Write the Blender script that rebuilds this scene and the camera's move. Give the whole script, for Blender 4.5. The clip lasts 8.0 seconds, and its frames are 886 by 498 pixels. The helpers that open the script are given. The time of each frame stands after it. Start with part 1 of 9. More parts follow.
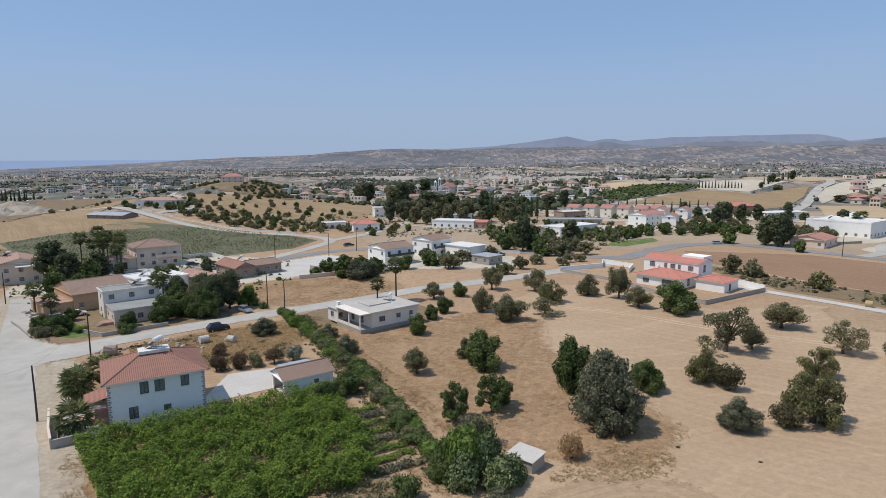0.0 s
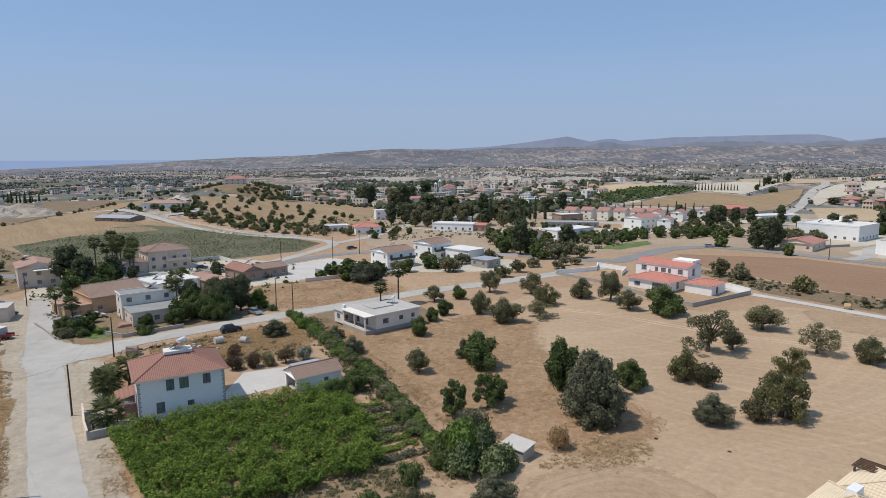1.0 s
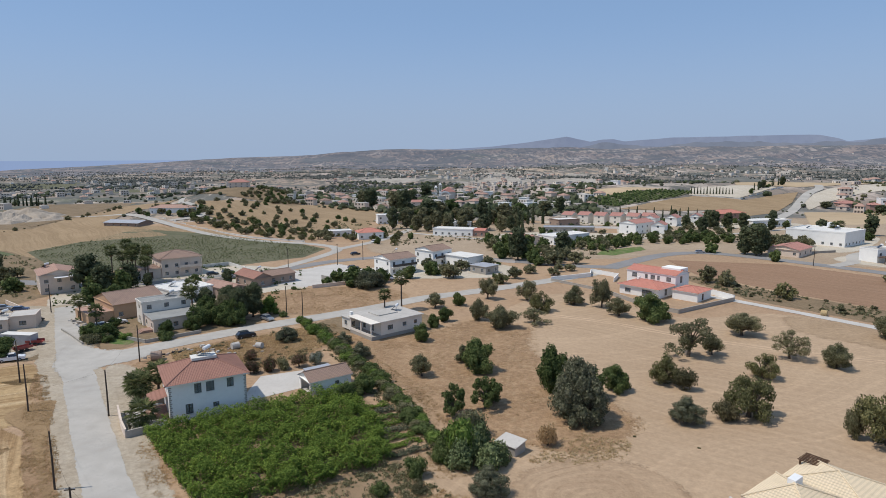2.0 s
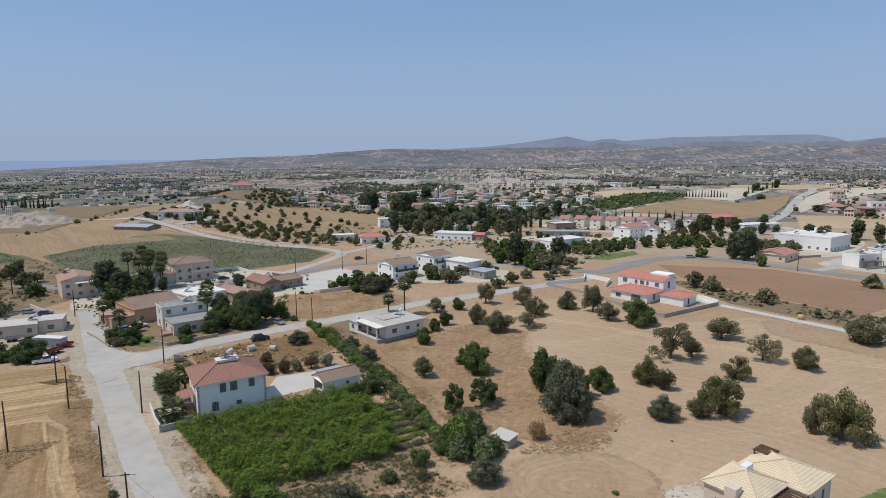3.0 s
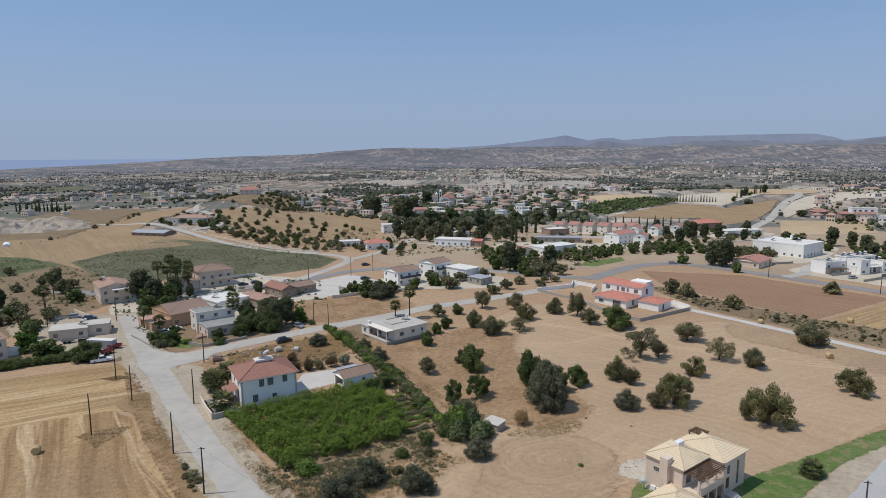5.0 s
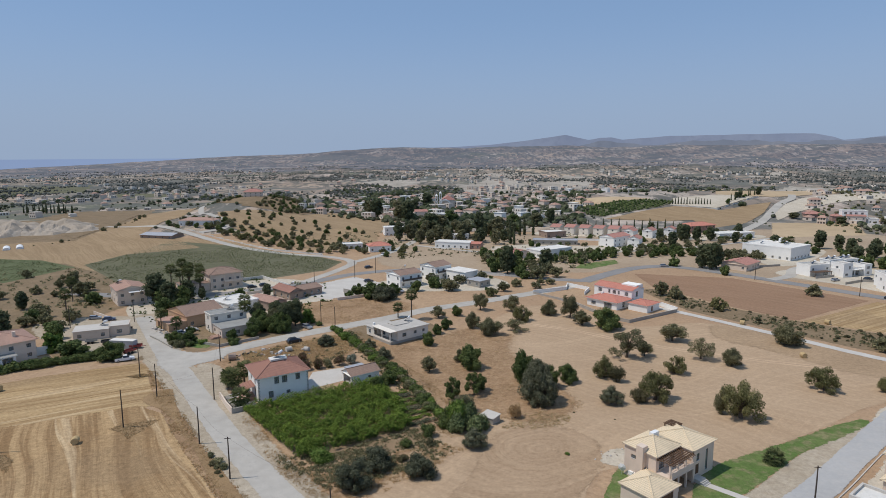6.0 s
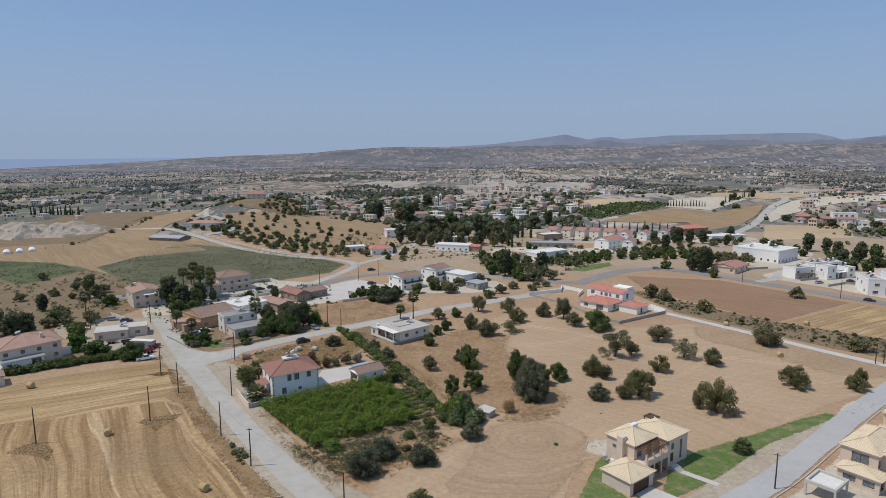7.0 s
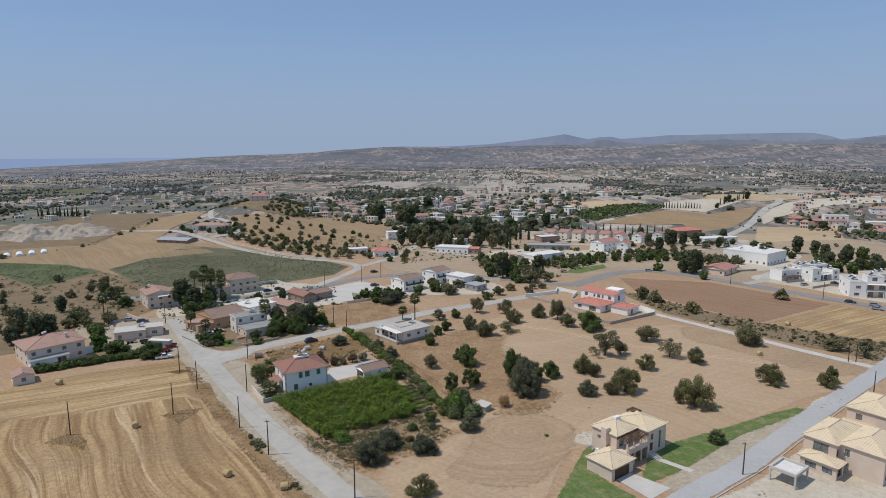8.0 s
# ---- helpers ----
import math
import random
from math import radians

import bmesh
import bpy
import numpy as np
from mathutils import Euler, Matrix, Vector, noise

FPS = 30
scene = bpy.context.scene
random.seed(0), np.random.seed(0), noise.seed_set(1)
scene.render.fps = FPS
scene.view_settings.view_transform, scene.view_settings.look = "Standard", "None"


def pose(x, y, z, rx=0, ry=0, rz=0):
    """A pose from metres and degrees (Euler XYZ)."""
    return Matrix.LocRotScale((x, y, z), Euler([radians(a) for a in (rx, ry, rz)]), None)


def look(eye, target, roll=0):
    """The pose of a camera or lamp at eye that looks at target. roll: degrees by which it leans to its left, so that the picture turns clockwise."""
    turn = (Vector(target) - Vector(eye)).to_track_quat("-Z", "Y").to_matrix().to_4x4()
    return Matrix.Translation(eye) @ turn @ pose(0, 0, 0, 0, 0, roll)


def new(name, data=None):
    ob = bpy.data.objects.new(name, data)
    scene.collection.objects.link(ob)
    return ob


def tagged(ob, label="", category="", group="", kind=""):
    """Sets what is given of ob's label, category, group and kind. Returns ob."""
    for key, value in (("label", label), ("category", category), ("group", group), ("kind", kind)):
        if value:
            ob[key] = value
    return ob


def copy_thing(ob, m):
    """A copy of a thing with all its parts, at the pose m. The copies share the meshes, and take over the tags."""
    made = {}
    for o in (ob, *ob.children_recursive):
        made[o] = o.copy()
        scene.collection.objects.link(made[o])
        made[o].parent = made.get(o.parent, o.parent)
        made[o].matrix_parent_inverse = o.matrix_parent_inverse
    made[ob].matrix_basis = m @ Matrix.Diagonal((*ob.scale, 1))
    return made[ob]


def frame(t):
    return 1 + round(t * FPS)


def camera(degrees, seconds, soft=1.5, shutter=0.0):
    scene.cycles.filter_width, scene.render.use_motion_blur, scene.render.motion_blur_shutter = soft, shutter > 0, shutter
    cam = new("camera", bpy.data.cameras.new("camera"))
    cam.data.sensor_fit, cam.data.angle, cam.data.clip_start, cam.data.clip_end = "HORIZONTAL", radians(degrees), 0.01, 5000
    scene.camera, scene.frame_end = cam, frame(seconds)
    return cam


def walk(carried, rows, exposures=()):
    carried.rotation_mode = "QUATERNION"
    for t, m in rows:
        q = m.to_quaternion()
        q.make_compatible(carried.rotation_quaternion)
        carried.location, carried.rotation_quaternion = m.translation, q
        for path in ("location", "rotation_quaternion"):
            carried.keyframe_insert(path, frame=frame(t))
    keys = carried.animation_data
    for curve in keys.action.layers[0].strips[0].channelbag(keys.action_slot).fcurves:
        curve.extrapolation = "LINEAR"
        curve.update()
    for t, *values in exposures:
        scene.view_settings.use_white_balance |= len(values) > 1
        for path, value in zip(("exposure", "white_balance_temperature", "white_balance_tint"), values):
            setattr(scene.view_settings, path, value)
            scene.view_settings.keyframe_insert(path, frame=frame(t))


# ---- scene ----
from mathutils import geometry

# camera: a drone that backs away and climbs
cam = camera(72.5, 8.0, soft=0.9)
ROWS = [
    (0.0, 0.1, 0.45, 36.86, -8.335, 0.13),
    (0.5, 0.11, -2.9, 37.49, -8.35, 0.14),
    (1.0, 0.15, -7.31, 39.47, -8.36, 0.15),
    (1.5, 0.1, -11.89, 41.67, -8.375, 0.15),
    (3.0, -0.11, -27.64, 48.12, -8.48, 0.14),
    (3.5, -0.22, -32.94, 50.22, -8.535, 0.13),
    (4.0, -0.32, -38.65, 52.21, -8.59, 0.13),
    (4.5, -0.37, -44.25, 54.22, -8.635, 0.12),
    (6.0, -0.41, -61.81, 60.41, -8.775, 0.11),
    (6.5, -0.38, -67.52, 62.43, -8.82, 0.11),
    (7.0, -0.37, -73.77, 64.57, -8.865, 0.11),
    (7.5, -0.36, -79.37, 66.47, -8.91, 0.12),
    (8.0, -0.35, -85.85, 68.61, -8.945, 0.12),
]
LEAN = 0.34
walk(cam, [(t, pose(x, y, z, 90 + pitch, LEAN, yaw)) for t, x, y, z, pitch, yaw in ROWS],
     [(0.0, 0.32), (3.5, 0.2), (8.0, 0.12)])

# light: a high afternoon sun, clear hazy sky
SUN_EL, SUN_AZ = 61.0, 262.0
world = bpy.data.worlds.new("sky")
scene.world = world
world.use_nodes = True
wn = world.node_tree
sky = wn.nodes.new("ShaderNodeTexSky")
sky.sky_type = 'NISHITA'
sky.sun_disc = False
sky.sun_elevation, sky.sun_rotation = radians(SUN_EL), radians(SUN_AZ)
sky.altitude, sky.air_density, sky.dust_density, sky.ozone_density = 1200, 0.7, 0.2, 1.5
back = wn.nodes["Background"]
back.inputs["Strength"].default_value = 0.1
haze = wn.nodes.new("ShaderNodeMix")
haze.data_type = 'RGBA'
haze.inputs[0].default_value = 0.66
haze.inputs[7].default_value = (2.3, 3.62, 5.75, 1)
wn.links.new(sky.outputs[0], haze.inputs[6])
# summer haze that greys the sky towards the horizon
way = wn.nodes.new("ShaderNodeTexCoord")
split = wn.nodes.new("ShaderNodeSeparateXYZ")
wn.links.new(way.outputs["Generated"], split.inputs[0])
low = wn.nodes.new("ShaderNodeMapRange")
low.interpolation_type = 'SMOOTHSTEP'
for i, v in enumerate((0.0, 0.24, 1.0, 0.0)):
    low.inputs[i + 1].default_value = v
wn.links.new(split.outputs[2], low.inputs[0])
dust = wn.nodes.new("ShaderNodeMix")
dust.data_type = 'RGBA'
dust.inputs[7].default_value = (2.75, 3.55, 4.9, 1)
wn.links.new(low.outputs[0], dust.inputs[0])
wn.links.new(haze.outputs[2], dust.inputs[6])
wn.links.new(dust.outputs[2], back.inputs["Color"])
lamp = bpy.data.lights.new("sun", 'SUN')
lamp.energy, lamp.angle, lamp.color = 2.75, radians(0.55), (1.0, 0.93, 0.835)
az, el = radians(SUN_AZ), radians(SUN_EL)
sun_way = Vector((math.sin(az) * math.cos(el), math.cos(az) * math.cos(el), math.sin(el)))
new("sun", lamp).matrix_world = look(sun_way * 300, (0, 0, 0))

# ---- materials ----
def shader(name, rough=0.9, spec=0.2, metal=0.0):
    m = bpy.data.materials.new(name)
    m.use_nodes = True
    nt = m.node_tree
    b = nt.nodes["Principled BSDF"]
    b.inputs["Roughness"].default_value = rough
    b.inputs["Specular IOR Level"].default_value = spec
    b.inputs["Metallic"].default_value = metal
    return m, nt, b


def noise_at(nt, scale, detail=5.0, rough=0.6, stretch=None, turn=0.0, warp=0.0, bend=0.0):
    """A noise of the place in the world; stretch squeezes it along x and y."""
    pos = nt.nodes.new("ShaderNodeNewGeometry").outputs["Position"]
    if bend:
        w = nt.nodes.new("ShaderNodeTexNoise")
        w.inputs["Scale"].default_value, w.inputs["Detail"].default_value = 0.014, 1.0
        nt.links.new(pos, w.inputs["Vector"])
        ma = nt.nodes.new("ShaderNodeVectorMath")
        ma.operation = 'MULTIPLY_ADD'
        ma.inputs[1].default_value = (bend, bend, 0)
        nt.links.new(w.outputs["Color"], ma.inputs[0])
        nt.links.new(pos, ma.inputs[2])
        pos = ma.outputs[0]
    if stretch or turn:
        mp = nt.nodes.new("ShaderNodeMapping")
        mp.inputs["Rotation"].default_value = (0, 0, radians(turn))
        mp.vector_type = 'TEXTURE'
        mp.inputs["Scale"].default_value = (*(1 / k for k in (stretch or (1, 1))), 1)
        nt.links.new(pos, mp.inputs["Vector"])
        pos = mp.outputs["Vector"]
    n = nt.nodes.new("ShaderNodeTexNoise")
    n.inputs["Scale"].default_value = scale
    n.inputs["Detail"].default_value = detail
    n.inputs["Roughness"].default_value = rough
    n.inputs["Distortion"].default_value = warp
    nt.links.new(pos, n.inputs["Vector"])
    return n.outputs["Fac"]


def ramp(nt, fac, lo, hi, a=(0, 0, 0), b=(1, 1, 1)):
    r = nt.nodes.new("ShaderNodeValToRGB")
    r.color_ramp.elements[0].position, r.color_ramp.elements[1].position = lo, hi
    r.color_ramp.elements[0].color, r.color_ramp.elements[1].color = (*a, 1), (*b, 1)
    nt.links.new(fac, r.inputs["Fac"])
    return r.outputs["Color"]


def blend(nt, fac, a, b, mode='MIX'):
    mx = nt.nodes.new("ShaderNodeMix")
    mx.data_type, mx.blend_type = 'RGBA', mode
    for sock, val in ((mx.inputs[0], fac), (mx.inputs[6], a), (mx.inputs[7], b)):
        if isinstance(val, bpy.types.NodeSocket):
            nt.links.new(val, sock)
        else:
            sock.default_value = val if not isinstance(val, tuple) else (*val, 1)
    return mx.outputs[2]


def bump(nt, bsdf, fac, depth, strength=0.6):
    bp = nt.nodes.new("ShaderNodeBump")
    bp.inputs["Strength"].default_value = strength
    bp.inputs["Distance"].default_value = depth
    nt.links.new(fac, bp.inputs["Height"])
    nt.links.new(bp.outputs["Normal"], bsdf.inputs["Normal"])


def fray(nt, bsdf):
    """Lets a sheet of ground run out raggedly towards its edge."""
    at = nt.nodes.new("ShaderNodeAttribute")
    at.attribute_name = "edge"
    mul = nt.nodes.new("ShaderNodeMath")
    mul.operation = 'MULTIPLY_ADD'
    mul.inputs[1].default_value, mul.inputs[2].default_value = 1.2, -0.55
    nt.links.new(at.outputs["Fac"], mul.inputs[0])
    add = nt.nodes.new("ShaderNodeMath")
    add.operation = 'ADD'
    nt.links.new(mul.outputs[0], add.inputs[0])
    nt.links.new(noise_at(nt, 0.5, 12, 0.82), add.inputs[1])
    cut = nt.nodes.new("ShaderNodeMath")
    cut.operation = 'GREATER_THAN'
    cut.inputs[1].default_value = 0.52
    nt.links.new(add.outputs[0], cut.inputs[0])
    nt.links.new(cut.outputs[0], bsdf.inputs["Alpha"])




def speckle(nt, col, k):
    """Clods, pebbles and dry stalks: fine uneven tone."""
    v = ramp(nt, noise_at(nt, 0.9, 12, 0.85), 0.36, 0.64, (1 - k,) * 3, (1 + 0.7 * k,) * 3)
    return blend(nt, 1.0, col, v, 'MULTIPLY')


def surf(name, a, b, c=None, s=(0.08, 1.2), rough=0.92, spec=0.15, depth=0.05, bs=3.0, rand=0.0, amount=0.7, metal=0.0, edge=False, grit=0.0):
    """Two colours in broad patches, a third in finer spots, and relief."""
    m, nt, p = shader(name, rough, spec, metal)
    col = blend(nt, ramp(nt, noise_at(nt, s[0]), 0.36, 0.64), a, b)
    if c:
        f = ramp(nt, noise_at(nt, s[1], 8, 0.7), 0.48, 0.72, (0, 0, 0), (amount,) * 3)
        col = blend(nt, f, col, c)
    if rand:
        info = nt.nodes.new("ShaderNodeObjectInfo").outputs["Random"]
        v = ramp(nt, info, 0, 1, (1 - rand,) * 3, (1 + rand,) * 3)
        col = blend(nt, 1.0, col, v, 'MULTIPLY')
    if edge:
        fray(nt, p)
    if grit:
        col = speckle(nt, col, grit)
    nt.links.new(col, p.inputs["Base Color"])
    if depth:
        bump(nt, p, noise_at(nt, bs, 8, 0.7), depth)
    return m


def stubble(name, a, b, c, turn, width, bend=12.0, mark=0.75, cross=0.0, grit=0.22, swath=0.0):
    """Mown or tilled ground with drawn-out lines."""
    m, nt, p = shader(name, 0.95, 0.1)
    col = blend(nt, ramp(nt, noise_at(nt, 0.03, 6, 0.65), 0.35, 0.65), a, b)
    broad = noise_at(nt, 0.2 / width, 3, 0.6, (0.08, 1), turn, 0.5, bend)
    col = blend(nt, ramp(nt, broad, 0.45, 0.62, (0, 0, 0), (0.5 * mark,) * 3), col, tuple(v * 0.85 for v in c))
    lines = noise_at(nt, 1.0 / width, 5, 0.7, (0.025, 1), turn, 0.25, bend)
    col = blend(nt, ramp(nt, lines, 0.44, 0.58, (0, 0, 0), (mark,) * 3), col, c)
    if cross:
        over = noise_at(nt, 0.5 / width, 4, 0.7, (0.03, 1), turn + 63, 0.3, bend * 1.6)
        col = blend(nt, ramp(nt, over, 0.53, 0.58, (0, 0, 0), (cross,) * 3), col, tuple(min(1, v * 1.2) for v in a))
    if swath:
        rows_ = noise_at(nt, 0.55 / width, 4, 0.6, (0.03, 1), turn + 4, 0.3, bend * 1.1)
        col = blend(nt, ramp(nt, rows_, 0.57, 0.63, (0, 0, 0), (swath,) * 3), col, (0.6, 0.455, 0.285))
        dull = noise_at(nt, 0.035, 4, 0.6)
        col = blend(nt, ramp(nt, dull, 0.52, 0.64, (0, 0, 0), (0.45,) * 3), col, (0.27, 0.188, 0.112))
    fray(nt, p)
    col = speckle(nt, col, grit)
    nt.links.new(col, p.inputs["Base Color"])
    bump(nt, p, lines, 0.12)
    return m


def ringed(name, a, b, c, centre, squash):
    """Soil worked round and round a point, as a tractor turns in a corner."""
    m, nt, p = shader(name, 0.95, 0.1)
    col = blend(nt, ramp(nt, noise_at(nt, 0.06, 6, 0.65), 0.35, 0.65), a, b)
    pos = nt.nodes.new("ShaderNodeNewGeometry").outputs["Position"]
    wob = nt.nodes.new("ShaderNodeTexNoise")
    wob.inputs["Scale"].default_value, wob.inputs["Detail"].default_value = 0.07, 3.0
    nt.links.new(pos, wob.inputs["Vector"])
    ma = nt.nodes.new("ShaderNodeVectorMath")
    ma.operation = 'MULTIPLY_ADD'
    ma.inputs[1].default_value = (6, 6, 0)
    nt.links.new(wob.outputs["Color"], ma.inputs[0])
    nt.links.new(pos, ma.inputs[2])
    mp = nt.nodes.new("ShaderNodeMapping")
    mp.vector_type = 'TEXTURE'
    mp.inputs["Location"].default_value = (centre[0] + 3, centre[1] + 3, 0)
    mp.inputs["Rotation"].default_value = (0, 0, radians(25))
    mp.inputs["Scale"].default_value = (squash, 1, 1)
    nt.links.new(ma.outputs[0], mp.inputs["Vector"])
    flat = nt.nodes.new("ShaderNodeVectorMath")
    flat.operation = 'MULTIPLY'
    flat.inputs[1].default_value = (1, 1, 0)
    nt.links.new(mp.outputs["Vector"], flat.inputs[0])
    far = nt.nodes.new("ShaderNodeVectorMath")
    far.operation = 'LENGTH'
    nt.links.new(flat.outputs[0], far.inputs[0])
    spun = nt.nodes.new("ShaderNodeVectorMath")
    spun.operation = 'MULTIPLY_ADD'
    spun.inputs[1].default_value = (0.05, 0.05, 0)
    nt.links.new(flat.outputs[0], spun.inputs[0])
    axis = nt.nodes.new("ShaderNodeCombineXYZ")
    nt.links.new(far.outputs["Value"], axis.inputs[2])
    nt.links.new(axis.outputs[0], spun.inputs[2])
    n = nt.nodes.new("ShaderNodeTexNoise")
    n.inputs["Scale"].default_value, n.inputs["Detail"].default_value, n.inputs["Roughness"].default_value = 0.9, 4.0, 0.7
    nt.links.new(spun.outputs[0], n.inputs["Vector"])
    col = blend(nt, ramp(nt, n.outputs["Fac"], 0.42, 0.6, (0, 0, 0), (0.75,) * 3), col, c)
    fray(nt, p)
    nt.links.new(speckle(nt, col, 0.24), p.inputs["Base Color"])
    bump(nt, p, n.outputs["Fac"], 0.12)
    return m


def leaf(name, a, b, rough=0.75, through_light=0.25):
    """Foliage whose leaves differ one from another."""
    m, nt, p = shader(name, rough, 0.08)
    isl = nt.nodes.new("ShaderNodeNewGeometry").outputs["Random Per Island"]
    col = ramp(nt, isl, 0.05, 0.95, a, b)
    info = nt.nodes.new("ShaderNodeObjectInfo").outputs["Random"]
    col = blend(nt, 1.0, col, ramp(nt, info, 0, 1, (0.8, 0.82, 0.8), (1.2, 1.15, 1.1)), 'MULTIPLY')
    nt.links.new(col, p.inputs["Base Color"])
    t = nt.nodes.new("ShaderNodeBsdfTranslucent")
    nt.links.new(col, t.inputs["Color"])
    mix = nt.nodes.new("ShaderNodeMixShader")
    mix.inputs[0].default_value = through_light
    nt.links.new(p.outputs[0], mix.inputs[1])
    nt.links.new(t.outputs[0], mix.inputs[2])
    nt.links.new(mix.outputs[0], nt.nodes["Material Output"].inputs["Surface"])
    return m


def tiles(name, a, b, c):
    """Fired roof tiles: each rib and course differs a little."""
    m, nt, p = shader(name, 0.8, 0.25)
    isl = nt.nodes.new("ShaderNodeNewGeometry").outputs["Random Per Island"]
    col = blend(nt, ramp(nt, noise_at(nt, 2.5, 6, 0.7), 0.35, 0.7), a, b)
    col = blend(nt, ramp(nt, isl, 0.55, 1.0, (0, 0, 0), (0.45,) * 3), col, c)
    stain = ramp(nt, noise_at(nt, 0.35, 6, 0.65), 0.5, 0.75, (0, 0, 0), (0.45,) * 3)
    col = blend(nt, stain, col, tuple(v * 0.6 for v in c))
    pos = nt.nodes.new("ShaderNodeNewGeometry").outputs["Position"]
    sep = nt.nodes.new("ShaderNodeSeparateXYZ")
    nt.links.new(pos, sep.inputs[0])
    row = nt.nodes.new("ShaderNodeMath")
    row.operation = 'MULTIPLY'
    row.inputs[1].default_value = 6.5
    nt.links.new(sep.outputs[2], row.inputs[0])
    saw = nt.nodes.new("ShaderNodeMath")
    saw.operation = 'FRACT'
    nt.links.new(row.outputs[0], saw.inputs[0])
    col = blend(nt, 1.0, col, ramp(nt, saw.outputs[0], 0.05, 0.4, (0.76, 0.76, 0.76), (1.06, 1.06, 1.06)), 'MULTIPLY')
    nt.links.new(col, p.inputs["Base Color"])
    bump(nt, p, noise_at(nt, 6, 4), 0.05)
    return m


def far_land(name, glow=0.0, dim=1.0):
    """Distant farmland: fields, scrub and pale limestone in patches; haze is put in as greyed scrub and woods and a
    blue emission, glow.
    """
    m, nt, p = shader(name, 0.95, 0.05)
    # the land itself emits blue, in place of haze before it
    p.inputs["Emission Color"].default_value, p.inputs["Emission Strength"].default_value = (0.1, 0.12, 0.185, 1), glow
    pos = nt.nodes.new("ShaderNodeNewGeometry").outputs["Position"]
    mp = nt.nodes.new("ShaderNodeMapping")
    mp.inputs["Rotation"].default_value = (0, 0, 0.12)
    mp.inputs["Scale"].default_value = (0.0045, 0.011, 0.0)
    nt.links.new(pos, mp.inputs["Vector"])
    wob = nt.nodes.new("ShaderNodeTexNoise")
    wob.inputs["Scale"].default_value = 0.012
    wob.inputs["Detail"].default_value = 5
    nt.links.new(pos, wob.inputs["Vector"])
    add = nt.nodes.new("ShaderNodeVectorMath")
    add.operation = 'MULTIPLY_ADD'
    add.inputs[1].default_value = (0.9, 0.9, 0)
    nt.links.new(wob.outputs["Color"], add.inputs[0])
    nt.links.new(mp.outputs["Vector"], add.inputs[2])
    vo = nt.nodes.new("ShaderNodeTexVoronoi")
    vo.inputs["Scale"].default_value = 1.0
    nt.links.new(add.outputs[0], vo.inputs["Vector"])
    r = nt.nodes.new("ShaderNodeValToRGB")
    r.color_ramp.interpolation = 'CONSTANT'
    e = r.color_ramp.elements
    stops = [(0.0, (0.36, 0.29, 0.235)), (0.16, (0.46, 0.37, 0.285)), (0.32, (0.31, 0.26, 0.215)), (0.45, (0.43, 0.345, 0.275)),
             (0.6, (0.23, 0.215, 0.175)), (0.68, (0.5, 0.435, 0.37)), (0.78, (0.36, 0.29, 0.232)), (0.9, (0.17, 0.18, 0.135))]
    for i, (q, col) in enumerate(stops):
        el_ = e[i] if i < 2 else e.new(q)
        el_.position, el_.color = q, (*col, 1)
    sep = nt.nodes.new("ShaderNodeSeparateColor")
    nt.links.new(vo.outputs["Color"], sep.inputs[0])
    nt.links.new(sep.outputs[0], r.inputs["Fac"])
    col = r.outputs["Color"]
    pale = ramp(nt, noise_at(nt, 0.012, 8, 0.75, (0.8, 0.6)), 0.52, 0.6, (0, 0, 0), (0.75,) * 3)
    col = blend(nt, pale, col, (0.6, 0.52, 0.455))
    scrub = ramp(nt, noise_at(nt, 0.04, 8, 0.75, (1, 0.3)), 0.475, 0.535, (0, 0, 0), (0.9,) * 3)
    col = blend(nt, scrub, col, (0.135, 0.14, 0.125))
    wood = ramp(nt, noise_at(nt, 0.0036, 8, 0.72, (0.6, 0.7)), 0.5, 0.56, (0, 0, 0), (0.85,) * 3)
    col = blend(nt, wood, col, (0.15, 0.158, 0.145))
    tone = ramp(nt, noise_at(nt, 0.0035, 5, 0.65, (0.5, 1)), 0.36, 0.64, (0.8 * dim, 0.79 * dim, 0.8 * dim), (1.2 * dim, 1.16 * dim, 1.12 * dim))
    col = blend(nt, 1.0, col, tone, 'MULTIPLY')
    nt.links.new(col, p.inputs["Base Color"])
    bump(nt, p, noise_at(nt, 0.05, 6, 0.7), 2.0, 0.5)
    return m


M = {}
M["soil"] = surf("dry_soil", (0.435, 0.3, 0.19), (0.38, 0.255, 0.16), (0.3, 0.197, 0.118), (0.03, 0.35), depth=0.06, grit=0.28)
M["tilled"] = stubble("tilled_soil", (0.44, 0.318, 0.21), (0.375, 0.264, 0.17), (0.485, 0.355, 0.237), -38, 1.2, 40.0, 0.4, 0.28, 0.2)
M["ringed"] = ringed("ring_ploughed_soil", (0.43, 0.31, 0.203), (0.385, 0.272, 0.176), (0.33, 0.228, 0.145), (19, 57), 1.35)
M["drygrass"] = surf("dry_grass_soil", (0.36, 0.235, 0.138), (0.28, 0.178, 0.102), (0.455, 0.32, 0.195), (0.1, 0.5), depth=0.15, bs=2.0, amount=0.8, edge=True, grit=0.35)
M["stubble"] = stubble("straw_stubble", (0.5, 0.36, 0.2), (0.43, 0.3, 0.158), (0.28, 0.18, 0.09), 26, 1.3, 8.0, 0.8, 0, 0.3, 0.5)
M["stubble_near"] = stubble("straw_stubble_tracks", (0.48, 0.335, 0.185), (0.41, 0.275, 0.145), (0.25, 0.155, 0.078), -52, 2.0, 26.0, 0.9, 0.0, 0.38, 0.75)
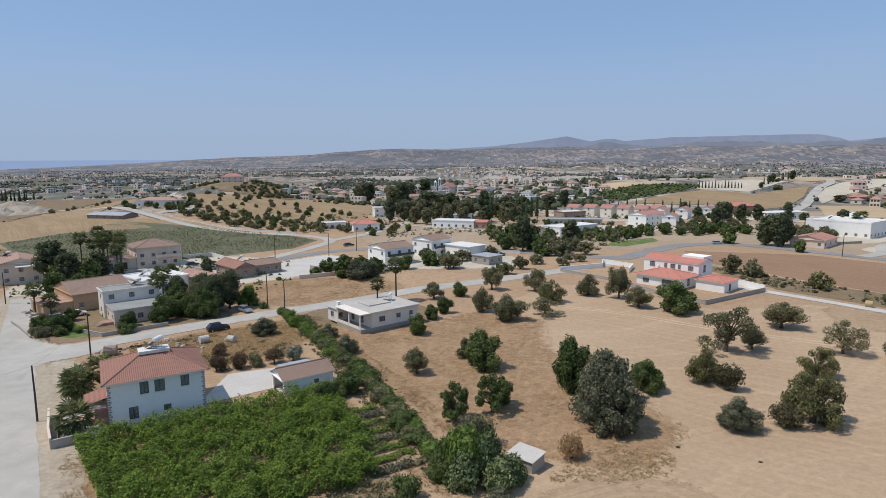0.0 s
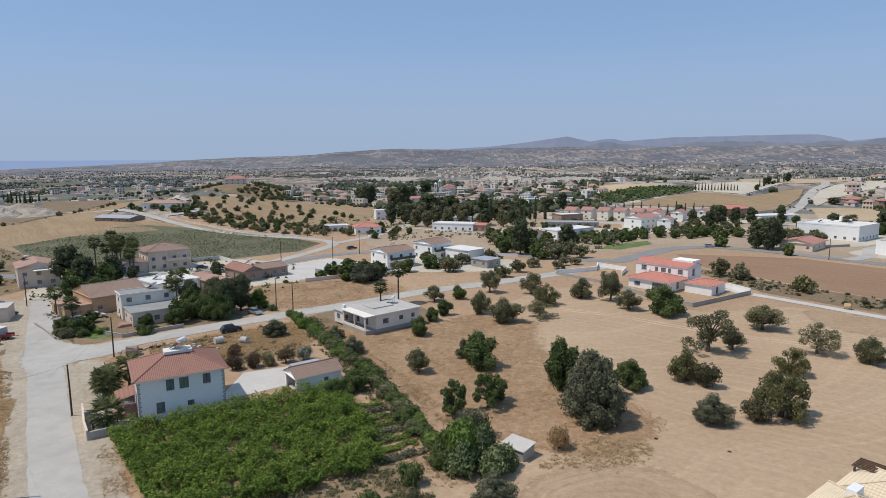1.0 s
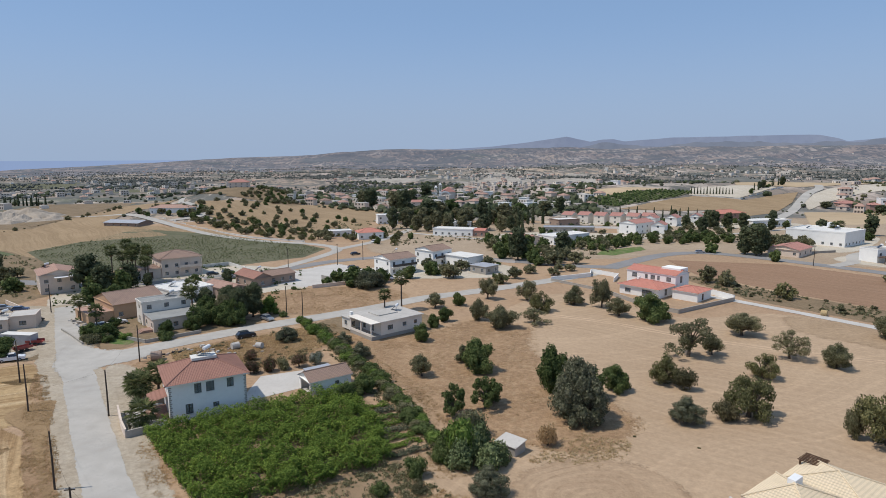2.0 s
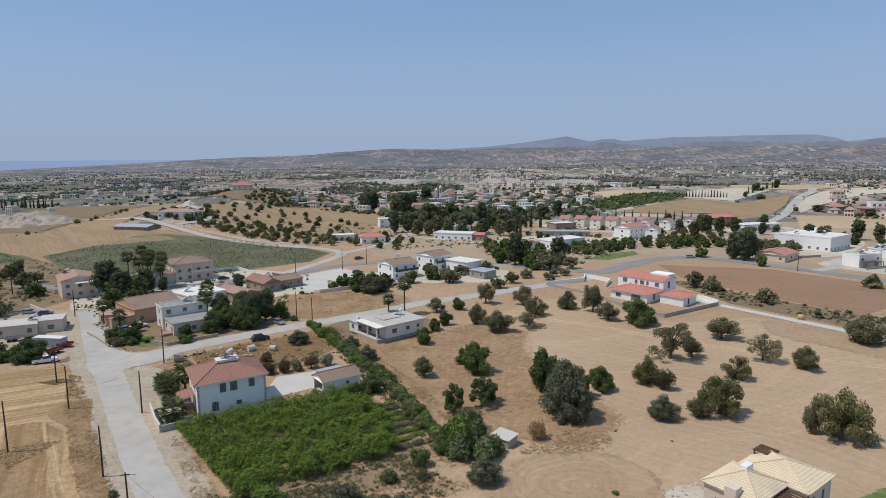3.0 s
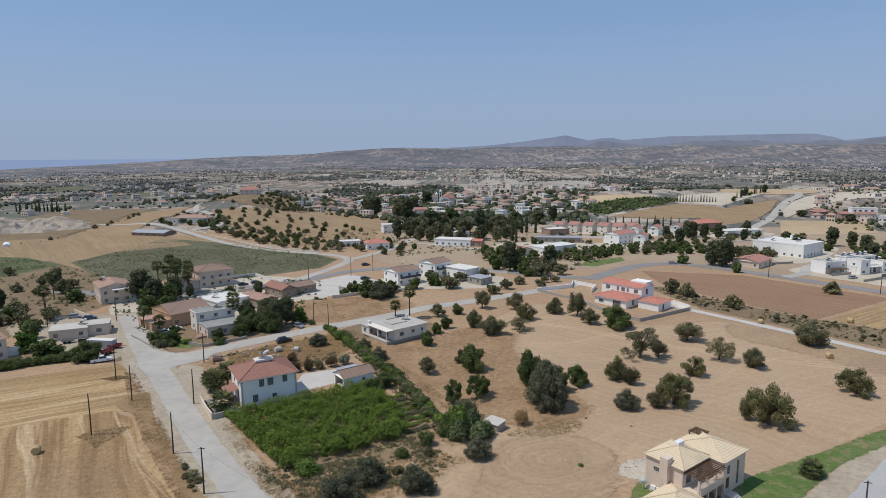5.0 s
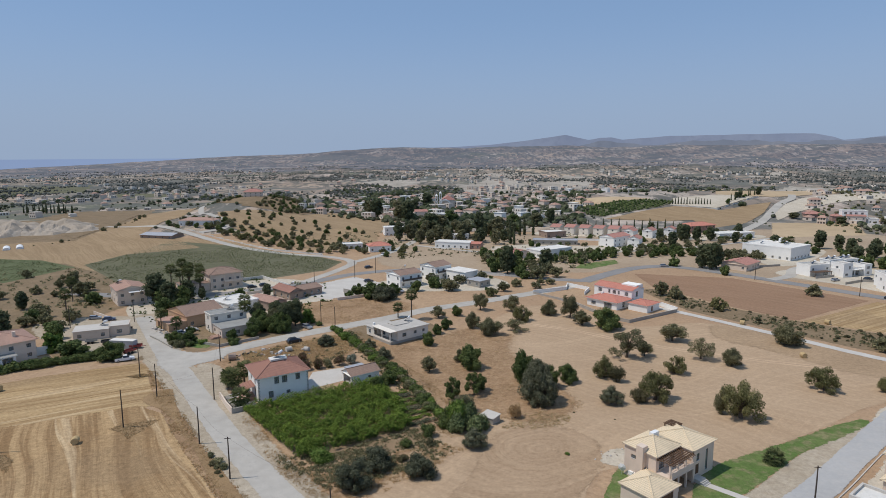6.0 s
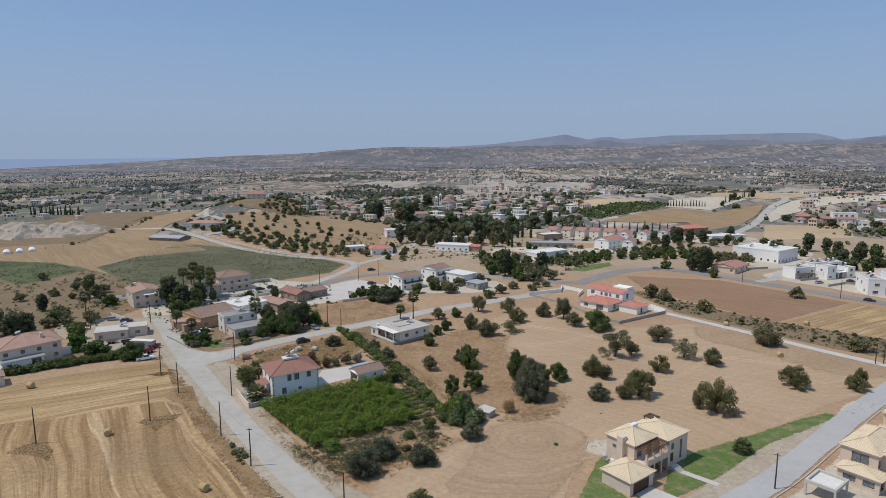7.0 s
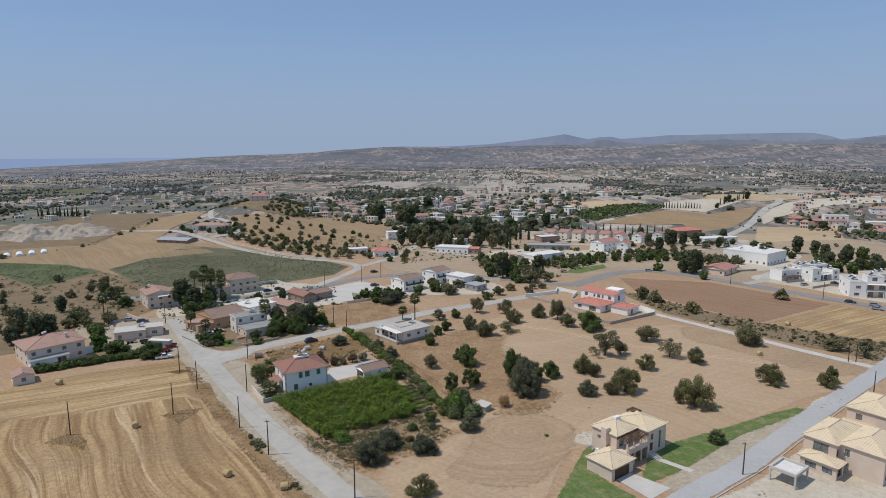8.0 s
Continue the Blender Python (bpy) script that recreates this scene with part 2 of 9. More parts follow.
M["redfield"] = stubble("ploughed_red_field", (0.3, 0.186, 0.118), (0.255, 0.156, 0.098), (0.335, 0.218, 0.142), -50, 1.6, 10.0, 0.5)
M["gold"] = stubble("golden_field", (0.375, 0.272, 0.165), (0.32, 0.228, 0.136), (0.26, 0.182, 0.106), -50, 1.6, 20.0, 0.6)
M["gravel"] = surf("pale_gravel_road", (0.47, 0.44, 0.395), (0.4, 0.375, 0.338), (0.33, 0.3, 0.26), (0.07, 0.45), depth=0.03, edge=True, grit=0.14)
M["asphalt"] = surf("worn_grey_asphalt", (0.26, 0.25, 0.245), (0.22, 0.215, 0.21), (0.31, 0.295, 0.275), (0.1, 1.0), depth=0.02, edge=True, grit=0.12)
M["newroad"] = surf("new_grey_road", (0.42, 0.415, 0.41), (0.38, 0.375, 0.37), (0.46, 0.44, 0.41), (0.07, 0.5), depth=0.02, edge=True, grit=0.08)
M["concrete"] = surf("pale_concrete", (0.55, 0.52, 0.48), (0.49, 0.46, 0.42), (0.42, 0.39, 0.35), (0.2, 1.8), depth=0.02)
M["lawn"] = surf("irrigated_lawn", (0.095, 0.155, 0.04), (0.135, 0.18, 0.06), (0.3, 0.24, 0.145), (0.12, 0.3), depth=0.08, edge=True, amount=0.9, grit=0.35)
M["crop"] = stubble("green_crop_field", (0.13, 0.132, 0.08), (0.102, 0.108, 0.063), (0.17, 0.158, 0.103), 20, 1.3)
M["cropgreen"] = stubble("fresh_green_crop", (0.105, 0.13, 0.062), (0.085, 0.108, 0.048), (0.15, 0.158, 0.09), -20, 1.3)
M["stubbly"] = surf("straw_strewn_soil", (0.41, 0.293, 0.187), (0.35, 0.247, 0.155), (0.29, 0.2, 0.12), (0.06, 0.7), depth=0.08, amount=0.6, edge=True, grit=0.3)
M["track"] = surf("pale_wheel_track", (0.55, 0.4, 0.27), (0.51, 0.365, 0.243), (0.44, 0.305, 0.197), (0.1, 0.6), depth=0.04, edge=True, grit=0.2)
M["dust"] = surf("pale_road_dust", (0.44, 0.375, 0.29), (0.38, 0.315, 0.235), (0.3, 0.24, 0.165), (0.1, 0.6), depth=0.05, edge=True, grit=0.25)
M["bed"] = surf("garden_earth", (0.3, 0.21, 0.13), (0.24, 0.165, 0.1), (0.17, 0.14, 0.075), (0.15, 0.9), depth=0.1, edge=True)
M["verge"] = surf("weedy_verge", (0.26, 0.188, 0.116), (0.2, 0.145, 0.088), (0.145, 0.118, 0.068), (0.1, 0.8), depth=0.1, edge=True, grit=0.3)
M["plaindust"] = surf("tan_village_dust", (0.42, 0.325, 0.23), (0.36, 0.272, 0.188), (0.29, 0.218, 0.148), (0.04, 0.4), depth=0.05, edge=True, grit=0.25)
M["drybank"] = surf("brown_dry_weeds", (0.35, 0.235, 0.128), (0.27, 0.178, 0.096), (0.2, 0.138, 0.075), (0.12, 0.9), depth=0.12, edge=True, grit=0.4)
M["rosered"] = tiles("rose_red_tiles", (0.44, 0.222, 0.182), (0.39, 0.194, 0.16), (0.34, 0.185, 0.157))
M["dullfield"] = surf("dull_straw_field", (0.48, 0.365, 0.235), (0.42, 0.315, 0.2), (0.35, 0.265, 0.165), (0.01, 0.08), depth=0.1)


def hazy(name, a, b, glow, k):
    """Far hills with haze put into the surface: a blue-grey colour that also emits."""
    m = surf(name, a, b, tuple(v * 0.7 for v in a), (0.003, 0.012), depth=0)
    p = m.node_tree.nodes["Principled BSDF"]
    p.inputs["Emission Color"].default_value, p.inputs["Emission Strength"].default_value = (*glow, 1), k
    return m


# haze on both ranges is painted: bluish base colours plus emission
M["ridge"] = hazy("far_haze_tinted_hills", (0.105, 0.12, 0.145), (0.13, 0.142, 0.16), (0.1, 0.12, 0.185), 0.9)
M["ridge_near"] = hazy("near_haze_tinted_hills", (0.085, 0.098, 0.11), (0.14, 0.142, 0.14), (0.1, 0.12, 0.185), 0.62)
M["chalk"] = surf("pale_chalk_ground", (0.56, 0.50, 0.41), (0.48, 0.42, 0.33), (0.40, 0.34, 0.26), (0.05, 0.5), depth=0.1, edge=True, grit=0.2)
M["chalkscrub"] = surf("scrubby_limestone_slope", (0.43, 0.385, 0.33), (0.32, 0.28, 0.235), (0.115, 0.118, 0.095), (0.012, 0.055), depth=0.5, bs=0.1, amount=0.9)
# haze as emission: faint on the plain, strong over dimmed colours beyond
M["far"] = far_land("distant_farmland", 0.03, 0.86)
M["farthest"] = far_land("farthest_hazed_farmland", 0.48, 0.5)
M["sea"] = surf("hazy_sea", (0.1, 0.17, 0.28), (0.11, 0.18, 0.29), None, (0.002, 0.1), 0.9, 0.1, 0)
# emission lifts the sea towards the horizon sky, as haze would
M["sea"].node_tree.nodes["Principled BSDF"].inputs["Emission Color"].default_value = (0.28, 0.335, 0.46, 1)
M["sea"].node_tree.nodes["Principled BSDF"].inputs["Emission Strength"].default_value = 0.64
M["white"] = surf("white_plaster", (0.86, 0.845, 0.81), (0.82, 0.805, 0.77), (0.72, 0.7, 0.66), (0.4, 1.5), 0.85, 0.2, 0.01, 12, amount=0.35)
M["offwhite"] = surf("weathered_offwhite_plaster", (0.78, 0.72, 0.635), (0.72, 0.66, 0.58), (0.62, 0.565, 0.495), (0.4, 1.5), 0.88, 0.2, 0.01, 12, amount=0.4)
M["cream"] = surf("cream_plaster", (0.72, 0.61, 0.515), (0.66, 0.555, 0.465), (0.58, 0.48, 0.4), (0.4, 1.5), 0.88, 0.2, 0.01, 12, amount=0.35)
M["beige"] = surf("pinkish_beige_plaster", (0.68, 0.56, 0.465), (0.63, 0.515, 0.425), (0.56, 0.45, 0.37), (0.4, 1.5), 0.88, 0.2, 0.01, 12, amount=0.35)
M["ochre"] = surf("ochre_plaster", (0.52, 0.35, 0.22), (0.47, 0.31, 0.2), (0.4, 0.27, 0.18), (0.4, 1.5), 0.9, 0.15, 0.01, 12, amount=0.4)
M["brown"] = surf("brown_block_wall", (0.36, 0.27, 0.22), (0.31, 0.235, 0.19), (0.26, 0.2, 0.17), (0.4, 2), 0.92, 0.15, 0.01, 12)
M["greyroof"] = surf("grey_roof_felt", (0.30, 0.30, 0.285), (0.25, 0.25, 0.24), (0.36, 0.35, 0.33), (0.3, 2), 0.9, 0.15, 0.01)
M["whiteroof"] = surf("whitewashed_roof", (0.72, 0.70, 0.66), (0.64, 0.62, 0.58), (0.52, 0.5, 0.46), (0.25, 1.6), 0.9, 0.15, 0.01)
M["block"] = surf("grey_block_wall", (0.40, 0.37, 0.33), (0.35, 0.325, 0.29), (0.3, 0.27, 0.24), (0.3, 2), 0.95, 0.1, 0.02)
M["terracotta"] = tiles("terracotta_tiles", (0.35, 0.185, 0.14), (0.3, 0.155, 0.118), (0.25, 0.145, 0.12))
M["redtile"] = tiles("bright_red_tiles", (0.54, 0.225, 0.168), (0.48, 0.196, 0.145), (0.43, 0.203, 0.158))
M["palerose"] = tiles("faded_rose_tiles", (0.43, 0.275, 0.215), (0.38, 0.238, 0.187), (0.32, 0.21, 0.17))
M["sandtile"] = tiles("sand_coloured_tiles", (0.68, 0.56, 0.395), (0.63, 0.515, 0.36), (0.57, 0.47, 0.335))
M["browntile"] = tiles("weathered_brown_tiles", (0.3, 0.205, 0.16), (0.26, 0.178, 0.138), (0.22, 0.16, 0.13))
M["metalroof"] = surf("grey_metal_sheet", (0.42, 0.43, 0.46), (0.37, 0.38, 0.41), (0.32, 0.3, 0.29), (0.3, 1.2), 0.55, 0.4, 0.0, metal=0.15)
M["wood"] = surf("dark_timber", (0.13, 0.075, 0.045), (0.1, 0.06, 0.038), (0.07, 0.045, 0.03), (0.8, 5), 0.75, 0.25, 0.01)
M["pole"] = surf("tarred_pole", (0.075, 0.06, 0.05), (0.055, 0.045, 0.038), (0.1, 0.085, 0.07), (0.8, 5), 0.85, 0.2, 0.0)
M["bark"] = surf("rough_bark", (0.14, 0.11, 0.085), (0.1, 0.08, 0.06), (0.18, 0.15, 0.12), (0.9, 5), 0.95, 0.1, 0.03, 8)
M["straw"] = surf("baled_straw", (0.5, 0.38, 0.21), (0.44, 0.32, 0.17), (0.36, 0.26, 0.14), (0.9, 5), 0.95, 0.1, 0.05, 9)
M["rock"] = surf("pale_limestone", (0.42, 0.365, 0.305), (0.36, 0.305, 0.245), (0.26, 0.215, 0.17), (0.05, 0.25), 0.95, 0.1, 0.5, 0.6)
M["frame"] = surf("dark_window_frame", (0.09, 0.075, 0.065), (0.07, 0.06, 0.055), None, (0.8, 5), 0.5, 0.3, 0)
M["wframe"] = surf("white_window_frame", (0.75, 0.74, 0.72), (0.7, 0.69, 0.67), None, (0.8, 5), 0.5, 0.3, 0)
M["tank"] = surf("white_tank_paint", (0.82, 0.82, 0.82), (0.76, 0.76, 0.75), None, (0.8, 5), 0.4, 0.4, 0)
M["solar"] = surf("solar_collector", (0.03, 0.04, 0.06), (0.04, 0.05, 0.075), None, (0.8, 5), 0.2, 0.5, 0)
M["rubber"] = surf("tyre_rubber", (0.025, 0.025, 0.025), (0.035, 0.034, 0.033), None, (0.8, 5), 0.9, 0.2, 0)
M["oldroof"] = surf("weathered_pale_roof", (0.5, 0.47, 0.43), (0.43, 0.405, 0.37), (0.34, 0.32, 0.29), (0.25, 1.6), 0.9, 0.15, 0.01)


def glass_mat():
    m, nt, p = shader("window_glass", 0.06, 0.5)
    p.inputs["Base Color"].default_value = (0.55, 0.6, 0.62, 1)
    p.inputs["Transmission Weight"].default_value = 0.75
    return m


def paint(name, col, rough=0.35, metal=0.0):
    m, nt, p = shader(name, rough, 0.5, metal)
    c = blend(nt, ramp(nt, noise_at(nt, 1.5, 5), 0.4, 0.7, (0, 0, 0), (0.35,) * 3), col, tuple(min(1, v * 0.8 + 0.03) for v in col))
    nt.links.new(c, p.inputs["Base Color"])
    p.inputs["Coat Weight"].default_value = 0.4
    return m


M["glass"] = glass_mat()
M["car_black"] = paint("black_car_paint", (0.02, 0.022, 0.025))
M["car_white"] = paint("white_car_paint", (0.75, 0.75, 0.75))
M["car_silver"] = paint("silver_car_paint", (0.42, 0.43, 0.45), 0.3, 0.5)
M["car_red"] = paint("faded_red_paint", (0.3, 0.05, 0.04), 0.5)
M["car_blue"] = paint("dark_blue_paint", (0.04, 0.06, 0.13))
M["vine"] = leaf("vine_leaves", (0.055, 0.105, 0.018), (0.215, 0.29, 0.06))
M["olive"] = leaf("olive_leaves", (0.1, 0.105, 0.055), (0.3, 0.285, 0.172), 0.75, 0.35)
M["greyleaf"] = leaf("grey_green_leaves", (0.06, 0.07, 0.042), (0.2, 0.205, 0.14))
M["green"] = leaf("deep_green_leaves", (0.052, 0.085, 0.029), (0.165, 0.2, 0.078))
M["fresh"] = leaf("fresh_green_leaves", (0.068, 0.130, 0.027), (0.205, 0.273, 0.075))
M["dark"] = leaf("dark_conifer_needles", (0.058, 0.078, 0.042), (0.155, 0.17, 0.098))
M["cactus"] = leaf("prickly_pear_pads", (0.06, 0.09, 0.035), (0.19, 0.225, 0.11), 0.6, 0.0)
M["carob"] = leaf("yellowish_green_leaves", (0.095, 0.104, 0.044), (0.29, 0.275, 0.135), 0.75, 0.35)
M["palm"] = leaf("palm_fronds", (0.05, 0.07, 0.027), (0.19, 0.205, 0.095))
M["thatch"] = leaf("dead_palm_fronds", (0.16, 0.11, 0.06), (0.28, 0.2, 0.12))
M["weeds"] = leaf("dry_weeds", (0.42, 0.31, 0.175), (0.58, 0.45, 0.27), 0.9, 0.4)
# far leaves greyed and lightened in colour, standing in for haze
M["farleaf"] = leaf("haze_greyed_far_foliage", (0.08, 0.086, 0.08), (0.14, 0.148, 0.138), 0.9, 0.0)
M["midleaf"] = leaf("muted_mid_foliage", (0.068, 0.076, 0.05), (0.15, 0.152, 0.105), 0.9, 0.0)
M["cropleaf"] = leaf("crop_leaves", (0.085, 0.105, 0.05), (0.2, 0.21, 0.12))
M["brownweed"] = leaf("brown_weeds", (0.33, 0.23, 0.125), (0.48, 0.35, 0.2), 0.9, 0.4)
M["scrubleaf"] = leaf("dusty_scrub", (0.07, 0.07, 0.04), (0.17, 0.155, 0.09))
M["paleflower"] = leaf("white_flowering_leaves", (0.06, 0.09, 0.035), (0.42, 0.42, 0.36))
M["oleander"] = leaf("oleander_leaves_and_flowers", (0.04, 0.07, 0.025), (0.22, 0.12, 0.1))


# ---- mesh helpers ----
class Build:
    """Collects faces for one mesh."""

    def __init__(self):
        self.v, self.f = [], []

    def face(self, *pts):
        n = len(self.v)
        self.v += [tuple(p) for p in pts]
        self.f.append(tuple(range(n, n + len(pts))))

    def add(self, verts, faces):
        n = len(self.v)
        self.v += [tuple(p) for p in verts]
        self.f += [tuple(i + n for i in f) for f in faces]

    def box(self, x0, y0, z0, x1, y1, z1, taper=0.0):
        t = taper
        vs = [(x0, y0, z0), (x1, y0, z0), (x1, y1, z0), (x0, y1, z0),
              (x0 + t, y0 + t, z1), (x1 - t, y0 + t, z1), (x1 - t, y1 - t, z1), (x0 + t, y1 - t, z1)]
        self.add(vs, [(3, 2, 1, 0), (4, 5, 6, 7), (0, 1, 5, 4), (1, 2, 6, 5), (2, 3, 7, 6), (3, 0, 4, 7)])

    def tube(self, a, b, r0, r1, n=8, cap=True):
        a, b = Vector(a), Vector(b)
        q = (b - a).to_track_quat("Z", "X")
        vs = []
        for p, r in ((a, r0), (b, r1)):
            for i in range(n):
                t = 2 * math.pi * i / n
                vs.append(p + q @ Vector((r * math.cos(t), r * math.sin(t), 0)))
        fs = [(i, (i + 1) % n, n + (i + 1) % n, n + i) for i in range(n)]
        if cap:
            fs += [tuple(range(n - 1, -1, -1)), tuple(range(n, 2 * n))]
        self.add(vs, fs)

    def wall(self, p, q, z0, z1, holes=(), depth=0.25):
        """A wall face from p to q (outside on the right-hand side), with openings cut through and their reveals."""
        p, q = Vector((*p, 0)), Vector((*q, 0))
        length = (q - p).length
        u = (q - p) / length
        inn = Vector((-u.y, u.x, 0)) * depth
        at = lambda a, b: p + u * a + Vector((0, 0, b))
        us = sorted({0.0, length, *[h[0] for h in holes], *[h[2] for h in holes]})
        vs = sorted({z0, z1, *[h[1] for h in holes], *[h[3] for h in holes]})
        for a, b in zip(us, us[1:]):
            for c, d in zip(vs, vs[1:]):
                mu, mv = (a + b) / 2, (c + d) / 2
                if not any(h[0] < mu < h[2] and h[1] < mv < h[3] for h in holes):
                    self.face(at(a, c), at(b, c), at(b, d), at(a, d))
        for a, c, b, d in holes:
            self.face(at(a, c), at(b, c), at(b, c) + inn, at(a, c) + inn)
            self.face(at(b, c), at(b, d), at(b, d) + inn, at(b, c) + inn)
            self.face(at(b, d), at(a, d), at(a, d) + inn, at(b, d) + inn)
            self.face(at(a, d), at(a, c), at(a, c) + inn, at(a, d) + inn)

    def slope(self, a, b, c, d, rib=0.4, high=0.06):
        """A roof plane from the eave a-b up to d-c, as ribs of tiles."""
        a, b, c, d = (Vector(p) for p in (a, b, c, d))
        length = (b - a).length
        e = (b - a) / length
        ud, uc = (d - a).dot(e), (c - a).dot(e)
        s = (d - a) - e * ud
        nrm = e.cross(s).normalized() * high

        def top(u):
            if u < ud - 1e-6:
                return max(0.0, u / ud)
            if u > uc + 1e-6:
                return max(0.0, (length - u) / (length - uc))
            return 1.0
        n = 2 * max(2, round(length / rib))
        low, high_ = [], []
        for i in range(n + 1):
            u = length * i / n
            up = nrm if i % 2 else nrm * 0.0
            low.append(a + e * u + up)
            high_.append(a + e * u + s * top(u) + up)
        self.add(low + high_, [(i, i + 1, n + 2 + i, n + 1 + i) for i in range(n)])

    def weld(self):
        """Joins corners that lie on one another."""
        seen, at, vs = {}, [], []
        for v in self.v:
            k = (round(v[0], 3), round(v[1], 3), round(v[2], 3))
            if k not in seen:
                seen[k] = len(vs)
                vs.append(v)
            at.append(seen[k])
        fs = []
        for f in self.f:
            g = []
            for i in f:
                if at[i] not in g:
                    g.append(at[i])
            if len(g) > 2:
                fs.append(tuple(g))
        self.v, self.f = vs, fs
        return self


def part(name, b, material, parent=None, label="", smooth=False):
    """Links a Build (or ready mesh) as one mesh object under its parent."""
    if isinstance(b, Build):
        me = bpy.data.meshes.new(name)
        me.from_pydata([tuple(v) for v in b.v], [], b.f)
        if smooth:
            me.polygons.foreach_set("use_smooth", [True] * len(me.polygons))
    else:
        me = b
    if material and not me.materials:
        me.materials.append(M[material])
    ob = new(name, me)
    if parent:
        ob.parent = parent
    if label:
        ob["label"] = label
    return ob


def thing(name, m, label, category, group=""):
    ob = new(name)
    ob.empty_display_size = 0.3
    ob.matrix_basis = m
    return tagged(ob, label, category, group)


# ---- ground ----
def skyline(azimuth):
    """Height of the last rise of the plain by azimuth in degrees (0 ahead, right positive)."""
    xs = [-180, -45, -37, -34.5, -29, -23.3, -20, -15, -12, -10, -5, 1, 5, 9, 14, 20, 30, 36, 45, 180]
    zs = [40, 0, -12, 4, 20, 50, 62, 76, 84, 98, 122, 118, 124, 126, 116, 122, 114, 118, 108, 40]
    return float(np.interp(azimuth, xs, zs))


def smooth(a, b, x):
    t = min(1.0, max(0.0, (x - a) / (b - a)))
    return t * t * (3 - 2 * t)


def land(x, y):
    """Height of the ground: level round the village, a knoll to the north-west, a rise to the north-east, rolling beyond."""
    r = math.hypot(x, y)
    if r < 330:
        return 0.0
    knoll = 12 * math.exp(-((x + 192) / 58) ** 2 - ((y - 460) / 72) ** 2) + 18 * math.exp(-((x + 212) / 62) ** 2 - ((y - 615) / 70) ** 2)
    knoll += 15 * smooth(465, 600, y) * smooth(80, 190, x) * (1 - smooth(640, 900, y)) * (1 - 0.6 * smooth(420, 700, x))
    knoll *= smooth(330, 400, r)
    if r < 430:
        return knoll
    azd = math.degrees(math.atan2(x, y))
    far = smooth(430, 800, r)
    n1 = noise.fractal(Vector((x * 0.0011, y * 0.0011, 3.1)), 1.0, 2.1, 4)
    n2 = noise.fractal(Vector((x * 0.0045, y * 0.0045, 7.7)), 1.0, 2.1, 5)
    rise = smooth(1000, 4600, r)
    crest = smooth(3600, 4500, r)
    bumps = 5 * noise.fractal(Vector((azd * 0.22, 0.3, 6.0)), 0.9, 2.2, 4)
    ridge = (skyline(azd) + bumps) * (0.24 * rise + 0.76 * crest)
    east = 0.3 + 0.7 * smooth(-25, 8, azd)
    n3 = noise.fractal(Vector((x * 0.013, y * 0.009, 2.2)), 0.9, 2.1, 3) * smooth(850, 1500, r)
    z = ridge + far * (n2 * (4.0 + 26.0 * rise) + n1 * (7.0 + 32.0 * rise) + n3 * (4.0 + 7.0 * rise)) * east * (1 - 0.75 * crest)
    return z + knoll - 1.2 * far


PATCHES = [
    ("verge", [(-480, 280), (-262, 330), (-272, 398), (-278, 430), (-300, 524), (-326, 626), (-400, 560), (-480, 520)]),
    ("verge", [(-448, 662), (-349, 662), (-329, 597), (-374, 536), (-430, 560)]),
    ("crop", [(-963, 1225), (-935, 1292), (-824, 1346), (-654, 1031), (-793, 991)]),
    ("crop", [(-580, 999), (-473, 1021), (-420, 919), (-518, 891)]),
    ("dullfield", [(372, 890), (540, 1060), (600, 830), (491, 790)]),
    ("chalkscrub", [(22, 1235), (139, 1517), (226, 1500), (103, 892), (38, 866)]),
    ("chalkscrub", [(185, 1300), (358, 1641), (362, 1341), (244, 992), (159, 899)]),
    ("chalkscrub", [(22, 1691), (160, 1762), (285, 1684), (143, 1566)]),
    ("chalkscrub", [(-37, 1383), (-145, 1527), (-194, 1336), (-98, 1126)]),
    ("chalkscrub", [(460, 865), (479, 797), (574, 819), (694, 955), (633, 1054)]),
    ("chalkscrub", [(772, 1515), (899, 1384), (1090, 1617), (994, 1793)]),
]
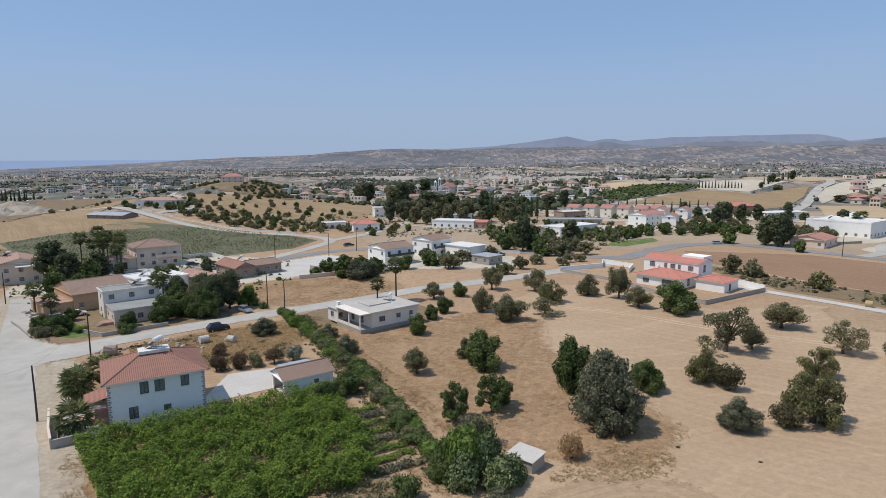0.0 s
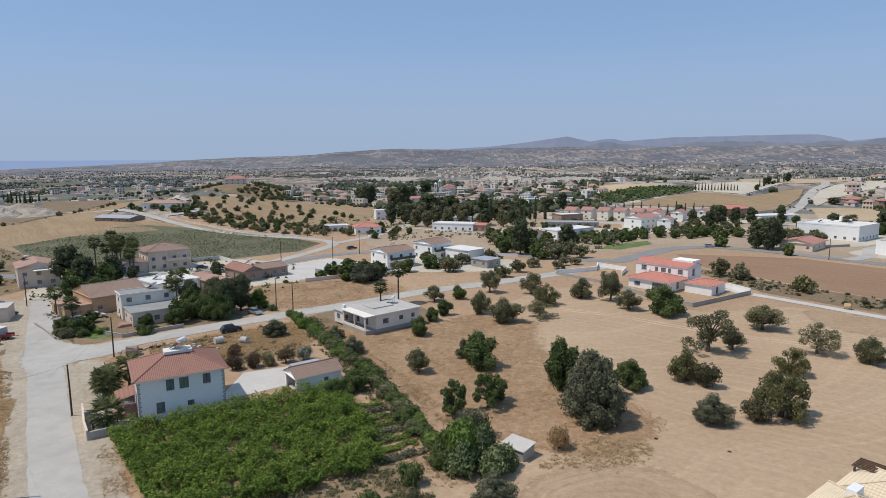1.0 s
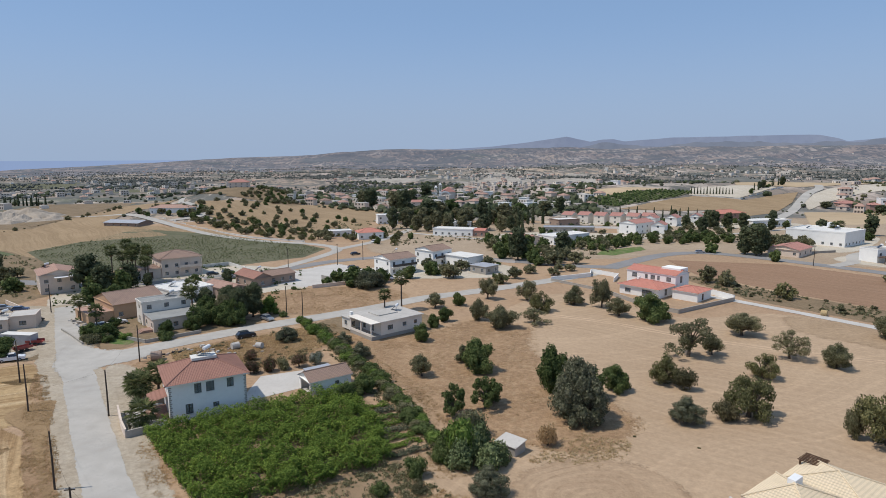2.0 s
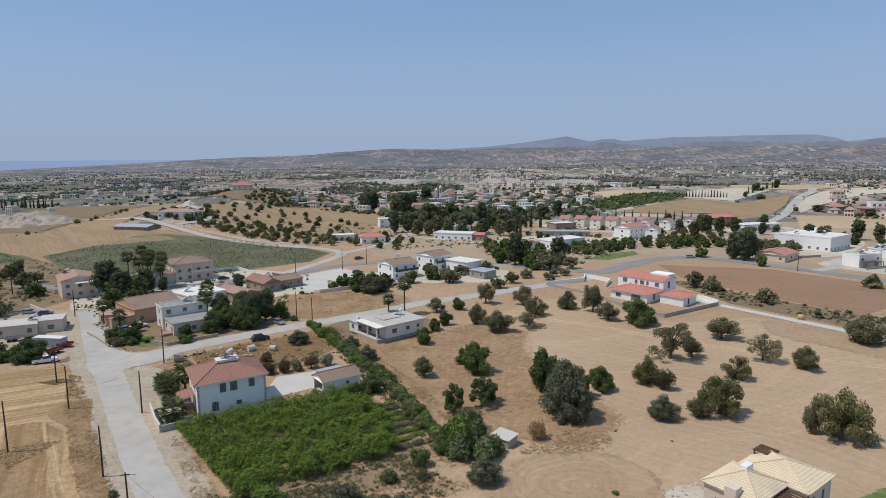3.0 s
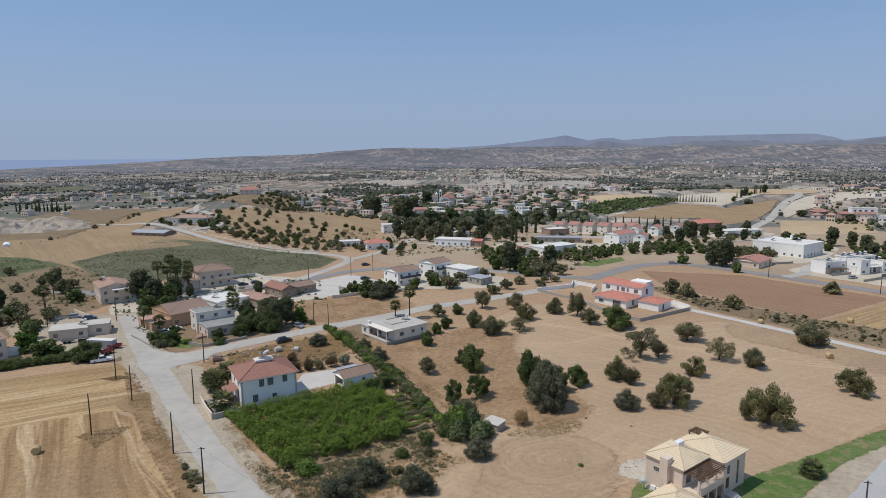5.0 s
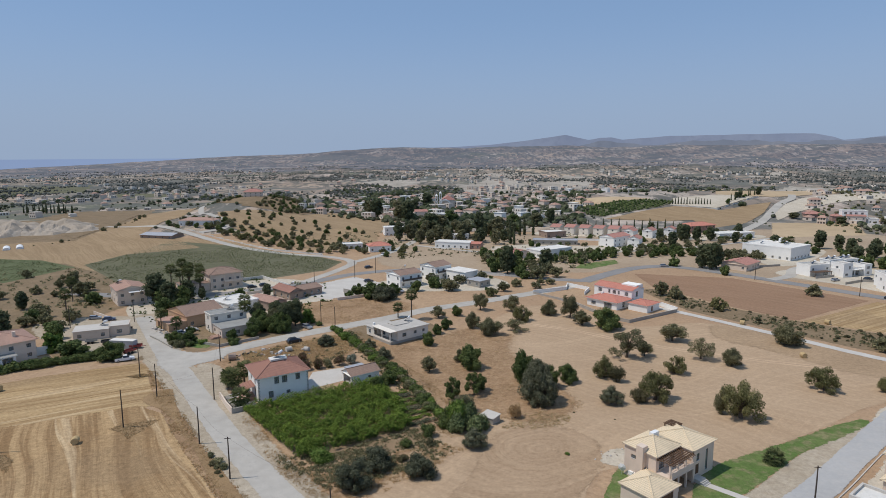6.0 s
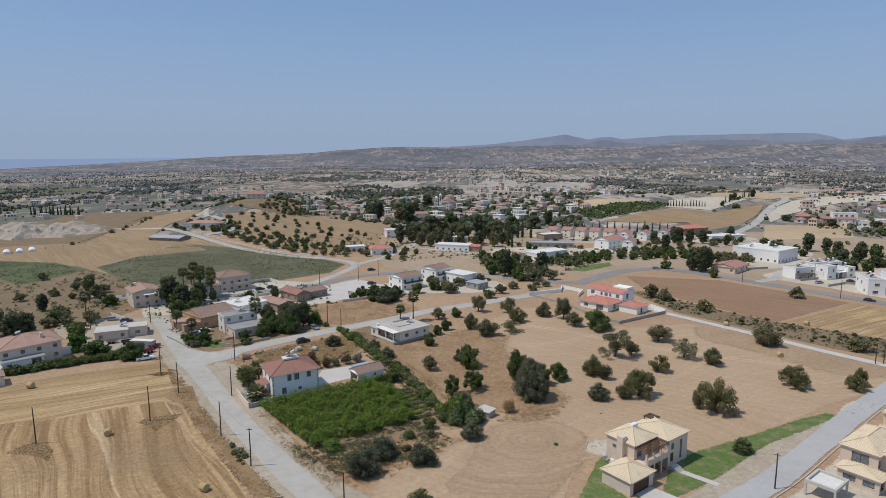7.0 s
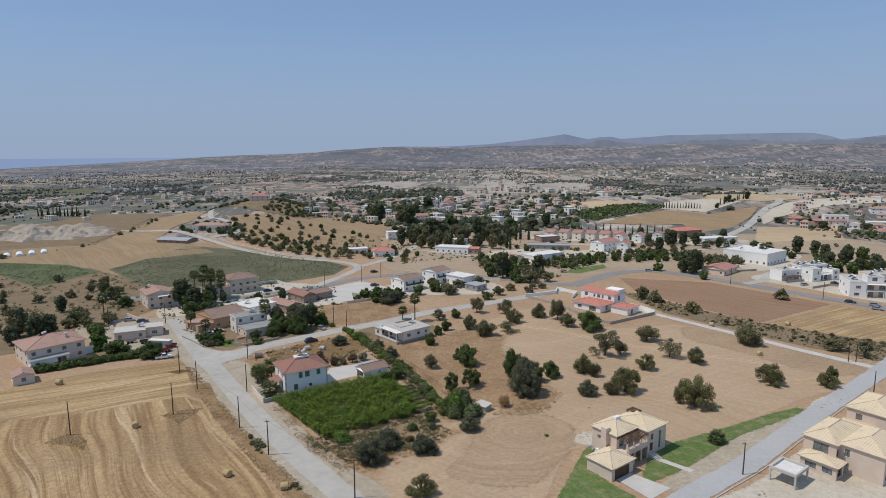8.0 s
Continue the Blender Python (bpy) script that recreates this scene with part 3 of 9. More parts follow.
# plots on the rises beyond the village: material, label, outline
RISING = [
    ("gold", "golden hillside field above the crop", [(-254, 324), (-270, 372), (-284, 429), (-300, 500), (-322, 580), (-312, 650), (-270, 610), (-256, 528), (-238, 442), (-226, 390), (-185, 358), (-162, 338), (-201, 312)]),
    ("verge", "brown dry slope below the golden field", [(-374, 536), (-333, 599), (-315, 536), (-288, 438), (-277, 384), (-299, 409)]),
    ("gold", "golden dry field dotted with olives", [(-223, 526), (-187, 540), (-142, 536), (-122, 572), (-53, 557), (-42, 505), (-50, 462), (-52, 405), (-46, 350), (-76, 320), (-112, 345), (-140, 380), (-166, 406), (-186, 430)]),
    ("verge", "brown scrubby slope of the hilltop", [(-262, 610), (-232, 578), (-190, 556), (-146, 524), (-134, 560), (-160, 612), (-185, 664), (-240, 672)]),
    ("verge", "dark scrubby flank of the hill", [(-212, 597), (-184, 599), (-156, 572), (-125, 497), (-131, 478), (-167, 543), (-190, 552), (-211, 560)]),
    ("dullfield", "pale grass beside the orchard", [(135, 608), (154, 621), (198, 592), (213, 578), (167, 567), (136, 559)]),
    ("crop", "dark tended ground of the orchard", [(135, 556), (166, 564), (210, 571), (236, 558), (212, 537), (178, 521), (146, 507), (135, 528)]),
    ("gold", "golden field below the walled cemetery", [(146, 496), (183, 519), (218, 537), (241, 546), (267, 522), (300, 540), (333, 553), (303, 510), (257, 458), (221, 434), (224, 484), (193, 481)]),
    ("chalk", "pale gravelled ground of the cemetery", [(226, 546), (266, 529), (330, 580), (300, 602), (240, 578)]),
    ("dullfield", "straw field on the knoll", [(300, 604), (345, 580), (385, 588), (437, 612), (460, 670), (390, 700), (325, 660)]),
    ("chalk", "scraped white building ground", [(312, 511), (340, 544), (369, 569), (428, 596), (560, 680), (620, 720), (473, 563), (408, 553), (384, 543), (332, 511), (295, 473)]),
    ("dullfield", "straw field beside the rising road", [(287, 462), (350, 452), (311, 384), (242, 378)]),
]


def inside(x, y, poly):
    hit = False
    for (x0, y0), (x1, y1) in zip(poly, poly[1:] + poly[:1]):
        if (y0 > y) != (y1 > y) and x < (x1 - x0) * (y - y0) / (y1 - y0) + x0:
            hit = not hit
    return hit


def make_ground():
    rings = [0, 150, 300] + [330 * (4750 / 330) ** (i / 270) for i in range(271)]
    angs = np.unique(np.concatenate([np.linspace(-180, -48, 45), np.linspace(-48, 48, 300), np.linspace(48, 180, 45)]))[:-1]
    verts = [(0, 0, 0)]
    for r in rings[1:]:
        for a in angs:
            x, y = r * math.sin(radians(a)), r * math.cos(radians(a))
            verts.append((x, y, land(x, y)))
    n = len(angs)
    faces = [(0, 1 + (i + 1) % n, 1 + i) for i in range(n)]
    for k in range(len(rings) - 2):
        o = 1 + k * n
        faces += [(o + i, o + (i + 1) % n, o + n + (i + 1) % n, o + n + i) for i in range(n)]
    # the last kilometres are a backdrop of their own, with haze as emission
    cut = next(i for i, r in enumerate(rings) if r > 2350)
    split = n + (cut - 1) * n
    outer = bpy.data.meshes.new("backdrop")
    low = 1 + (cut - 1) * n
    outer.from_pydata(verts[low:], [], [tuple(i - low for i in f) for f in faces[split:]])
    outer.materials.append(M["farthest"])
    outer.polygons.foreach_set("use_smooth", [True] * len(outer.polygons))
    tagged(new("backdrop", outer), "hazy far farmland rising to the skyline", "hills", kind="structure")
    faces = faces[:split]
    verts = verts[:low + n]
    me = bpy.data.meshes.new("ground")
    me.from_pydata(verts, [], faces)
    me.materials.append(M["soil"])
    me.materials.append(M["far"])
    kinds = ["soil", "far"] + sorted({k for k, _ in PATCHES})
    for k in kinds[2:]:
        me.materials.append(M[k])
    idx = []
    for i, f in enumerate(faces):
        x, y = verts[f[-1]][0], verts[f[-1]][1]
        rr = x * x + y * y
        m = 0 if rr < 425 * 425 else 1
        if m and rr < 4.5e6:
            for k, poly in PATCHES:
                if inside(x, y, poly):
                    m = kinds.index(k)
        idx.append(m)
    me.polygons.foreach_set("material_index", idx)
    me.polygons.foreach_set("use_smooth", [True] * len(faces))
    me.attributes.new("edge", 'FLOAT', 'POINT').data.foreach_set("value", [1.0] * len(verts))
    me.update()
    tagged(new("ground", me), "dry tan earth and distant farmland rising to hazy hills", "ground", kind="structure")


def ribbon_edge(pts, closed, step):
    """Smooth line through points, in short steps."""
    out, n = [], len(pts)
    last = n if closed else n - 1
    for i in range(last):
        p = [Vector(pts[(i + k) % n] if closed else pts[min(n - 1, max(0, i + k))]) for k in (-1, 0, 1, 2)]
        m = max(1, int((p[2] - p[1]).length / step))
        for j in range(m):
            t = j / m
            out.append(0.5 * ((2 * p[1]) + (p[2] - p[0]) * t + (2 * p[0] - 5 * p[1] + 4 * p[2] - p[3]) * t * t
                              + (3 * p[1] - p[0] - 3 * p[2] + p[3]) * t ** 3))
    if not closed:
        out.append(Vector(pts[-1]))
    return out


def over_land(x, y):
    """Height at which a field or road lies on the ground; a little proud where the ground rolls."""
    h = land(x, y)
    return h + 0.35 * min(1.0, abs(h))


def sheet(name, pts, z, material, label, step=2.0, curved=False, category="field", soft=2.5):
    """A patch of ground: a fine net over the plot, whose edge values let its surface run out raggedly."""
    if curved:
        line = ribbon_edge([Vector(p) for p in pts], True, step)
    else:
        line = [Vector(p) for p in pts]
    a = np.array([(p.x, p.y) for p in line])
    b = np.roll(a, -1, 0)
    if soft < 1:
        tris = geometry.tessellate_polygon([[Vector((p.x, p.y, z)) for p in line]])
        verts, faces, edge = [(p.x, p.y, z + over_land(p.x, p.y)) for p in line], [tuple(t) for t in tris], [1.0] * len(line)
    else:
        lo, hi = a.min(0) - 2, a.max(0) + 2
        cell = max(1.2, math.sqrt((hi - lo).prod() / 9000))
        xs, ys = np.arange(lo[0], hi[0] + cell, cell), np.arange(lo[1], hi[1] + cell, cell)
        gx, gy = np.meshgrid(xs, ys, indexing="ij")
        p = np.stack([gx.ravel(), gy.ravel()], 1)
        ab = b - a
        t = np.clip(((p[:, None] - a) * ab).sum(2) / (ab * ab).sum(1), 0, 1)
        dist = np.linalg.norm(p[:, None] - (a + t[..., None] * ab), axis=2).min(1)
        cross = (a[:, 1] > p[:, None, 1]) != (b[:, 1] > p[:, None, 1])
        xi = ab[:, 0] * (p[:, None, 1] - a[:, 1]) / np.where(ab[:, 1] == 0, 1e-9, ab[:, 1]) + a[:, 0]
        inn = (cross & (p[:, None, 0] < xi)).sum(1) % 2 == 1
        sd = np.where(inn, dist, -dist)
        val = np.clip(0.35 + sd / (2 * soft), 0, 1)
        ny = len(ys)
        keep = lambda i, j: max(sd[i * ny + j], sd[(i + 1) * ny + j], sd[i * ny + j + 1], sd[(i + 1) * ny + j + 1]) > -1.2
        faces = [(i * ny + j, (i + 1) * ny + j, (i + 1) * ny + j + 1, i * ny + j + 1) for i in range(len(xs) - 1) for j in range(ny - 1) if keep(i, j)]
        used = sorted({k for f in faces for k in f})
        at = {k: i for i, k in enumerate(used)}
        verts = [(float(p[k, 0]), float(p[k, 1]), z + over_land(float(p[k, 0]), float(p[k, 1]))) for k in used]
        faces = [tuple(at[k] for k in f) for f in faces]
        edge = [float(val[k]) for k in used]
    me = bpy.data.meshes.new(name)
    me.from_pydata(verts, [], faces)
    me.attributes.new("edge", 'FLOAT', 'POINT').data.foreach_set("value", edge)
    me.materials.append(M[material])
    ob = new(name, me)
    for pl in me.polygons:
        if pl.normal.z < 0:
            pl.flip()
    return tagged(ob, label, category, kind="structure")


def strip(name, pts, width, z, material, label, rag=0.3, category="road"):
    """A road of even width along a line."""
    line = ribbon_edge([Vector((*p, 0)) for p in pts], False, 2.5)
    rows_ = [[], [], [], []]
    for i, p in enumerate(line):
        d = (line[min(i + 1, len(line) - 1)] - line[max(0, i - 1)]).normalized()
        s = Vector((-d.y, d.x, 0))
        for side, k, f, out in ((1, 0, 1.0, rows_[0]), (1, 0, 0.55, rows_[1]), (-1, 30, 0.55, rows_[2]), (-1, 30, 1.0, rows_[3])):
            w = width / 2 + rag * noise.noise(Vector((p.x * 0.3, p.y * 0.3, k + z))) + rag * 0.6 * noise.noise(Vector((p.x, p.y, k + 9)))
            q = p + s * (side * w * f)
            out.append((q.x, q.y, z + over_land(q.x, q.y)))
    n = len(line)
    me = bpy.data.meshes.new(name)
    me.from_pydata(sum(rows_, []), [], [(n * (k + 1) + i, n * (k + 1) + i + 1, n * k + i + 1, n * k + i) for k in range(3) for i in range(n - 1)])
    me.attributes.new("edge", 'FLOAT', 'POINT').data.foreach_set("value", [0.1] * n + [1.0] * (2 * n) + [0.1] * n)
    me.materials.append(M[material])
    return tagged(new(name, me), label, category, kind="structure")


make_ground()

# sea beyond the plain, far off: a steep band, its haze painted as glow
sea = Build()
for i in range(24):
    a0, a1 = radians(-75 + i * 3), radians(-72 + i * 3)
    sea.face((4890 * math.sin(a0), 4890 * math.cos(a0), -30), (4890 * math.sin(a1), 4890 * math.cos(a1), -30),
             (4930 * math.sin(a1), 4930 * math.cos(a1), 52), (4930 * math.sin(a0), 4930 * math.cos(a0), 52))
tagged(part("backdrop", sea.weld(), "sea"), "hazy blue sea along the horizon", "sea", kind="structure")


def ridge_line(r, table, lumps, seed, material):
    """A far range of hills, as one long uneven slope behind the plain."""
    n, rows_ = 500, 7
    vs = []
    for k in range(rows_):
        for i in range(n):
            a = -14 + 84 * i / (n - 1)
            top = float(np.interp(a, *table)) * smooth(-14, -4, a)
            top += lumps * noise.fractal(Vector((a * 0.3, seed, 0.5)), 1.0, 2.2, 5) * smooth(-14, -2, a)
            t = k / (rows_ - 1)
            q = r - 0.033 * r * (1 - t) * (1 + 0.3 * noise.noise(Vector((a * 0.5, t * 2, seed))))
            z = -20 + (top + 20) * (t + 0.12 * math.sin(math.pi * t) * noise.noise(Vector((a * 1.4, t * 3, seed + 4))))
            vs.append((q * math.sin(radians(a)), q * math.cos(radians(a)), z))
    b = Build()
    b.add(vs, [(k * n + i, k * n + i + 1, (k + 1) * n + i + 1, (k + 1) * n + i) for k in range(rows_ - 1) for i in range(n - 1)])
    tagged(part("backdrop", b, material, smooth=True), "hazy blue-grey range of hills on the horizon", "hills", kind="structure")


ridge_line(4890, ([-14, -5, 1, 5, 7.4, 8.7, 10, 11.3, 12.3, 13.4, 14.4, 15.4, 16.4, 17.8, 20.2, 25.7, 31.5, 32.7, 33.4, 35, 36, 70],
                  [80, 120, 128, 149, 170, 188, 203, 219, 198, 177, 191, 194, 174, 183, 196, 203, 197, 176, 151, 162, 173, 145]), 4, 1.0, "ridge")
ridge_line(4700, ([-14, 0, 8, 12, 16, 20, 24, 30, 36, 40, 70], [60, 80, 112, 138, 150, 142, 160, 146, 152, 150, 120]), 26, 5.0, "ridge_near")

# fields and yards
sheet("field_stubble_far", [(-190, 70), (-133, 86), (-114, 100), (-91, 111.5), (-78, 99), (-71, 84), (-74, 74), (-98, 60), (-135, 48), (-190, 36)], 0.02, "stubble",
      "golden straw stubble with pale mown lines")
sheet("field_stubble_near", [(-190, 50), (-135, 60), (-98, 69), (-76, 80), (-66, 74), (-52, 54), (-36, 31), (-20, 9), (5, -25), (40, -90), (-190, -120)], 0.03, "stubble_near",
      "cut straw field with curved tractor lines")
sheet("field_dry_plot", [(-33, 134), (-8, 134), (6, 146), (24, 138), (22, 120), (30, 95), (34, 78), (22, 66), (10, 70), (2, 72), (-14, 102)], 0.03, "drygrass",
      "dry grass plot, brown and uneven", 2, True, soft=9)
sheet("field_vacant_lot", [(-57, 158), (-38, 152), (-12, 170), (-20, 188), (-45, 190), (-62, 180)], 0.03, "drygrass", "vacant lot of dry brown grass", 2, True)
sheet("field_tilled", [(-14, 20), (10, 0), (20, 26), (29, 46), (36, 47), (54, 48), (68, 56), (84, 65), (100, 75), (118, 84), (136, 100), (110, 138), (92, 151), (66, 147), (52, 168), (36, 178), (18, 158), (6, 120), (0, 74), (-12, 46)], 0.02, "tilled",
      "bare tilled tan soil with faint wheel tracks", 3, True, soft=1.8)
sheet("field_west_scrub", [(-134, 160), (-130, 200), (-150, 226), (-208, 268), (-262, 250), (-250, 130), (-190, 95), (-160, 112), (-142, 128)], 0.025, "verge", "brown dry grass among western trees", 2, True, soft=4)
sheet("field_gold_low", [(-345, 262), (-262, 262), (-214, 226), (-160, 224), (-140, 300), (-130, 350), (-200, 372), (-300, 372), (-345, 330)], 0.01, "gold", "lower end of the golden hillside field", 2, True, "field", 5)
sheet("ground_village", [(-30, 262), (70, 244), (110, 262), (150, 230), (215, 215), (300, 300), (330, 372), (280, 420), (140, 420), (40, 402), (-40, 402), (-44, 330)], 0.008, "plaindust", "pale dusty ground of the village centre", 2, True, "ground", 12)
sheet("garden_front", [(-88, 132.5), (-85, 135.5), (-77, 128), (-76.4, 124), (-82, 125)], 0.064, "lawn", "watered green front garden", 2, True, "garden", 1.2)
sheet("verge_field_edge", [(-86, 104), (-74, 83), (-57, 58), (-39, 35), (-22, 13), (-16, 15), (-22.5, 24), (-32.5, 36.6), (-50.4, 59.7), (-69, 86.4), (-80.5, 102.8)], 0.045, "drygrass", "brown weedy strip along the road", 2, True, "verge", soft=1.5)
BANKS = ([(-98, 51), (-95, 56), (-91, 54.5), (-87.5, 52), (-86, 47.5), (-90, 49.5)], [(-76.5, 66.5), (-73, 69.5), (-67, 71.5), (-68, 66), (-69.5, 61.5), (-72.5, 64)], [(-89.5, 99), (-86, 101.5), (-83, 100.5), (-85, 97.5)])
for bank in BANKS:
    sheet("verge_poles", bank, 0.05, "drybank", "unmown brown bank round a pole", 2, True, "verge", 1.6)
sheet("field_red", [(96, 244), (141, 231), (165, 198), (176, 182), (128, 152), (112, 176), (95, 210)], 0.03, "redfield", "ploughed reddish brown field")
sheet("field_golden_east", [(177, 181), (186, 166), (196, 150), (172, 120), (160, 126), (129, 152)], 0.035, "stubble", "golden cut field with a baled corner")
sheet("field_scrub_strip", [(86, 205), (94, 208), (111, 176), (128, 153), (159, 126), (175, 112), (150, 100), (128, 120), (112, 142), (94, 168)], 0.026, "verge",
      "weedy strip of low scrub along the lane")
sheet("field_crop", [(-207, 277), (-194, 360), (-138, 345), (-75, 300), (-59, 283), (-64, 256), (-92, 231), (-119, 222), (-160, 226)], 0.03, "crop",
      "large low green crop field")
sheet("field_crop_west", [(-330, 310), (-241, 294), (-206, 270), (-216, 226), (-259, 258), (-330, 285)], 0.035, "cropgreen", "green crop field with pale rows")
sheet("lawn", [(47, 45.5), (53.3, 50.1), (62.4, 54.7), (74.7, 60.6), (84.6, 66), (94.7, 70.3), (97.7, 68.6), (93.5, 65.2), (83, 59), (72, 53), (64, 46.5), (56.5, 40.5), (46.6, 33.6), (42, 31.5), (41, 35)], 0.04, "lawn",
      "patchy green lawn beside the new villa", 2, False, "lawn", 2.2)
sheet("lawn_garage", [(14, 18), (21.9, 27), (24.9, 33.4), (31.5, 46.4), (36.7, 53), (38.2, 45.6), (31.7, 37.5), (35, 31.5), (38.5, 27), (31, 16)], 0.04, "lawn",
      "patchy green lawn round the garage", 2, False, "lawn", 1.6)
sheet("garden_plot", [(-49, 78), (-35, 83), (-18, 97), (-11, 84), (-2, 60), (-12, 54), (-27, 49.5), (-37, 60)], 0.03, "bed", "kitchen garden earth under the vines", 2, False, "garden")
sheet("yard_villa", [(-38, 88), (-28, 95.5), (-25.5, 91.8), (-21, 92), (-19, 95), (-27, 107), (-38, 102)], 0.045, "concrete", "pale concrete yard between house and garage", 2, False, "yard", 0.3)
sheet("yard_patio", [(-57, 84.5), (-52.5, 77.6), (-50.8, 75.6), (-46.6, 79), (-52, 88.5), (-54.5, 88)], 0.05, "concrete", "pale paved patio beside the villa", 2, False, "yard", 0.3)
sheet("yard_bungalow", [(-36, 141), (-30, 150), (-16, 160), (-4, 150), (-3, 136), (-18, 124), (-30, 133)], 0.02, "verge", "dusty yard of the flat-roofed bungalow", 2, True, "yard")
sheet("yard_street", [(-112, 148), (-98, 158), (-60, 150), (-50, 143), (-66, 131), (-82, 122), (-100, 136)], 0.02, "verge", "dusty front yards along the street", 2, True, "yard")
sheet("yard_concrete", [(-62, 199), (-50, 193), (-38, 202), (-33, 222), (-46, 236), (-58, 222)], 0.035, "concrete", "large pale concrete yard", 2, False, "yard")
sheet("yard_machines", [(-126, 130), (-100, 137), (-94, 124), (-92, 112), (-108, 112), (-124, 118)], 0.02, "verge", "dusty yard with old farm machines", 2, True, "yard")
sheet("yard_builders", [(52, 24), (62, 31), (80, 45), (100, 62), (120, 60), (110, 20), (70, 10)], 0.03, "chalk", "dusty building ground beside the lane", 2, True, "yard")
sheet("yard_red_roofed", [(39, 199), (57, 214), (86, 173), (89.5, 166.5), (67.5, 150.5), (60, 158), (52, 178)], 0.03, "soil", "walled yard round the red-roofed villa", 2, False, "yard")

sheet("verge_field", [(-77, 82), (-76.5, 88), (-72.5, 90.5), (-67.8, 82), (-61.5, 71), (-54.6, 61.1), (-46.8, 52), (-35, 36.5), (-24, 22), (-29, 23), (-39, 36), (-46.5, 46), (-53, 55.5), (-60.5, 65.5), (-68, 75)], 0.07, "drybank", "brown weedy verge between road and straw field", 2, True, "verge", 1.6)
sheet("shoulder_vines", [(-74, 108), (-62, 84), (-45.5, 61), (-27.5, 38), (-16, 24.6), (-11, 29), (-23, 42), (-37, 60), (-47, 75), (-56, 88), (-66, 108)], 0.035, "dust", "grey dusty shoulder of the village road", 2, True, "verge", 3)
sheet("verge_lawn", [(43, 30.5), (56.5, 41.5), (72, 54), (93, 66.5), (101, 71.5), (90, 61.5), (70, 45), (50, 29.5)], 0.03, "dust", "pale dusty strip between lawn and road", 2, True, "verge", 1.5)
sheet("yard_machines", [(-151, 152), (-139, 163), (-121, 164), (-105, 150), (-93, 117), (-102, 115), (-118, 122), (-138, 135)], 0.03, "dust", "grey dusty yard with farm machines", 2, True, "yard", 3)
sheet("yard_west", [(-232, 262), (-222, 284), (-186, 250), (-164, 212), (-146, 190), (-137, 168), (-160, 152), (-200, 190), (-230, 230)], 0.012, "verge", "brown weedy ground of the western yards", 2, True, "yard", 5)
sheet("yard_village", [(-112, 150), (-92, 140), (-60, 152), (-48, 186), (-58, 222), (-92, 236), (-126, 214), (-132, 182)], 0.015, "chalk", "pale dusty ground between the houses", 2, True, "yard")
sheet("yard_cubic_houses", [(168, 236), (184, 212), (196, 190), (215, 175), (250, 190), (245, 240), (205, 255), (176, 250)], 0.03, "chalk", "pale bare ground before the white houses", 2, True, "yard")

sheet("yard_halls", [(40, 318), (120, 318), (140, 345), (110, 362), (48, 346), (30, 336)], 0.02, "chalk", "pale dusty ground round the halls", 2, True, "yard", 4)
sheet("yard_terrace", [(72, 398), (140, 376), (190, 362), (230, 372), (232, 392), (150, 402), (80, 418)], 0.02, "chalk", "pale street before the terrace", 2, True, "yard", 4)
sheet("yard_white_hall", [(176, 268), (190, 262), (222, 290), (240, 318), (214, 330), (186, 300)], 0.02, "chalk", "pale yard of the white hall", 2, True, "yard", 4)
sheet("yard_middle", [(-30, 206), (22, 206), (30, 226), (10, 246), (-16, 240), (-34, 224)], 0.02, "chalk", "pale yard of the middle houses", 2, True, "yard", 4)

sheet("garden_green", [(69, 259), (77, 255.5), (98, 273), (99, 286), (75, 271)], 0.035, "lawn", "watered green vegetable plot", 2, False, "garden", 2)
sheet("yard_terrace_front", [(73, 381), (110, 369), (103, 341), (78, 342)], 0.03, "soil", "bare yard before the terrace", 2, False, "yard", 0.5)
sheet("rubble_ground", [(30, 51), (33, 56), (38, 56), (37.5, 50.5), (33, 48)], 0.05, "chalk", "white dusty rubble beside the lawn", 2, True, "ground", 2)
sheet("rubble_verge", [(96, 68), (104, 76), (113, 80), (111, 75), (101, 67)], 0.05, "chalk", "white dusty rubble at the lane", 2, True, "ground", 2)
sheet("field_ploughed_corner", [(2, 44), (6, 56), (10, 64), (18, 68.5), (27, 67), (33, 60), (32, 50), (26, 40), (18, 30), (8, 30), (-2, 36)], 0.045, "ringed", "tan soil ploughed in curved rings", 2, True, "field", 6)
sheet("field_straw_band", [(88, 132), (100, 116), (110, 99), (123, 91), (136, 99), (127, 115), (110.6, 138), (95, 150)], 0.045, "stubbly", "browner straw-strewn band beside the lane", 2, True, "field", 9)
sheet("garden_front", [(-92, 131), (-81, 120), (-76, 121), (-74.6, 124), (-83, 135), (-90, 137)], 0.05, "bed", "front garden with shrubs and grass", 2, False, "garden", 1.2)
# a pale worn track over the tilled soil
for off in (-0.85, 0.85):
    pts = ribbon_edge([Vector((*p, 0)) for p in ((30, 150), (44, 142), (62, 127), (90, 111), (124, 98))], False, 6)
    side = [(pts[min(i + 1, len(pts) - 1)] - pts[max(0, i - 1)]).normalized() for i in range(len(pts))]
    strip("track", [(p.x - d.y * off, p.y + d.x * off) for p, d in zip(pts, side)], 0.9, 0.034 + (0.003 if off > 0 else 0), "track", "pale wheel track over tilled soil", 0.5, "track")

for material, label, outline in RISING:
    sheet("field_rising", outline, 0.03, material, label, 2, False, "field", 3)

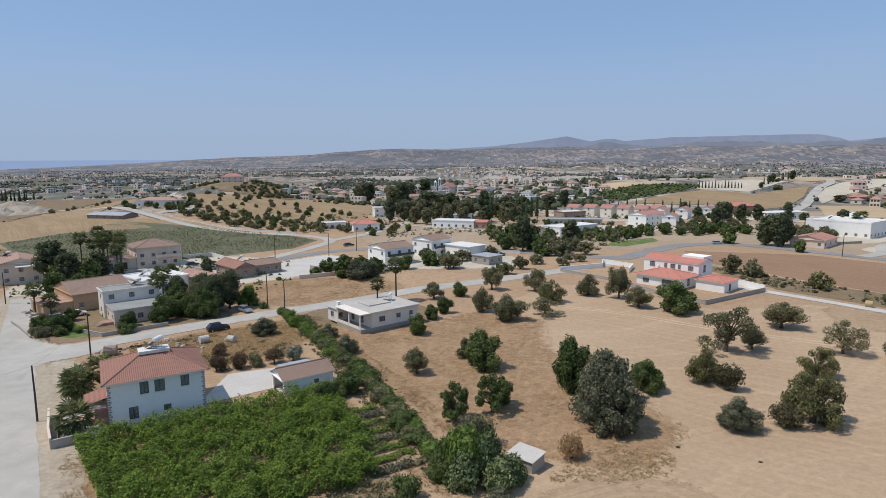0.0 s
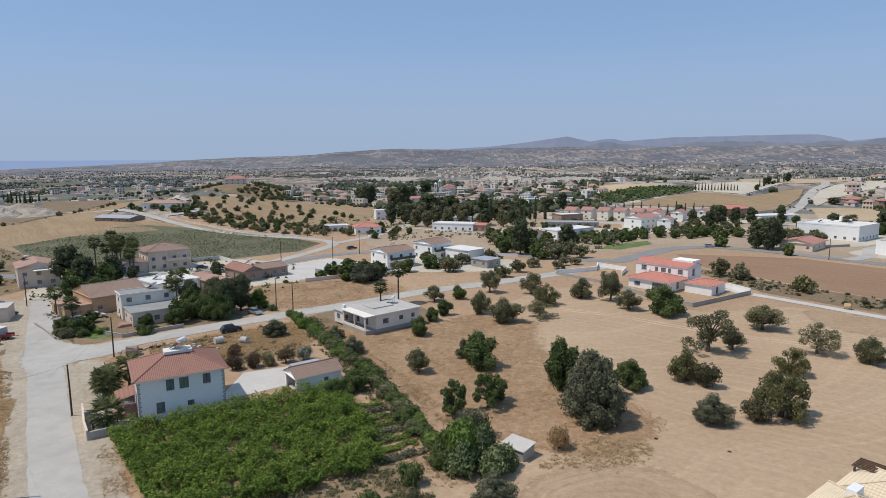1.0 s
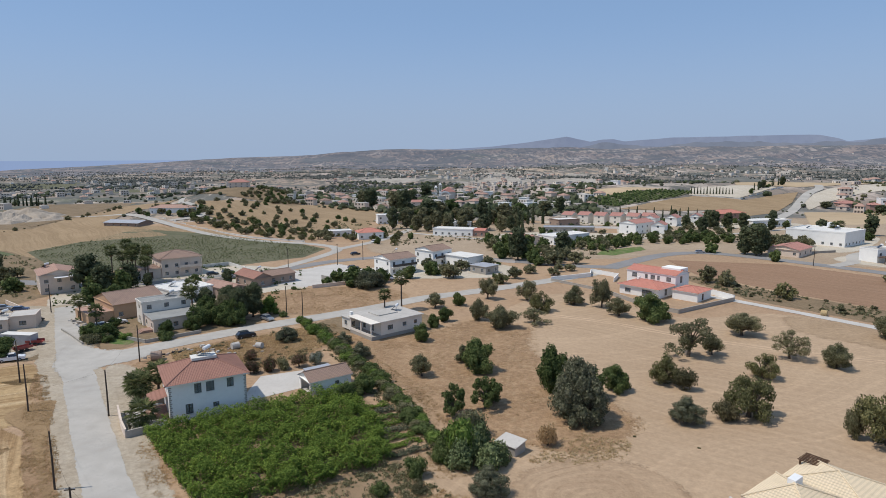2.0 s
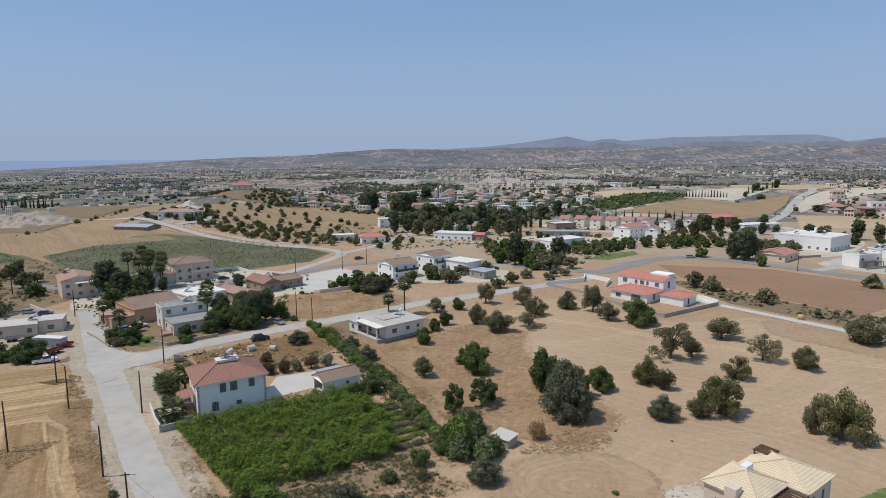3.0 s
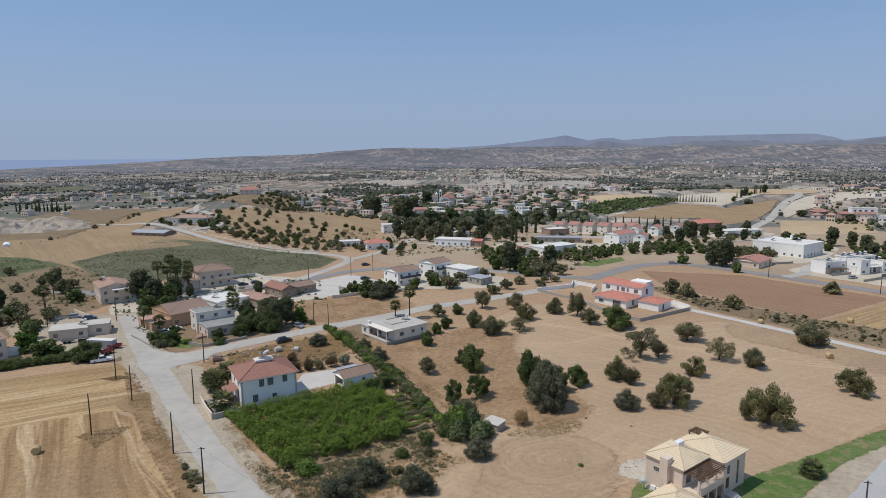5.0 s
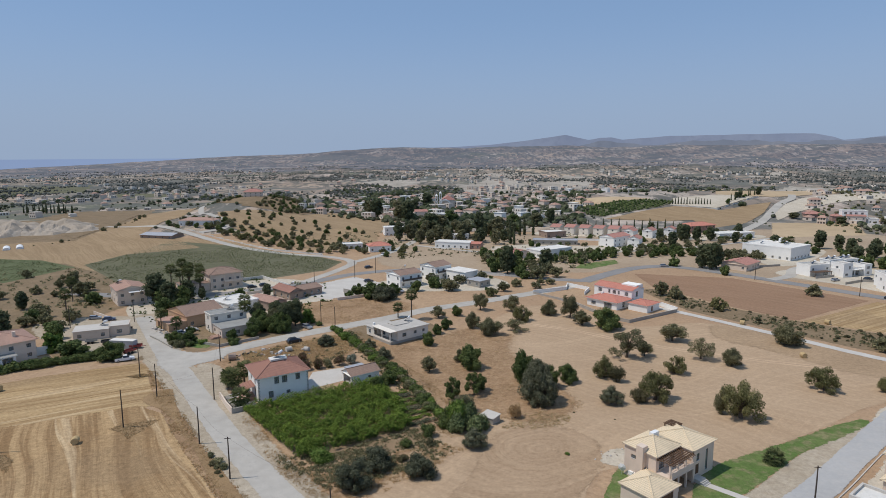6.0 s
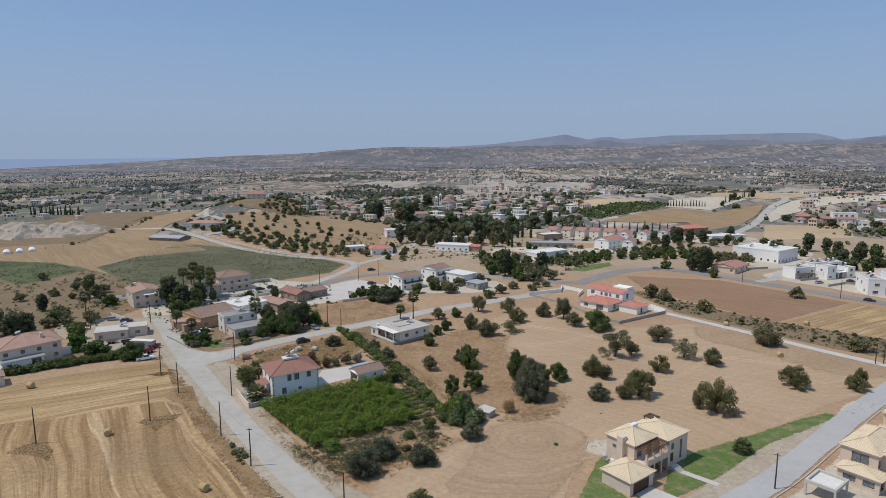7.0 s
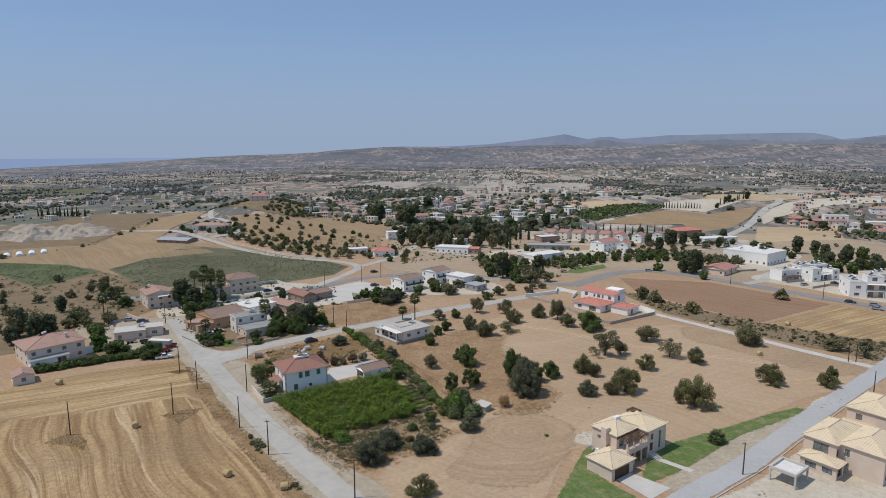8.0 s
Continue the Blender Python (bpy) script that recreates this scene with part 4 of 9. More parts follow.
# roads
strip("road_village_lane", [(-19, 345), (30, 312), (70, 308), (120, 316), (160, 330), (205, 352), (235, 372)], 5.0, 0.1, "gravel", "pale village lane")
strip("road_gravel_verge", [(-118, 166), (-90, 121), (-78, 104), (-66, 88), (-47.5, 61.5), (-29.5, 38), (-19, 25.5), (-2, 5), (25, -28), (70, -85), (150, -190)], 14.0, 0.05, "dust",
      "dusty road edge", 0.8, "verge")
strip("road_gravel", [(-116, 163), (-89.5, 121.8), (-77.4, 104.8), (-66.1, 88.4), (-47.6, 61.6), (-29.8, 38.4), (-19.2, 25.6), (-1.6, 4.6), (25, -26), (70, -82), (150, -186)], 7.2, 0.06, "gravel", "pale worn village road")
strip("road_street", [(-82, 111), (-72.5, 119), (-53.5, 136), (-36, 149), (-21, 160), (-7, 172), (12, 183), (39, 200), (58, 213)], 8.0, 0.065, "gravel", "pale grey side street")
sheet("road_junction", [(-92, 126), (-80, 121), (-68, 121), (-68, 113), (-74, 107), (-72, 98), (-80, 102), (-88, 112)], 0.07, "gravel", "wide dusty road junction", 2, True, "road", 3.5)
strip("road_main_west", [(-170, 205), (-130, 196), (-106, 199), (-88, 209), (-67, 224), (-47, 246), (-15, 258), (20, 248), (48, 232), (68, 226)], 8.5, 0.07, "asphalt", "grey asphalt main road")
strip("road_main_east", [(66, 224), (84, 243), (100, 257), (117, 263), (130, 257), (145, 241), (171, 206), (195, 173), (230, 125)], 9.5, 0.075, "asphalt", "grey asphalt main road at the fields")
strip("road_field", [(-300, 470), (-238, 425), (-190, 384), (-111, 320), (-70, 300), (-54, 282), (-57, 259), (-69, 226)], 6.5, 0.08, "gravel", "pale road round the crop field")
strip("road_north", [(-54, 280), (-40, 305), (-31, 330), (-19, 380), (-10, 425)], 6.5, 0.085, "gravel", "pale road to the village")
strip("road_lane", [(84, 173), (90.2, 166), (110.5, 137.5), (124.5, 117), (140, 97)], 3.6, 0.08, "concrete", "narrow concrete lane")
strip("road_villas", [(9, -6), (18, 1), (48, 26.2), (67, 40), (85, 55), (104.3, 71), (137, 97), (185, 138)], 6.8, 0.09, "newroad", "new pale grey road past the villas")
strip("road_side_east", [(158, 226), (172, 235), (184, 252), (200, 262), (225, 268)], 6.5, 0.095, "gravel", "pale side road")
strip("road_east_rise", [(195, 384), (214, 395), (233, 411), (255, 438), (292, 487), (321, 526), (344, 553), (361, 569), (374, 592)], 9.0, 0.1, "gravel", "pale road climbing past the fields")
strip("road_hill", [(-184, 388), (-172, 402), (-176, 424), (-199, 450), (-225, 500), (-250, 556), (-262, 600), (-250, 640), (-215, 655)], 6.5, 0.1, "gravel", "pale road round the hill")


def kerb(line, off, label):
    """A concrete kerb stone line along a road's edge."""
    pts = ribbon_edge([Vector((*p, 0)) for p in line], False, 4)
    vs = []
    for i, p in enumerate(pts):
        d = (pts[min(i + 1, len(pts) - 1)] - pts[max(0, i - 1)]).normalized()
        n = Vector((-d.y, d.x, 0))
        for k, z in ((-0.1, 0.0), (-0.09, 0.2), (0.09, 0.2), (0.1, 0.0)):
            q = p + n * (off + k)
            vs.append((q.x, q.y, z))
    m = len(pts)
    me = bpy.data.meshes.new("kerb")
    me.from_pydata(vs, [], [(4 * i + k, 4 * i + 4 + k, 4 * i + 5 + k, 4 * i + 1 + k) for i in range(m - 1) for k in range(3)])
    me.materials.append(M["concrete"])
    tagged(new("kerb", me), label, "kerb", kind="structure")


kerb([(18, 1), (48, 26.2), (67, 40), (85, 55), (104.3, 71), (120, 83.5)], -3.45, "pale concrete kerb along the new road")


# ---- buildings ----
SIDES = {"f": lambda x0, y0, x1, y1: ((x0, y0), (x1, y0)), "r": lambda x0, y0, x1, y1: ((x1, y0), (x1, y1)),
         "b": lambda x0, y0, x1, y1: ((x1, y1), (x0, y1)), "l": lambda x0, y0, x1, y1: ((x0, y1), (x0, y0))}
WIN_MESH = {}


def window_meshes(w, h, frame_mat):
    key = (round(w, 2), round(h, 2), frame_mat)
    if key not in WIN_MESH:
        fr, pn, sl = Build(), Build(), Build()
        t = 0.07
        fr.box(0, 0.1, 0, t, 0.17, h)
        fr.box(w - t, 0.1, 0, w, 0.17, h)
        fr.box(t, 0.1, h - t, w - t, 0.17, h)
        fr.box(t, 0.1, 0, w - t, 0.17, t)
        if w > 0.9:
            fr.box(w / 2 - t / 2, 0.1, t, w / 2 + t / 2, 0.17, h - t)
        pn.box(t, 0.125, t, w - t, 0.145, h - t)
        sl.box(-0.08, -0.07, -0.08, w + 0.08, 0.1, 0.0)
        out = []
        for nm, b, mt in (("window", fr, frame_mat), ("pane", pn, "glass"), ("sill", sl, "wframe")):
            me = bpy.data.meshes.new(nm)
            me.from_pydata(b.v, [], b.f)
            me.materials.append(M[mt])
            out.append(me)
        WIN_MESH[key] = out
    return WIN_MESH[key]


def block(house, box, h, wall, roof, openings=(), z0=0.0, over=0.5, rise=None, axis="x", tile="terracotta", rib=0.42, frame_mat="frame", parapet=0.35, top="whiteroof", sills=True):
    """One storeyed block of a house: box = x0, y0, x1, y1 in the house's own axes, front towards -y."""
    x0, y0, x1, y1 = box
    zt = z0 + h
    walls = Build()
    for s in "frbl":
        p, q = SIDES[s](x0, y0, x1, y1)
        holes = [(u, z0 + v, u + w, z0 + v + hh) for ss, u, v, w, hh, *_ in openings if ss == s]
        walls.wall(p, q, z0, zt, holes)
    walls.face((x0, y0, zt - 0.02), (x1, y0, zt - 0.02), (x1, y1, zt - 0.02), (x0, y1, zt - 0.02))
    part("wall", walls.weld(), wall, house)
    for s, u, v, w, hh, *kind in openings:
        p, q = (Vector((*a, 0)) for a in SIDES[s](x0, y0, x1, y1))
        d = (q - p).normalized()
        m = Matrix.Translation(p + d * u + Vector((0, 0, z0 + v))) @ Matrix.Rotation(math.atan2(d.y, d.x), 4, "Z")
        if kind and kind[0] in M:
            b = Build()
            b.box(0.0, 0.1, 0, w, 0.16, hh)
            dr = part("door", b, kind[0], house)
            dr.matrix_basis = m
            n = max(2, round(w / 0.5))
            for i in range(n):
                b = Build()
                b.box(i * w / n + 0.03, 0.07, 0.08, (i + 1) * w / n - 0.03, 0.1, hh - 0.08)
                part("panel", b, kind[0], dr)
            continue
        if kind and kind[0] == "open":
            continue
        fr, pn, sl = window_meshes(w, hh, frame_mat)
        ob = part("window", fr, None, house)
        ob.matrix_basis = m
        part("pane", pn, None, ob)
        if v > 0.4 and sills:
            part("sill", sl, None, ob)
    rb, cap, eave = Build(), Build(), Build()
    a0, b0, a1, b1 = x0 - over, y0 - over, x1 + over, y1 + over
    w, d = a1 - a0, b1 - b0
    if roof in ("hip", "gable"):
        half = (d if axis == "x" else w) / 2
        rz = rise or half * 0.42
        if roof == "hip":
            ins = min(half, (w if axis == "x" else d) / 2 - 0.01)
        else:
            ins = 0.0
        if axis == "x":
            r0, r1 = (a0 + ins, (b0 + b1) / 2, zt + rz), (a1 - ins, (b0 + b1) / 2, zt + rz)
            c = [(a0, b0, zt), (a1, b0, zt), (a1, b1, zt), (a0, b1, zt)]
            planes = [(c[0], c[1], r1, r0), (c[2], c[3], r0, r1)]
            ends = [(c[1], c[2], r1), (c[3], c[0], r0)]
        else:
            r0, r1 = ((a0 + a1) / 2, b0 + ins, zt + rz), ((a0 + a1) / 2, b1 - ins, zt + rz)
            c = [(a0, b0, zt), (a1, b0, zt), (a1, b1, zt), (a0, b1, zt)]
            planes = [(c[1], c[2], r1, r0), (c[3], c[0], r0, r1)]
            ends = [(c[0], c[1], r0), (c[2], c[3], r1)]
        for pl in planes:
            rb.slope(*pl, rib=rib)
        for e0, e1, t in ends:
            if roof == "hip":
                rb.slope(e0, e1, t, t, rib=rib)
            else:
                e0v, e1v, tv = Vector(e0), Vector(e1), Vector(t)
                inn = (Vector(((a0 + a1) / 2, (b0 + b1) / 2, zt)) - (e0v + e1v) / 2).normalized() * over
                eave.face(e0v + inn, e1v + inn, tv + inn - Vector((0, 0, 0.02)))
        lift = Vector((0, 0, 0.04))
        lines = [(r0, r1)]
        if roof == "hip":
            lines += [(c[0], r0), (c[3], r0 if axis == "x" else r1), (c[1], r1 if axis == "x" else r0), (c[2], r1)]
        for p, q in lines:
            if (Vector(p) - Vector(q)).length > 0.1:
                cap.tube(Vector(p) + lift, Vector(q) + lift, 0.13, 0.13, 6)
        eave.box(a0 + 0.04, b0 + 0.04, zt - 0.14, a1 - 0.04, b1 - 0.04, zt - 0.005)
        part("roof", rb.weld(), tile, house)
        part("ridge", cap, tile, house)
        part("soffit", eave, wall, house)
    else:
        o = over
        t = parapet
        rb.box(x0 - o, y0 - o, zt, x1 + o, y1 + o, zt + 0.16)
        if t:
            z1, z2, k = zt + 0.16, zt + 0.16 + t, 0.18
            rb.box(x0 - o, y0 - o, z1, x1 + o, y0 - o + k, z2)
            rb.box(x0 - o, y1 + o - k, z1, x1 + o, y1 + o, z2)
            rb.box(x0 - o, y0 - o + k, z1, x0 - o + k, y1 + o - k, z2)
            rb.box(x1 + o - k, y0 - o + k, z1, x1 + o, y1 + o - k, z2)
        part("parapet", rb, wall, house)
        sk = Build()
        k = 0.18 if t else 0.0
        sk.box(x0 - o + k, y0 - o + k, zt + 0.161, x1 + o - k, y1 + o - k, zt + 0.19)
        part("roof", sk, top, house)


def wins(side, length, n, v=1.0, w=1.2, h=1.2, margin=1.2):
    """n windows spread along one side."""
    gap = (length - 2 * margin - n * w) / max(1, n - 1) if n > 1 else 0
    u0 = margin if n > 1 else (length - w) / 2
    return [(side, u0 + i * (w + gap), v, w, h) for i in range(n)]


def house(x, y, rz, label, category="house", group=""):
    return thing("house", pose(x, y, land(x, y) - (0.2 if land(x, y) else 0.0), 0, 0, rz), label, category, group)


def water_heater(x, y, z, rz=-60):
    """Roof-top tank over a slanted collector."""
    t = thing("solar_water_heater", pose(x, y, z, 0, 0, rz), "white solar water tank over dark collector panels on a roof", "water heater", "solar water heaters")
    st, tk, pn = Build(), Build(), Build()
    for px, py in ((-0.6, 0.5), (0.6, 0.5), (-0.6, 0.0), (0.6, 0.0)):
        st.tube((px, py, 0), (px, py * 0.8, 1.15), 0.03, 0.03, 5)
    st.tube((-0.6, 0.4, 1.15), (0.6, 0.4, 1.15), 0.03, 0.03, 5)
    part("stand", st, "metalroof", t)
    tk.tube((-0.8, 0.3, 1.45), (0.8, 0.3, 1.45), 0.34, 0.34, 12)
    tk.tube((-0.86, 0.3, 1.45), (-0.8, 0.3, 1.45), 0.2, 0.34, 12)
    tk.tube((0.8, 0.3, 1.45), (0.86, 0.3, 1.45), 0.34, 0.2, 12)
    part("tank", tk, "tank", t, smooth=False)
    for k in (-0.95, 0.05):
        pn.add([(k, -1.3, 0.1), (k + 0.9, -1.3, 0.1), (k + 0.9, 0, 1.1), (k, 0, 1.1), (k, -1.3, 0.18), (k + 0.9, -1.3, 0.18), (k + 0.9, 0, 1.18), (k, 0, 1.18)],
               [(3, 2, 1, 0), (4, 5, 6, 7), (0, 1, 5, 4), (1, 2, 6, 5), (2, 3, 7, 6), (3, 0, 4, 7)])
    part("collector", pn, "solar", t)
    return t


# white two-storey villa beside the vines
hA = house(-46.4, 79.6, 30.5, "white two-storey villa with hipped terracotta roof and quoined corners")
WA, DA = 12.6, 10.8
block(hA, (0, 0, WA, DA), 6.75, "white", "hip", [("f", 2.45, 1.1, 1.2, 1.75), ("f", 6.9, 1.5, 1.0, 0.85), ("f", 4.0, 4.5, 1.15, 1.75), ("f", 5.9, 4.5, 1.35, 1.75), ("f", 9.35, 4.65, 1.15, 1.6),
      ("l", 3.0, 4.3, 1.2, 1.6), ("l", 7.0, 4.3, 1.2, 1.6), ("l", 6.8, 1.0, 1.2, 2.2), ("r", 2.5, 4.4, 1.2, 1.5), ("r", 7.0, 1.0, 1.4, 1.5)], over=0.65, rise=2.5, rib=0.26)
for i in range(19):
    k = 0.42 if i % 2 else 0.28
    for cx, sx in ((0, 1), (WA, -1)):
        z = 0.1 + i * 0.35
        qn = Build()
        qn.box(min(cx - 0.04 * sx, cx + k * sx), -0.04, z, max(cx - 0.04 * sx, cx + k * sx), k, z + 0.24)
        part("quoin", qn, "block", hA)
porch = Build()
porch.box(-2.6, 3.2, 0, -0.02, 7.4, 0.9)
for i in range(5):
    porch.box(-2.6 - 0.3 * (i + 1), 3.6, 0, -2.6 - 0.3 * i, 7.0, 0.75 - i * 0.16)
part("porch_steps", porch, "palerose", hA, "reddish tiled porch steps")
for yy in (3.4, 7.2):
    pc = Build()
    pc.box(-2.5, yy - 0.14, 0.9, -2.22, yy + 0.14, 3.3)
    part("porch_column", pc, "white", hA)
pr = Build()
pr.slope((-3.0, 7.8, 3.2), (-3.0, 2.8, 3.2), (-0.05, 2.8, 3.9), (-0.05, 7.8, 3.9), 0.32)
part("porch_roof", pr, "terracotta", hA)
deck = Build()
deck.box(4.4, 4.2, 8.95, 8.6, 6.6, 9.4)
part("roof_deck", deck, "whiteroof", hA)


def at_house(h, x, y, z=0.0):
    return h.matrix_basis @ Vector((x, y, z))


q = at_house(hA, 6.9, 5.3)
water_heater(q.x, q.y, 9.4, -100)

# small gabled garage
gC = house(-25.3, 91.3, 36, "small white garage with open front and brown tiled gable roof", "garage")
block(gC, (0, 0, 8.4, 5.4), 2.7, "white", "gable", [("l", 0.6, 0.0, 4.2, 2.3, "open"), ("f", 5.0, 1.2, 0.9, 0.7)], over=0.35, rise=1.35, tile="browntile", rib=0.32)
lean = Build()
lean.box(2.0, 5.9, 2.5, 7.5, 8.4, 2.62)
for px, py in ((2.2, 8.2), (7.3, 8.2)):
    lean.box(px - 0.08, py - 0.08, 0, px + 0.08, py + 0.08, 2.5)
part("lean_to", lean, "metalroof", gC, "pale sheet-metal lean-to roof")

# flat-roofed bungalow
hE = house(-15.9, 127.9, 40, "white flat-roofed bungalow with veranda on a raised plinth")
block(hE, (0, 0, 12.7, 10), 3.3, "offwhite", "flat", [("f", 2.0, 1.0, 1.6, 1.2), ("f", 6.6, 1.2, 1.2, 1.0), ("f", 10.2, 1.2, 1.0, 1.0), ("l", 1.6, 0.4, 1.4, 2.2), ("l", 5.2, 0.4, 1.6, 2.2)], z0=0.9, over=0.45, parapet=0.0, top="oldroof")
pl = Build()
pl.box(-2.8, 0.0, 0, 12.7, 10, 0.9)
part("plinth", pl, "block", hE)
ver = Build()
ver.box(-3.1, -0.4, 4.2, -0.46, 10.4, 4.36)
for yy in (0.2, 4.8, 9.6):
    ver.box(-2.8, yy, 0.9, -2.55, yy + 0.25, 4.2)
ver.box(-2.8, 0.0, 0.9, -2.65, 10, 1.5)
part("veranda", ver, "offwhite", hE)
block(hE, (-2.5, 10.3, 6, 14.5), 3.0, "offwhite", "flat", [("l", 1.2, 1.0, 1.4, 1.2), ("f", 0.4, 0.9, 1.0, 1.3)], z0=0.5, over=0.3, parapet=0.0, top="oldroof")
cp = Build()
cp.box(-1.6, 11.5, 3.68, -0.9, 12.2, 4.9)
part("chimney", cp, "white", hE)
ex = Build()
ex.box(2.5, 4.8, 4.41, 8.5, 9.6, 4.62)
part("roof_upstand", ex, "oldroof", hE)
q = at_house(hE, 9.5, 7.0)
water_heater(q.x, q.y, 4.4, -100)

# new beige villa with pergola
hD = house(34.6, 32.6, 37, "new beige villa with sand-coloured hipped roofs, pergola balcony and garage")
block(hD, (0, 0, 7.4, 6.6), 2.95, "beige", "hip", [("f", 1.0, 0, 5.0, 2.3, "wood")], over=0.4, rise=1.5, tile="sandtile", rib=0.34)
block(hD, (7.42, 4.6, 15.0, 11.4), 6.3, "beige", "hip", [("f", 1.2, 0.1, 2.2, 2.2), ("f", 4.0, 0.1, 2.2, 2.2), ("f", 1.0, 3.4, 1.6, 2.1), ("f", 4.2, 3.4, 1.6, 2.1), ("l", 1.5, 4.0, 1.6, 0.7)], over=0.4, rise=1.7, tile="sandtile", rib=0.34, axis="y")
block(hD, (15.02, 2.0, 22.4, 10.8), 6.2, "beige", "hip", [("f", 4.6, 0.8, 0.8, 4.2), ("f", 1.2, 0.9, 1.2, 2.0, "wood"), ("f", 1.4, 3.6, 1.0, 1.4), ("r", 2.0, 3.8, 1.0, 1.4), ("r", 5.0, 0.9, 1.4, 1.3)], over=0.4, rise=1.6, tile="sandtile", rib=0.34)
ch = Build()
ch.box(6.4, 6.75, 0.0, 7.9, 8.2, 7.4)
part("chimney", ch, "beige", hD)
bal = Build()
bal.box(7.42, 1.4, 2.95, 15.0, 4.58, 3.15)
part("balcony_floor", bal, "beige", hD)


def bar(name, material, parent, *dims):
    b = Build()
    b.box(*dims)
    return part(name, b, material, parent)


bar("parapet", "beige", hD, 7.6, 1.5, 3.15, 14.8, 1.66, 4.1)
for px in (7.6, 9.9, 12.4, 14.8):
    bar("column", "beige", hD, px - 0.16, 1.45, 0.0, px + 0.16, 1.77, 2.95)
    bar("column", "beige", hD, px - 0.16, 1.67, 3.15, px + 0.16, 1.99, 5.6)
for yy in (1.75, 4.2):
    bar("pergola_beam", "wood", hD, 7.3, yy, 5.6, 15.1, yy + 0.14, 5.8)
for i in range(13):
    bar("pergola_slat", "wood", hD, 7.4 + i * 0.56, 1.0, 5.8, 7.52 + i * 0.56, 4.5, 5.95)
for yy in (8.9, 10.9):
    bar("pergola_beam", "wood", hD, 19.6, yy, 6.7, 22.6, yy + 0.14, 6.85)
for i in range(7):
    bar("pergola_slat", "wood", hD, 19.75 + i * 0.4, 8.6, 6.85, 19.87 + i * 0.4, 11.3, 6.97)
for px in (19.7, 22.3):
    bar("pergola_post", "wood", hD, px, 10.9, 0, px + 0.18, 11.08, 6.7)
    bar("pergola_post", "wood", hD, px, 8.9, 6.0, px + 0.18, 9.08, 6.7)
st = Build()
st.box(15.2, 0.4, 0, 17.2, 1.98, 0.7)
for i in range(3):
    st.box(15.2, 0.4 - 0.35 * (i + 1), 0, 17.2, 0.4 - 0.35 * i, 0.5 - i * 0.16)
part("entrance_steps", st, "concrete", hD)
bar("roof_tank", "tank", hD, 11.4, 8.0, 7.2, 13.2, 8.9, 8.25)
for i in range(3):
    bar("cooling_unit", "tank", hD, 7.0, 7.0 + i * 1.1, 0.6, 7.4, 7.9 + i * 1.1, 1.3)
sheet("drive", [tuple(at_house(hD, x, y))[:2] for x, y in ((1.5, -0.1), (6.2, -0.1), (7.6, -9.0), (0.8, -9.0))], 0.06, "concrete", "concrete drive to the garage", 2, False, "drive", 0.2)
sheet("path", [tuple(at_house(hD, x, y))[:2] for x, y in ((15.4, -0.6), (17.0, -0.6), (18.2, -8.0), (16.6, -8.0))], 0.06, "concrete", "pale garden path", 2, False, "path", 0.2)

# more new villas across the lane
hF = house(90.0, 30.2, 37, "new beige villa with sand-coloured hipped roofs beside building ground", "house", "new villas")
block(hF, (0, 0, 14, 8.4), 6.3, "beige", "hip", [("l", 1.0, 0.8, 1.0, 1.6), ("l", 1.0, 3.8, 1.0, 1.6), ("f", 1.0, 0.8, 1.2, 1.6), ("f", 1.0, 3.8, 1.2, 1.6), ("f", 4.5, 3.8, 1.2, 1.6), ("f", 4.5, 0.2, 1.6, 2.2)], over=0.45, rise=2.0, tile="sandtile", rib=0.4)
block(hF, (-1.5, 8.42, 12, 15.0), 6.3, "beige", "hip", [("l", 2.0, 3.4, 3.0, 2.2), ("f", 0.2, 3.6, 1.1, 1.5)], over=0.45, rise=1.8, tile="sandtile", rib=0.4)
block(hF, (-5.2, 6.8, -1.52, 14.0), 3.0, "beige", "hip", [("l", 1.0, 1.0, 2.2, 1.2), ("f", 0.6, 0.2, 2.4, 2.3, "open"), ("l", 4.4, 1.0, 2.0, 1.2)], over=0.5, rise=1.3, tile="sandtile", rib=0.4)
hF2 = house(105.0, 48.8, 37, "new beige villa with sand-coloured hipped roof and timber porch", "house", "new villas")
block(hF2, (0, 0, 14, 9.5), 6.2, "beige", "hip", [("l", 2.0, 3.6, 1.4, 1.5), ("l", 5.8, 0.8, 1.4, 1.6), ("f", 2.0, 3.6, 1.2, 1.5)], over=0.45, rise=2.0, tile="sandtile", rib=0.4)
block(hF2, (-5.0, 3.5, -0.02, 9.0), 3.0, "beige", "gable", [("l", 1.0, 0.2, 3.0, 2.3, "open")], over=0.4, rise=0.9, tile="sandtile", rib=0.4, axis="y")
cpk = thing("carport", pose(71.3, 29.1, 0, 0, 0, 38), "raw concrete carport frame with four posts", "carport")
cb = Build()
for x0, x1, y0, y1 in ((0, 6.2, 0, 0.4), (0, 6.2, 5.0, 5.4), (0, 0.4, 0.4, 5.0), (5.8, 6.2, 0.4, 5.0)):
    cb.box(x0, y0, 2.6, x1, y1, 3.2)
part("beam", cb, "concrete", cpk)
for px, py in ((0.02, 0.02), (5.84, 0.02), (0.02, 5.04), (5.84, 5.04)):
    b = Build()
    b.box(px, py, 0, px + 0.34, py + 0.34, 2.6)
    part("post", b, "concrete", cpk)
b = Build()
b.box(0.4, 0.4, 2.62, 5.8, 5.0, 2.72)
part("slab", b, "whiteroof", cpk)

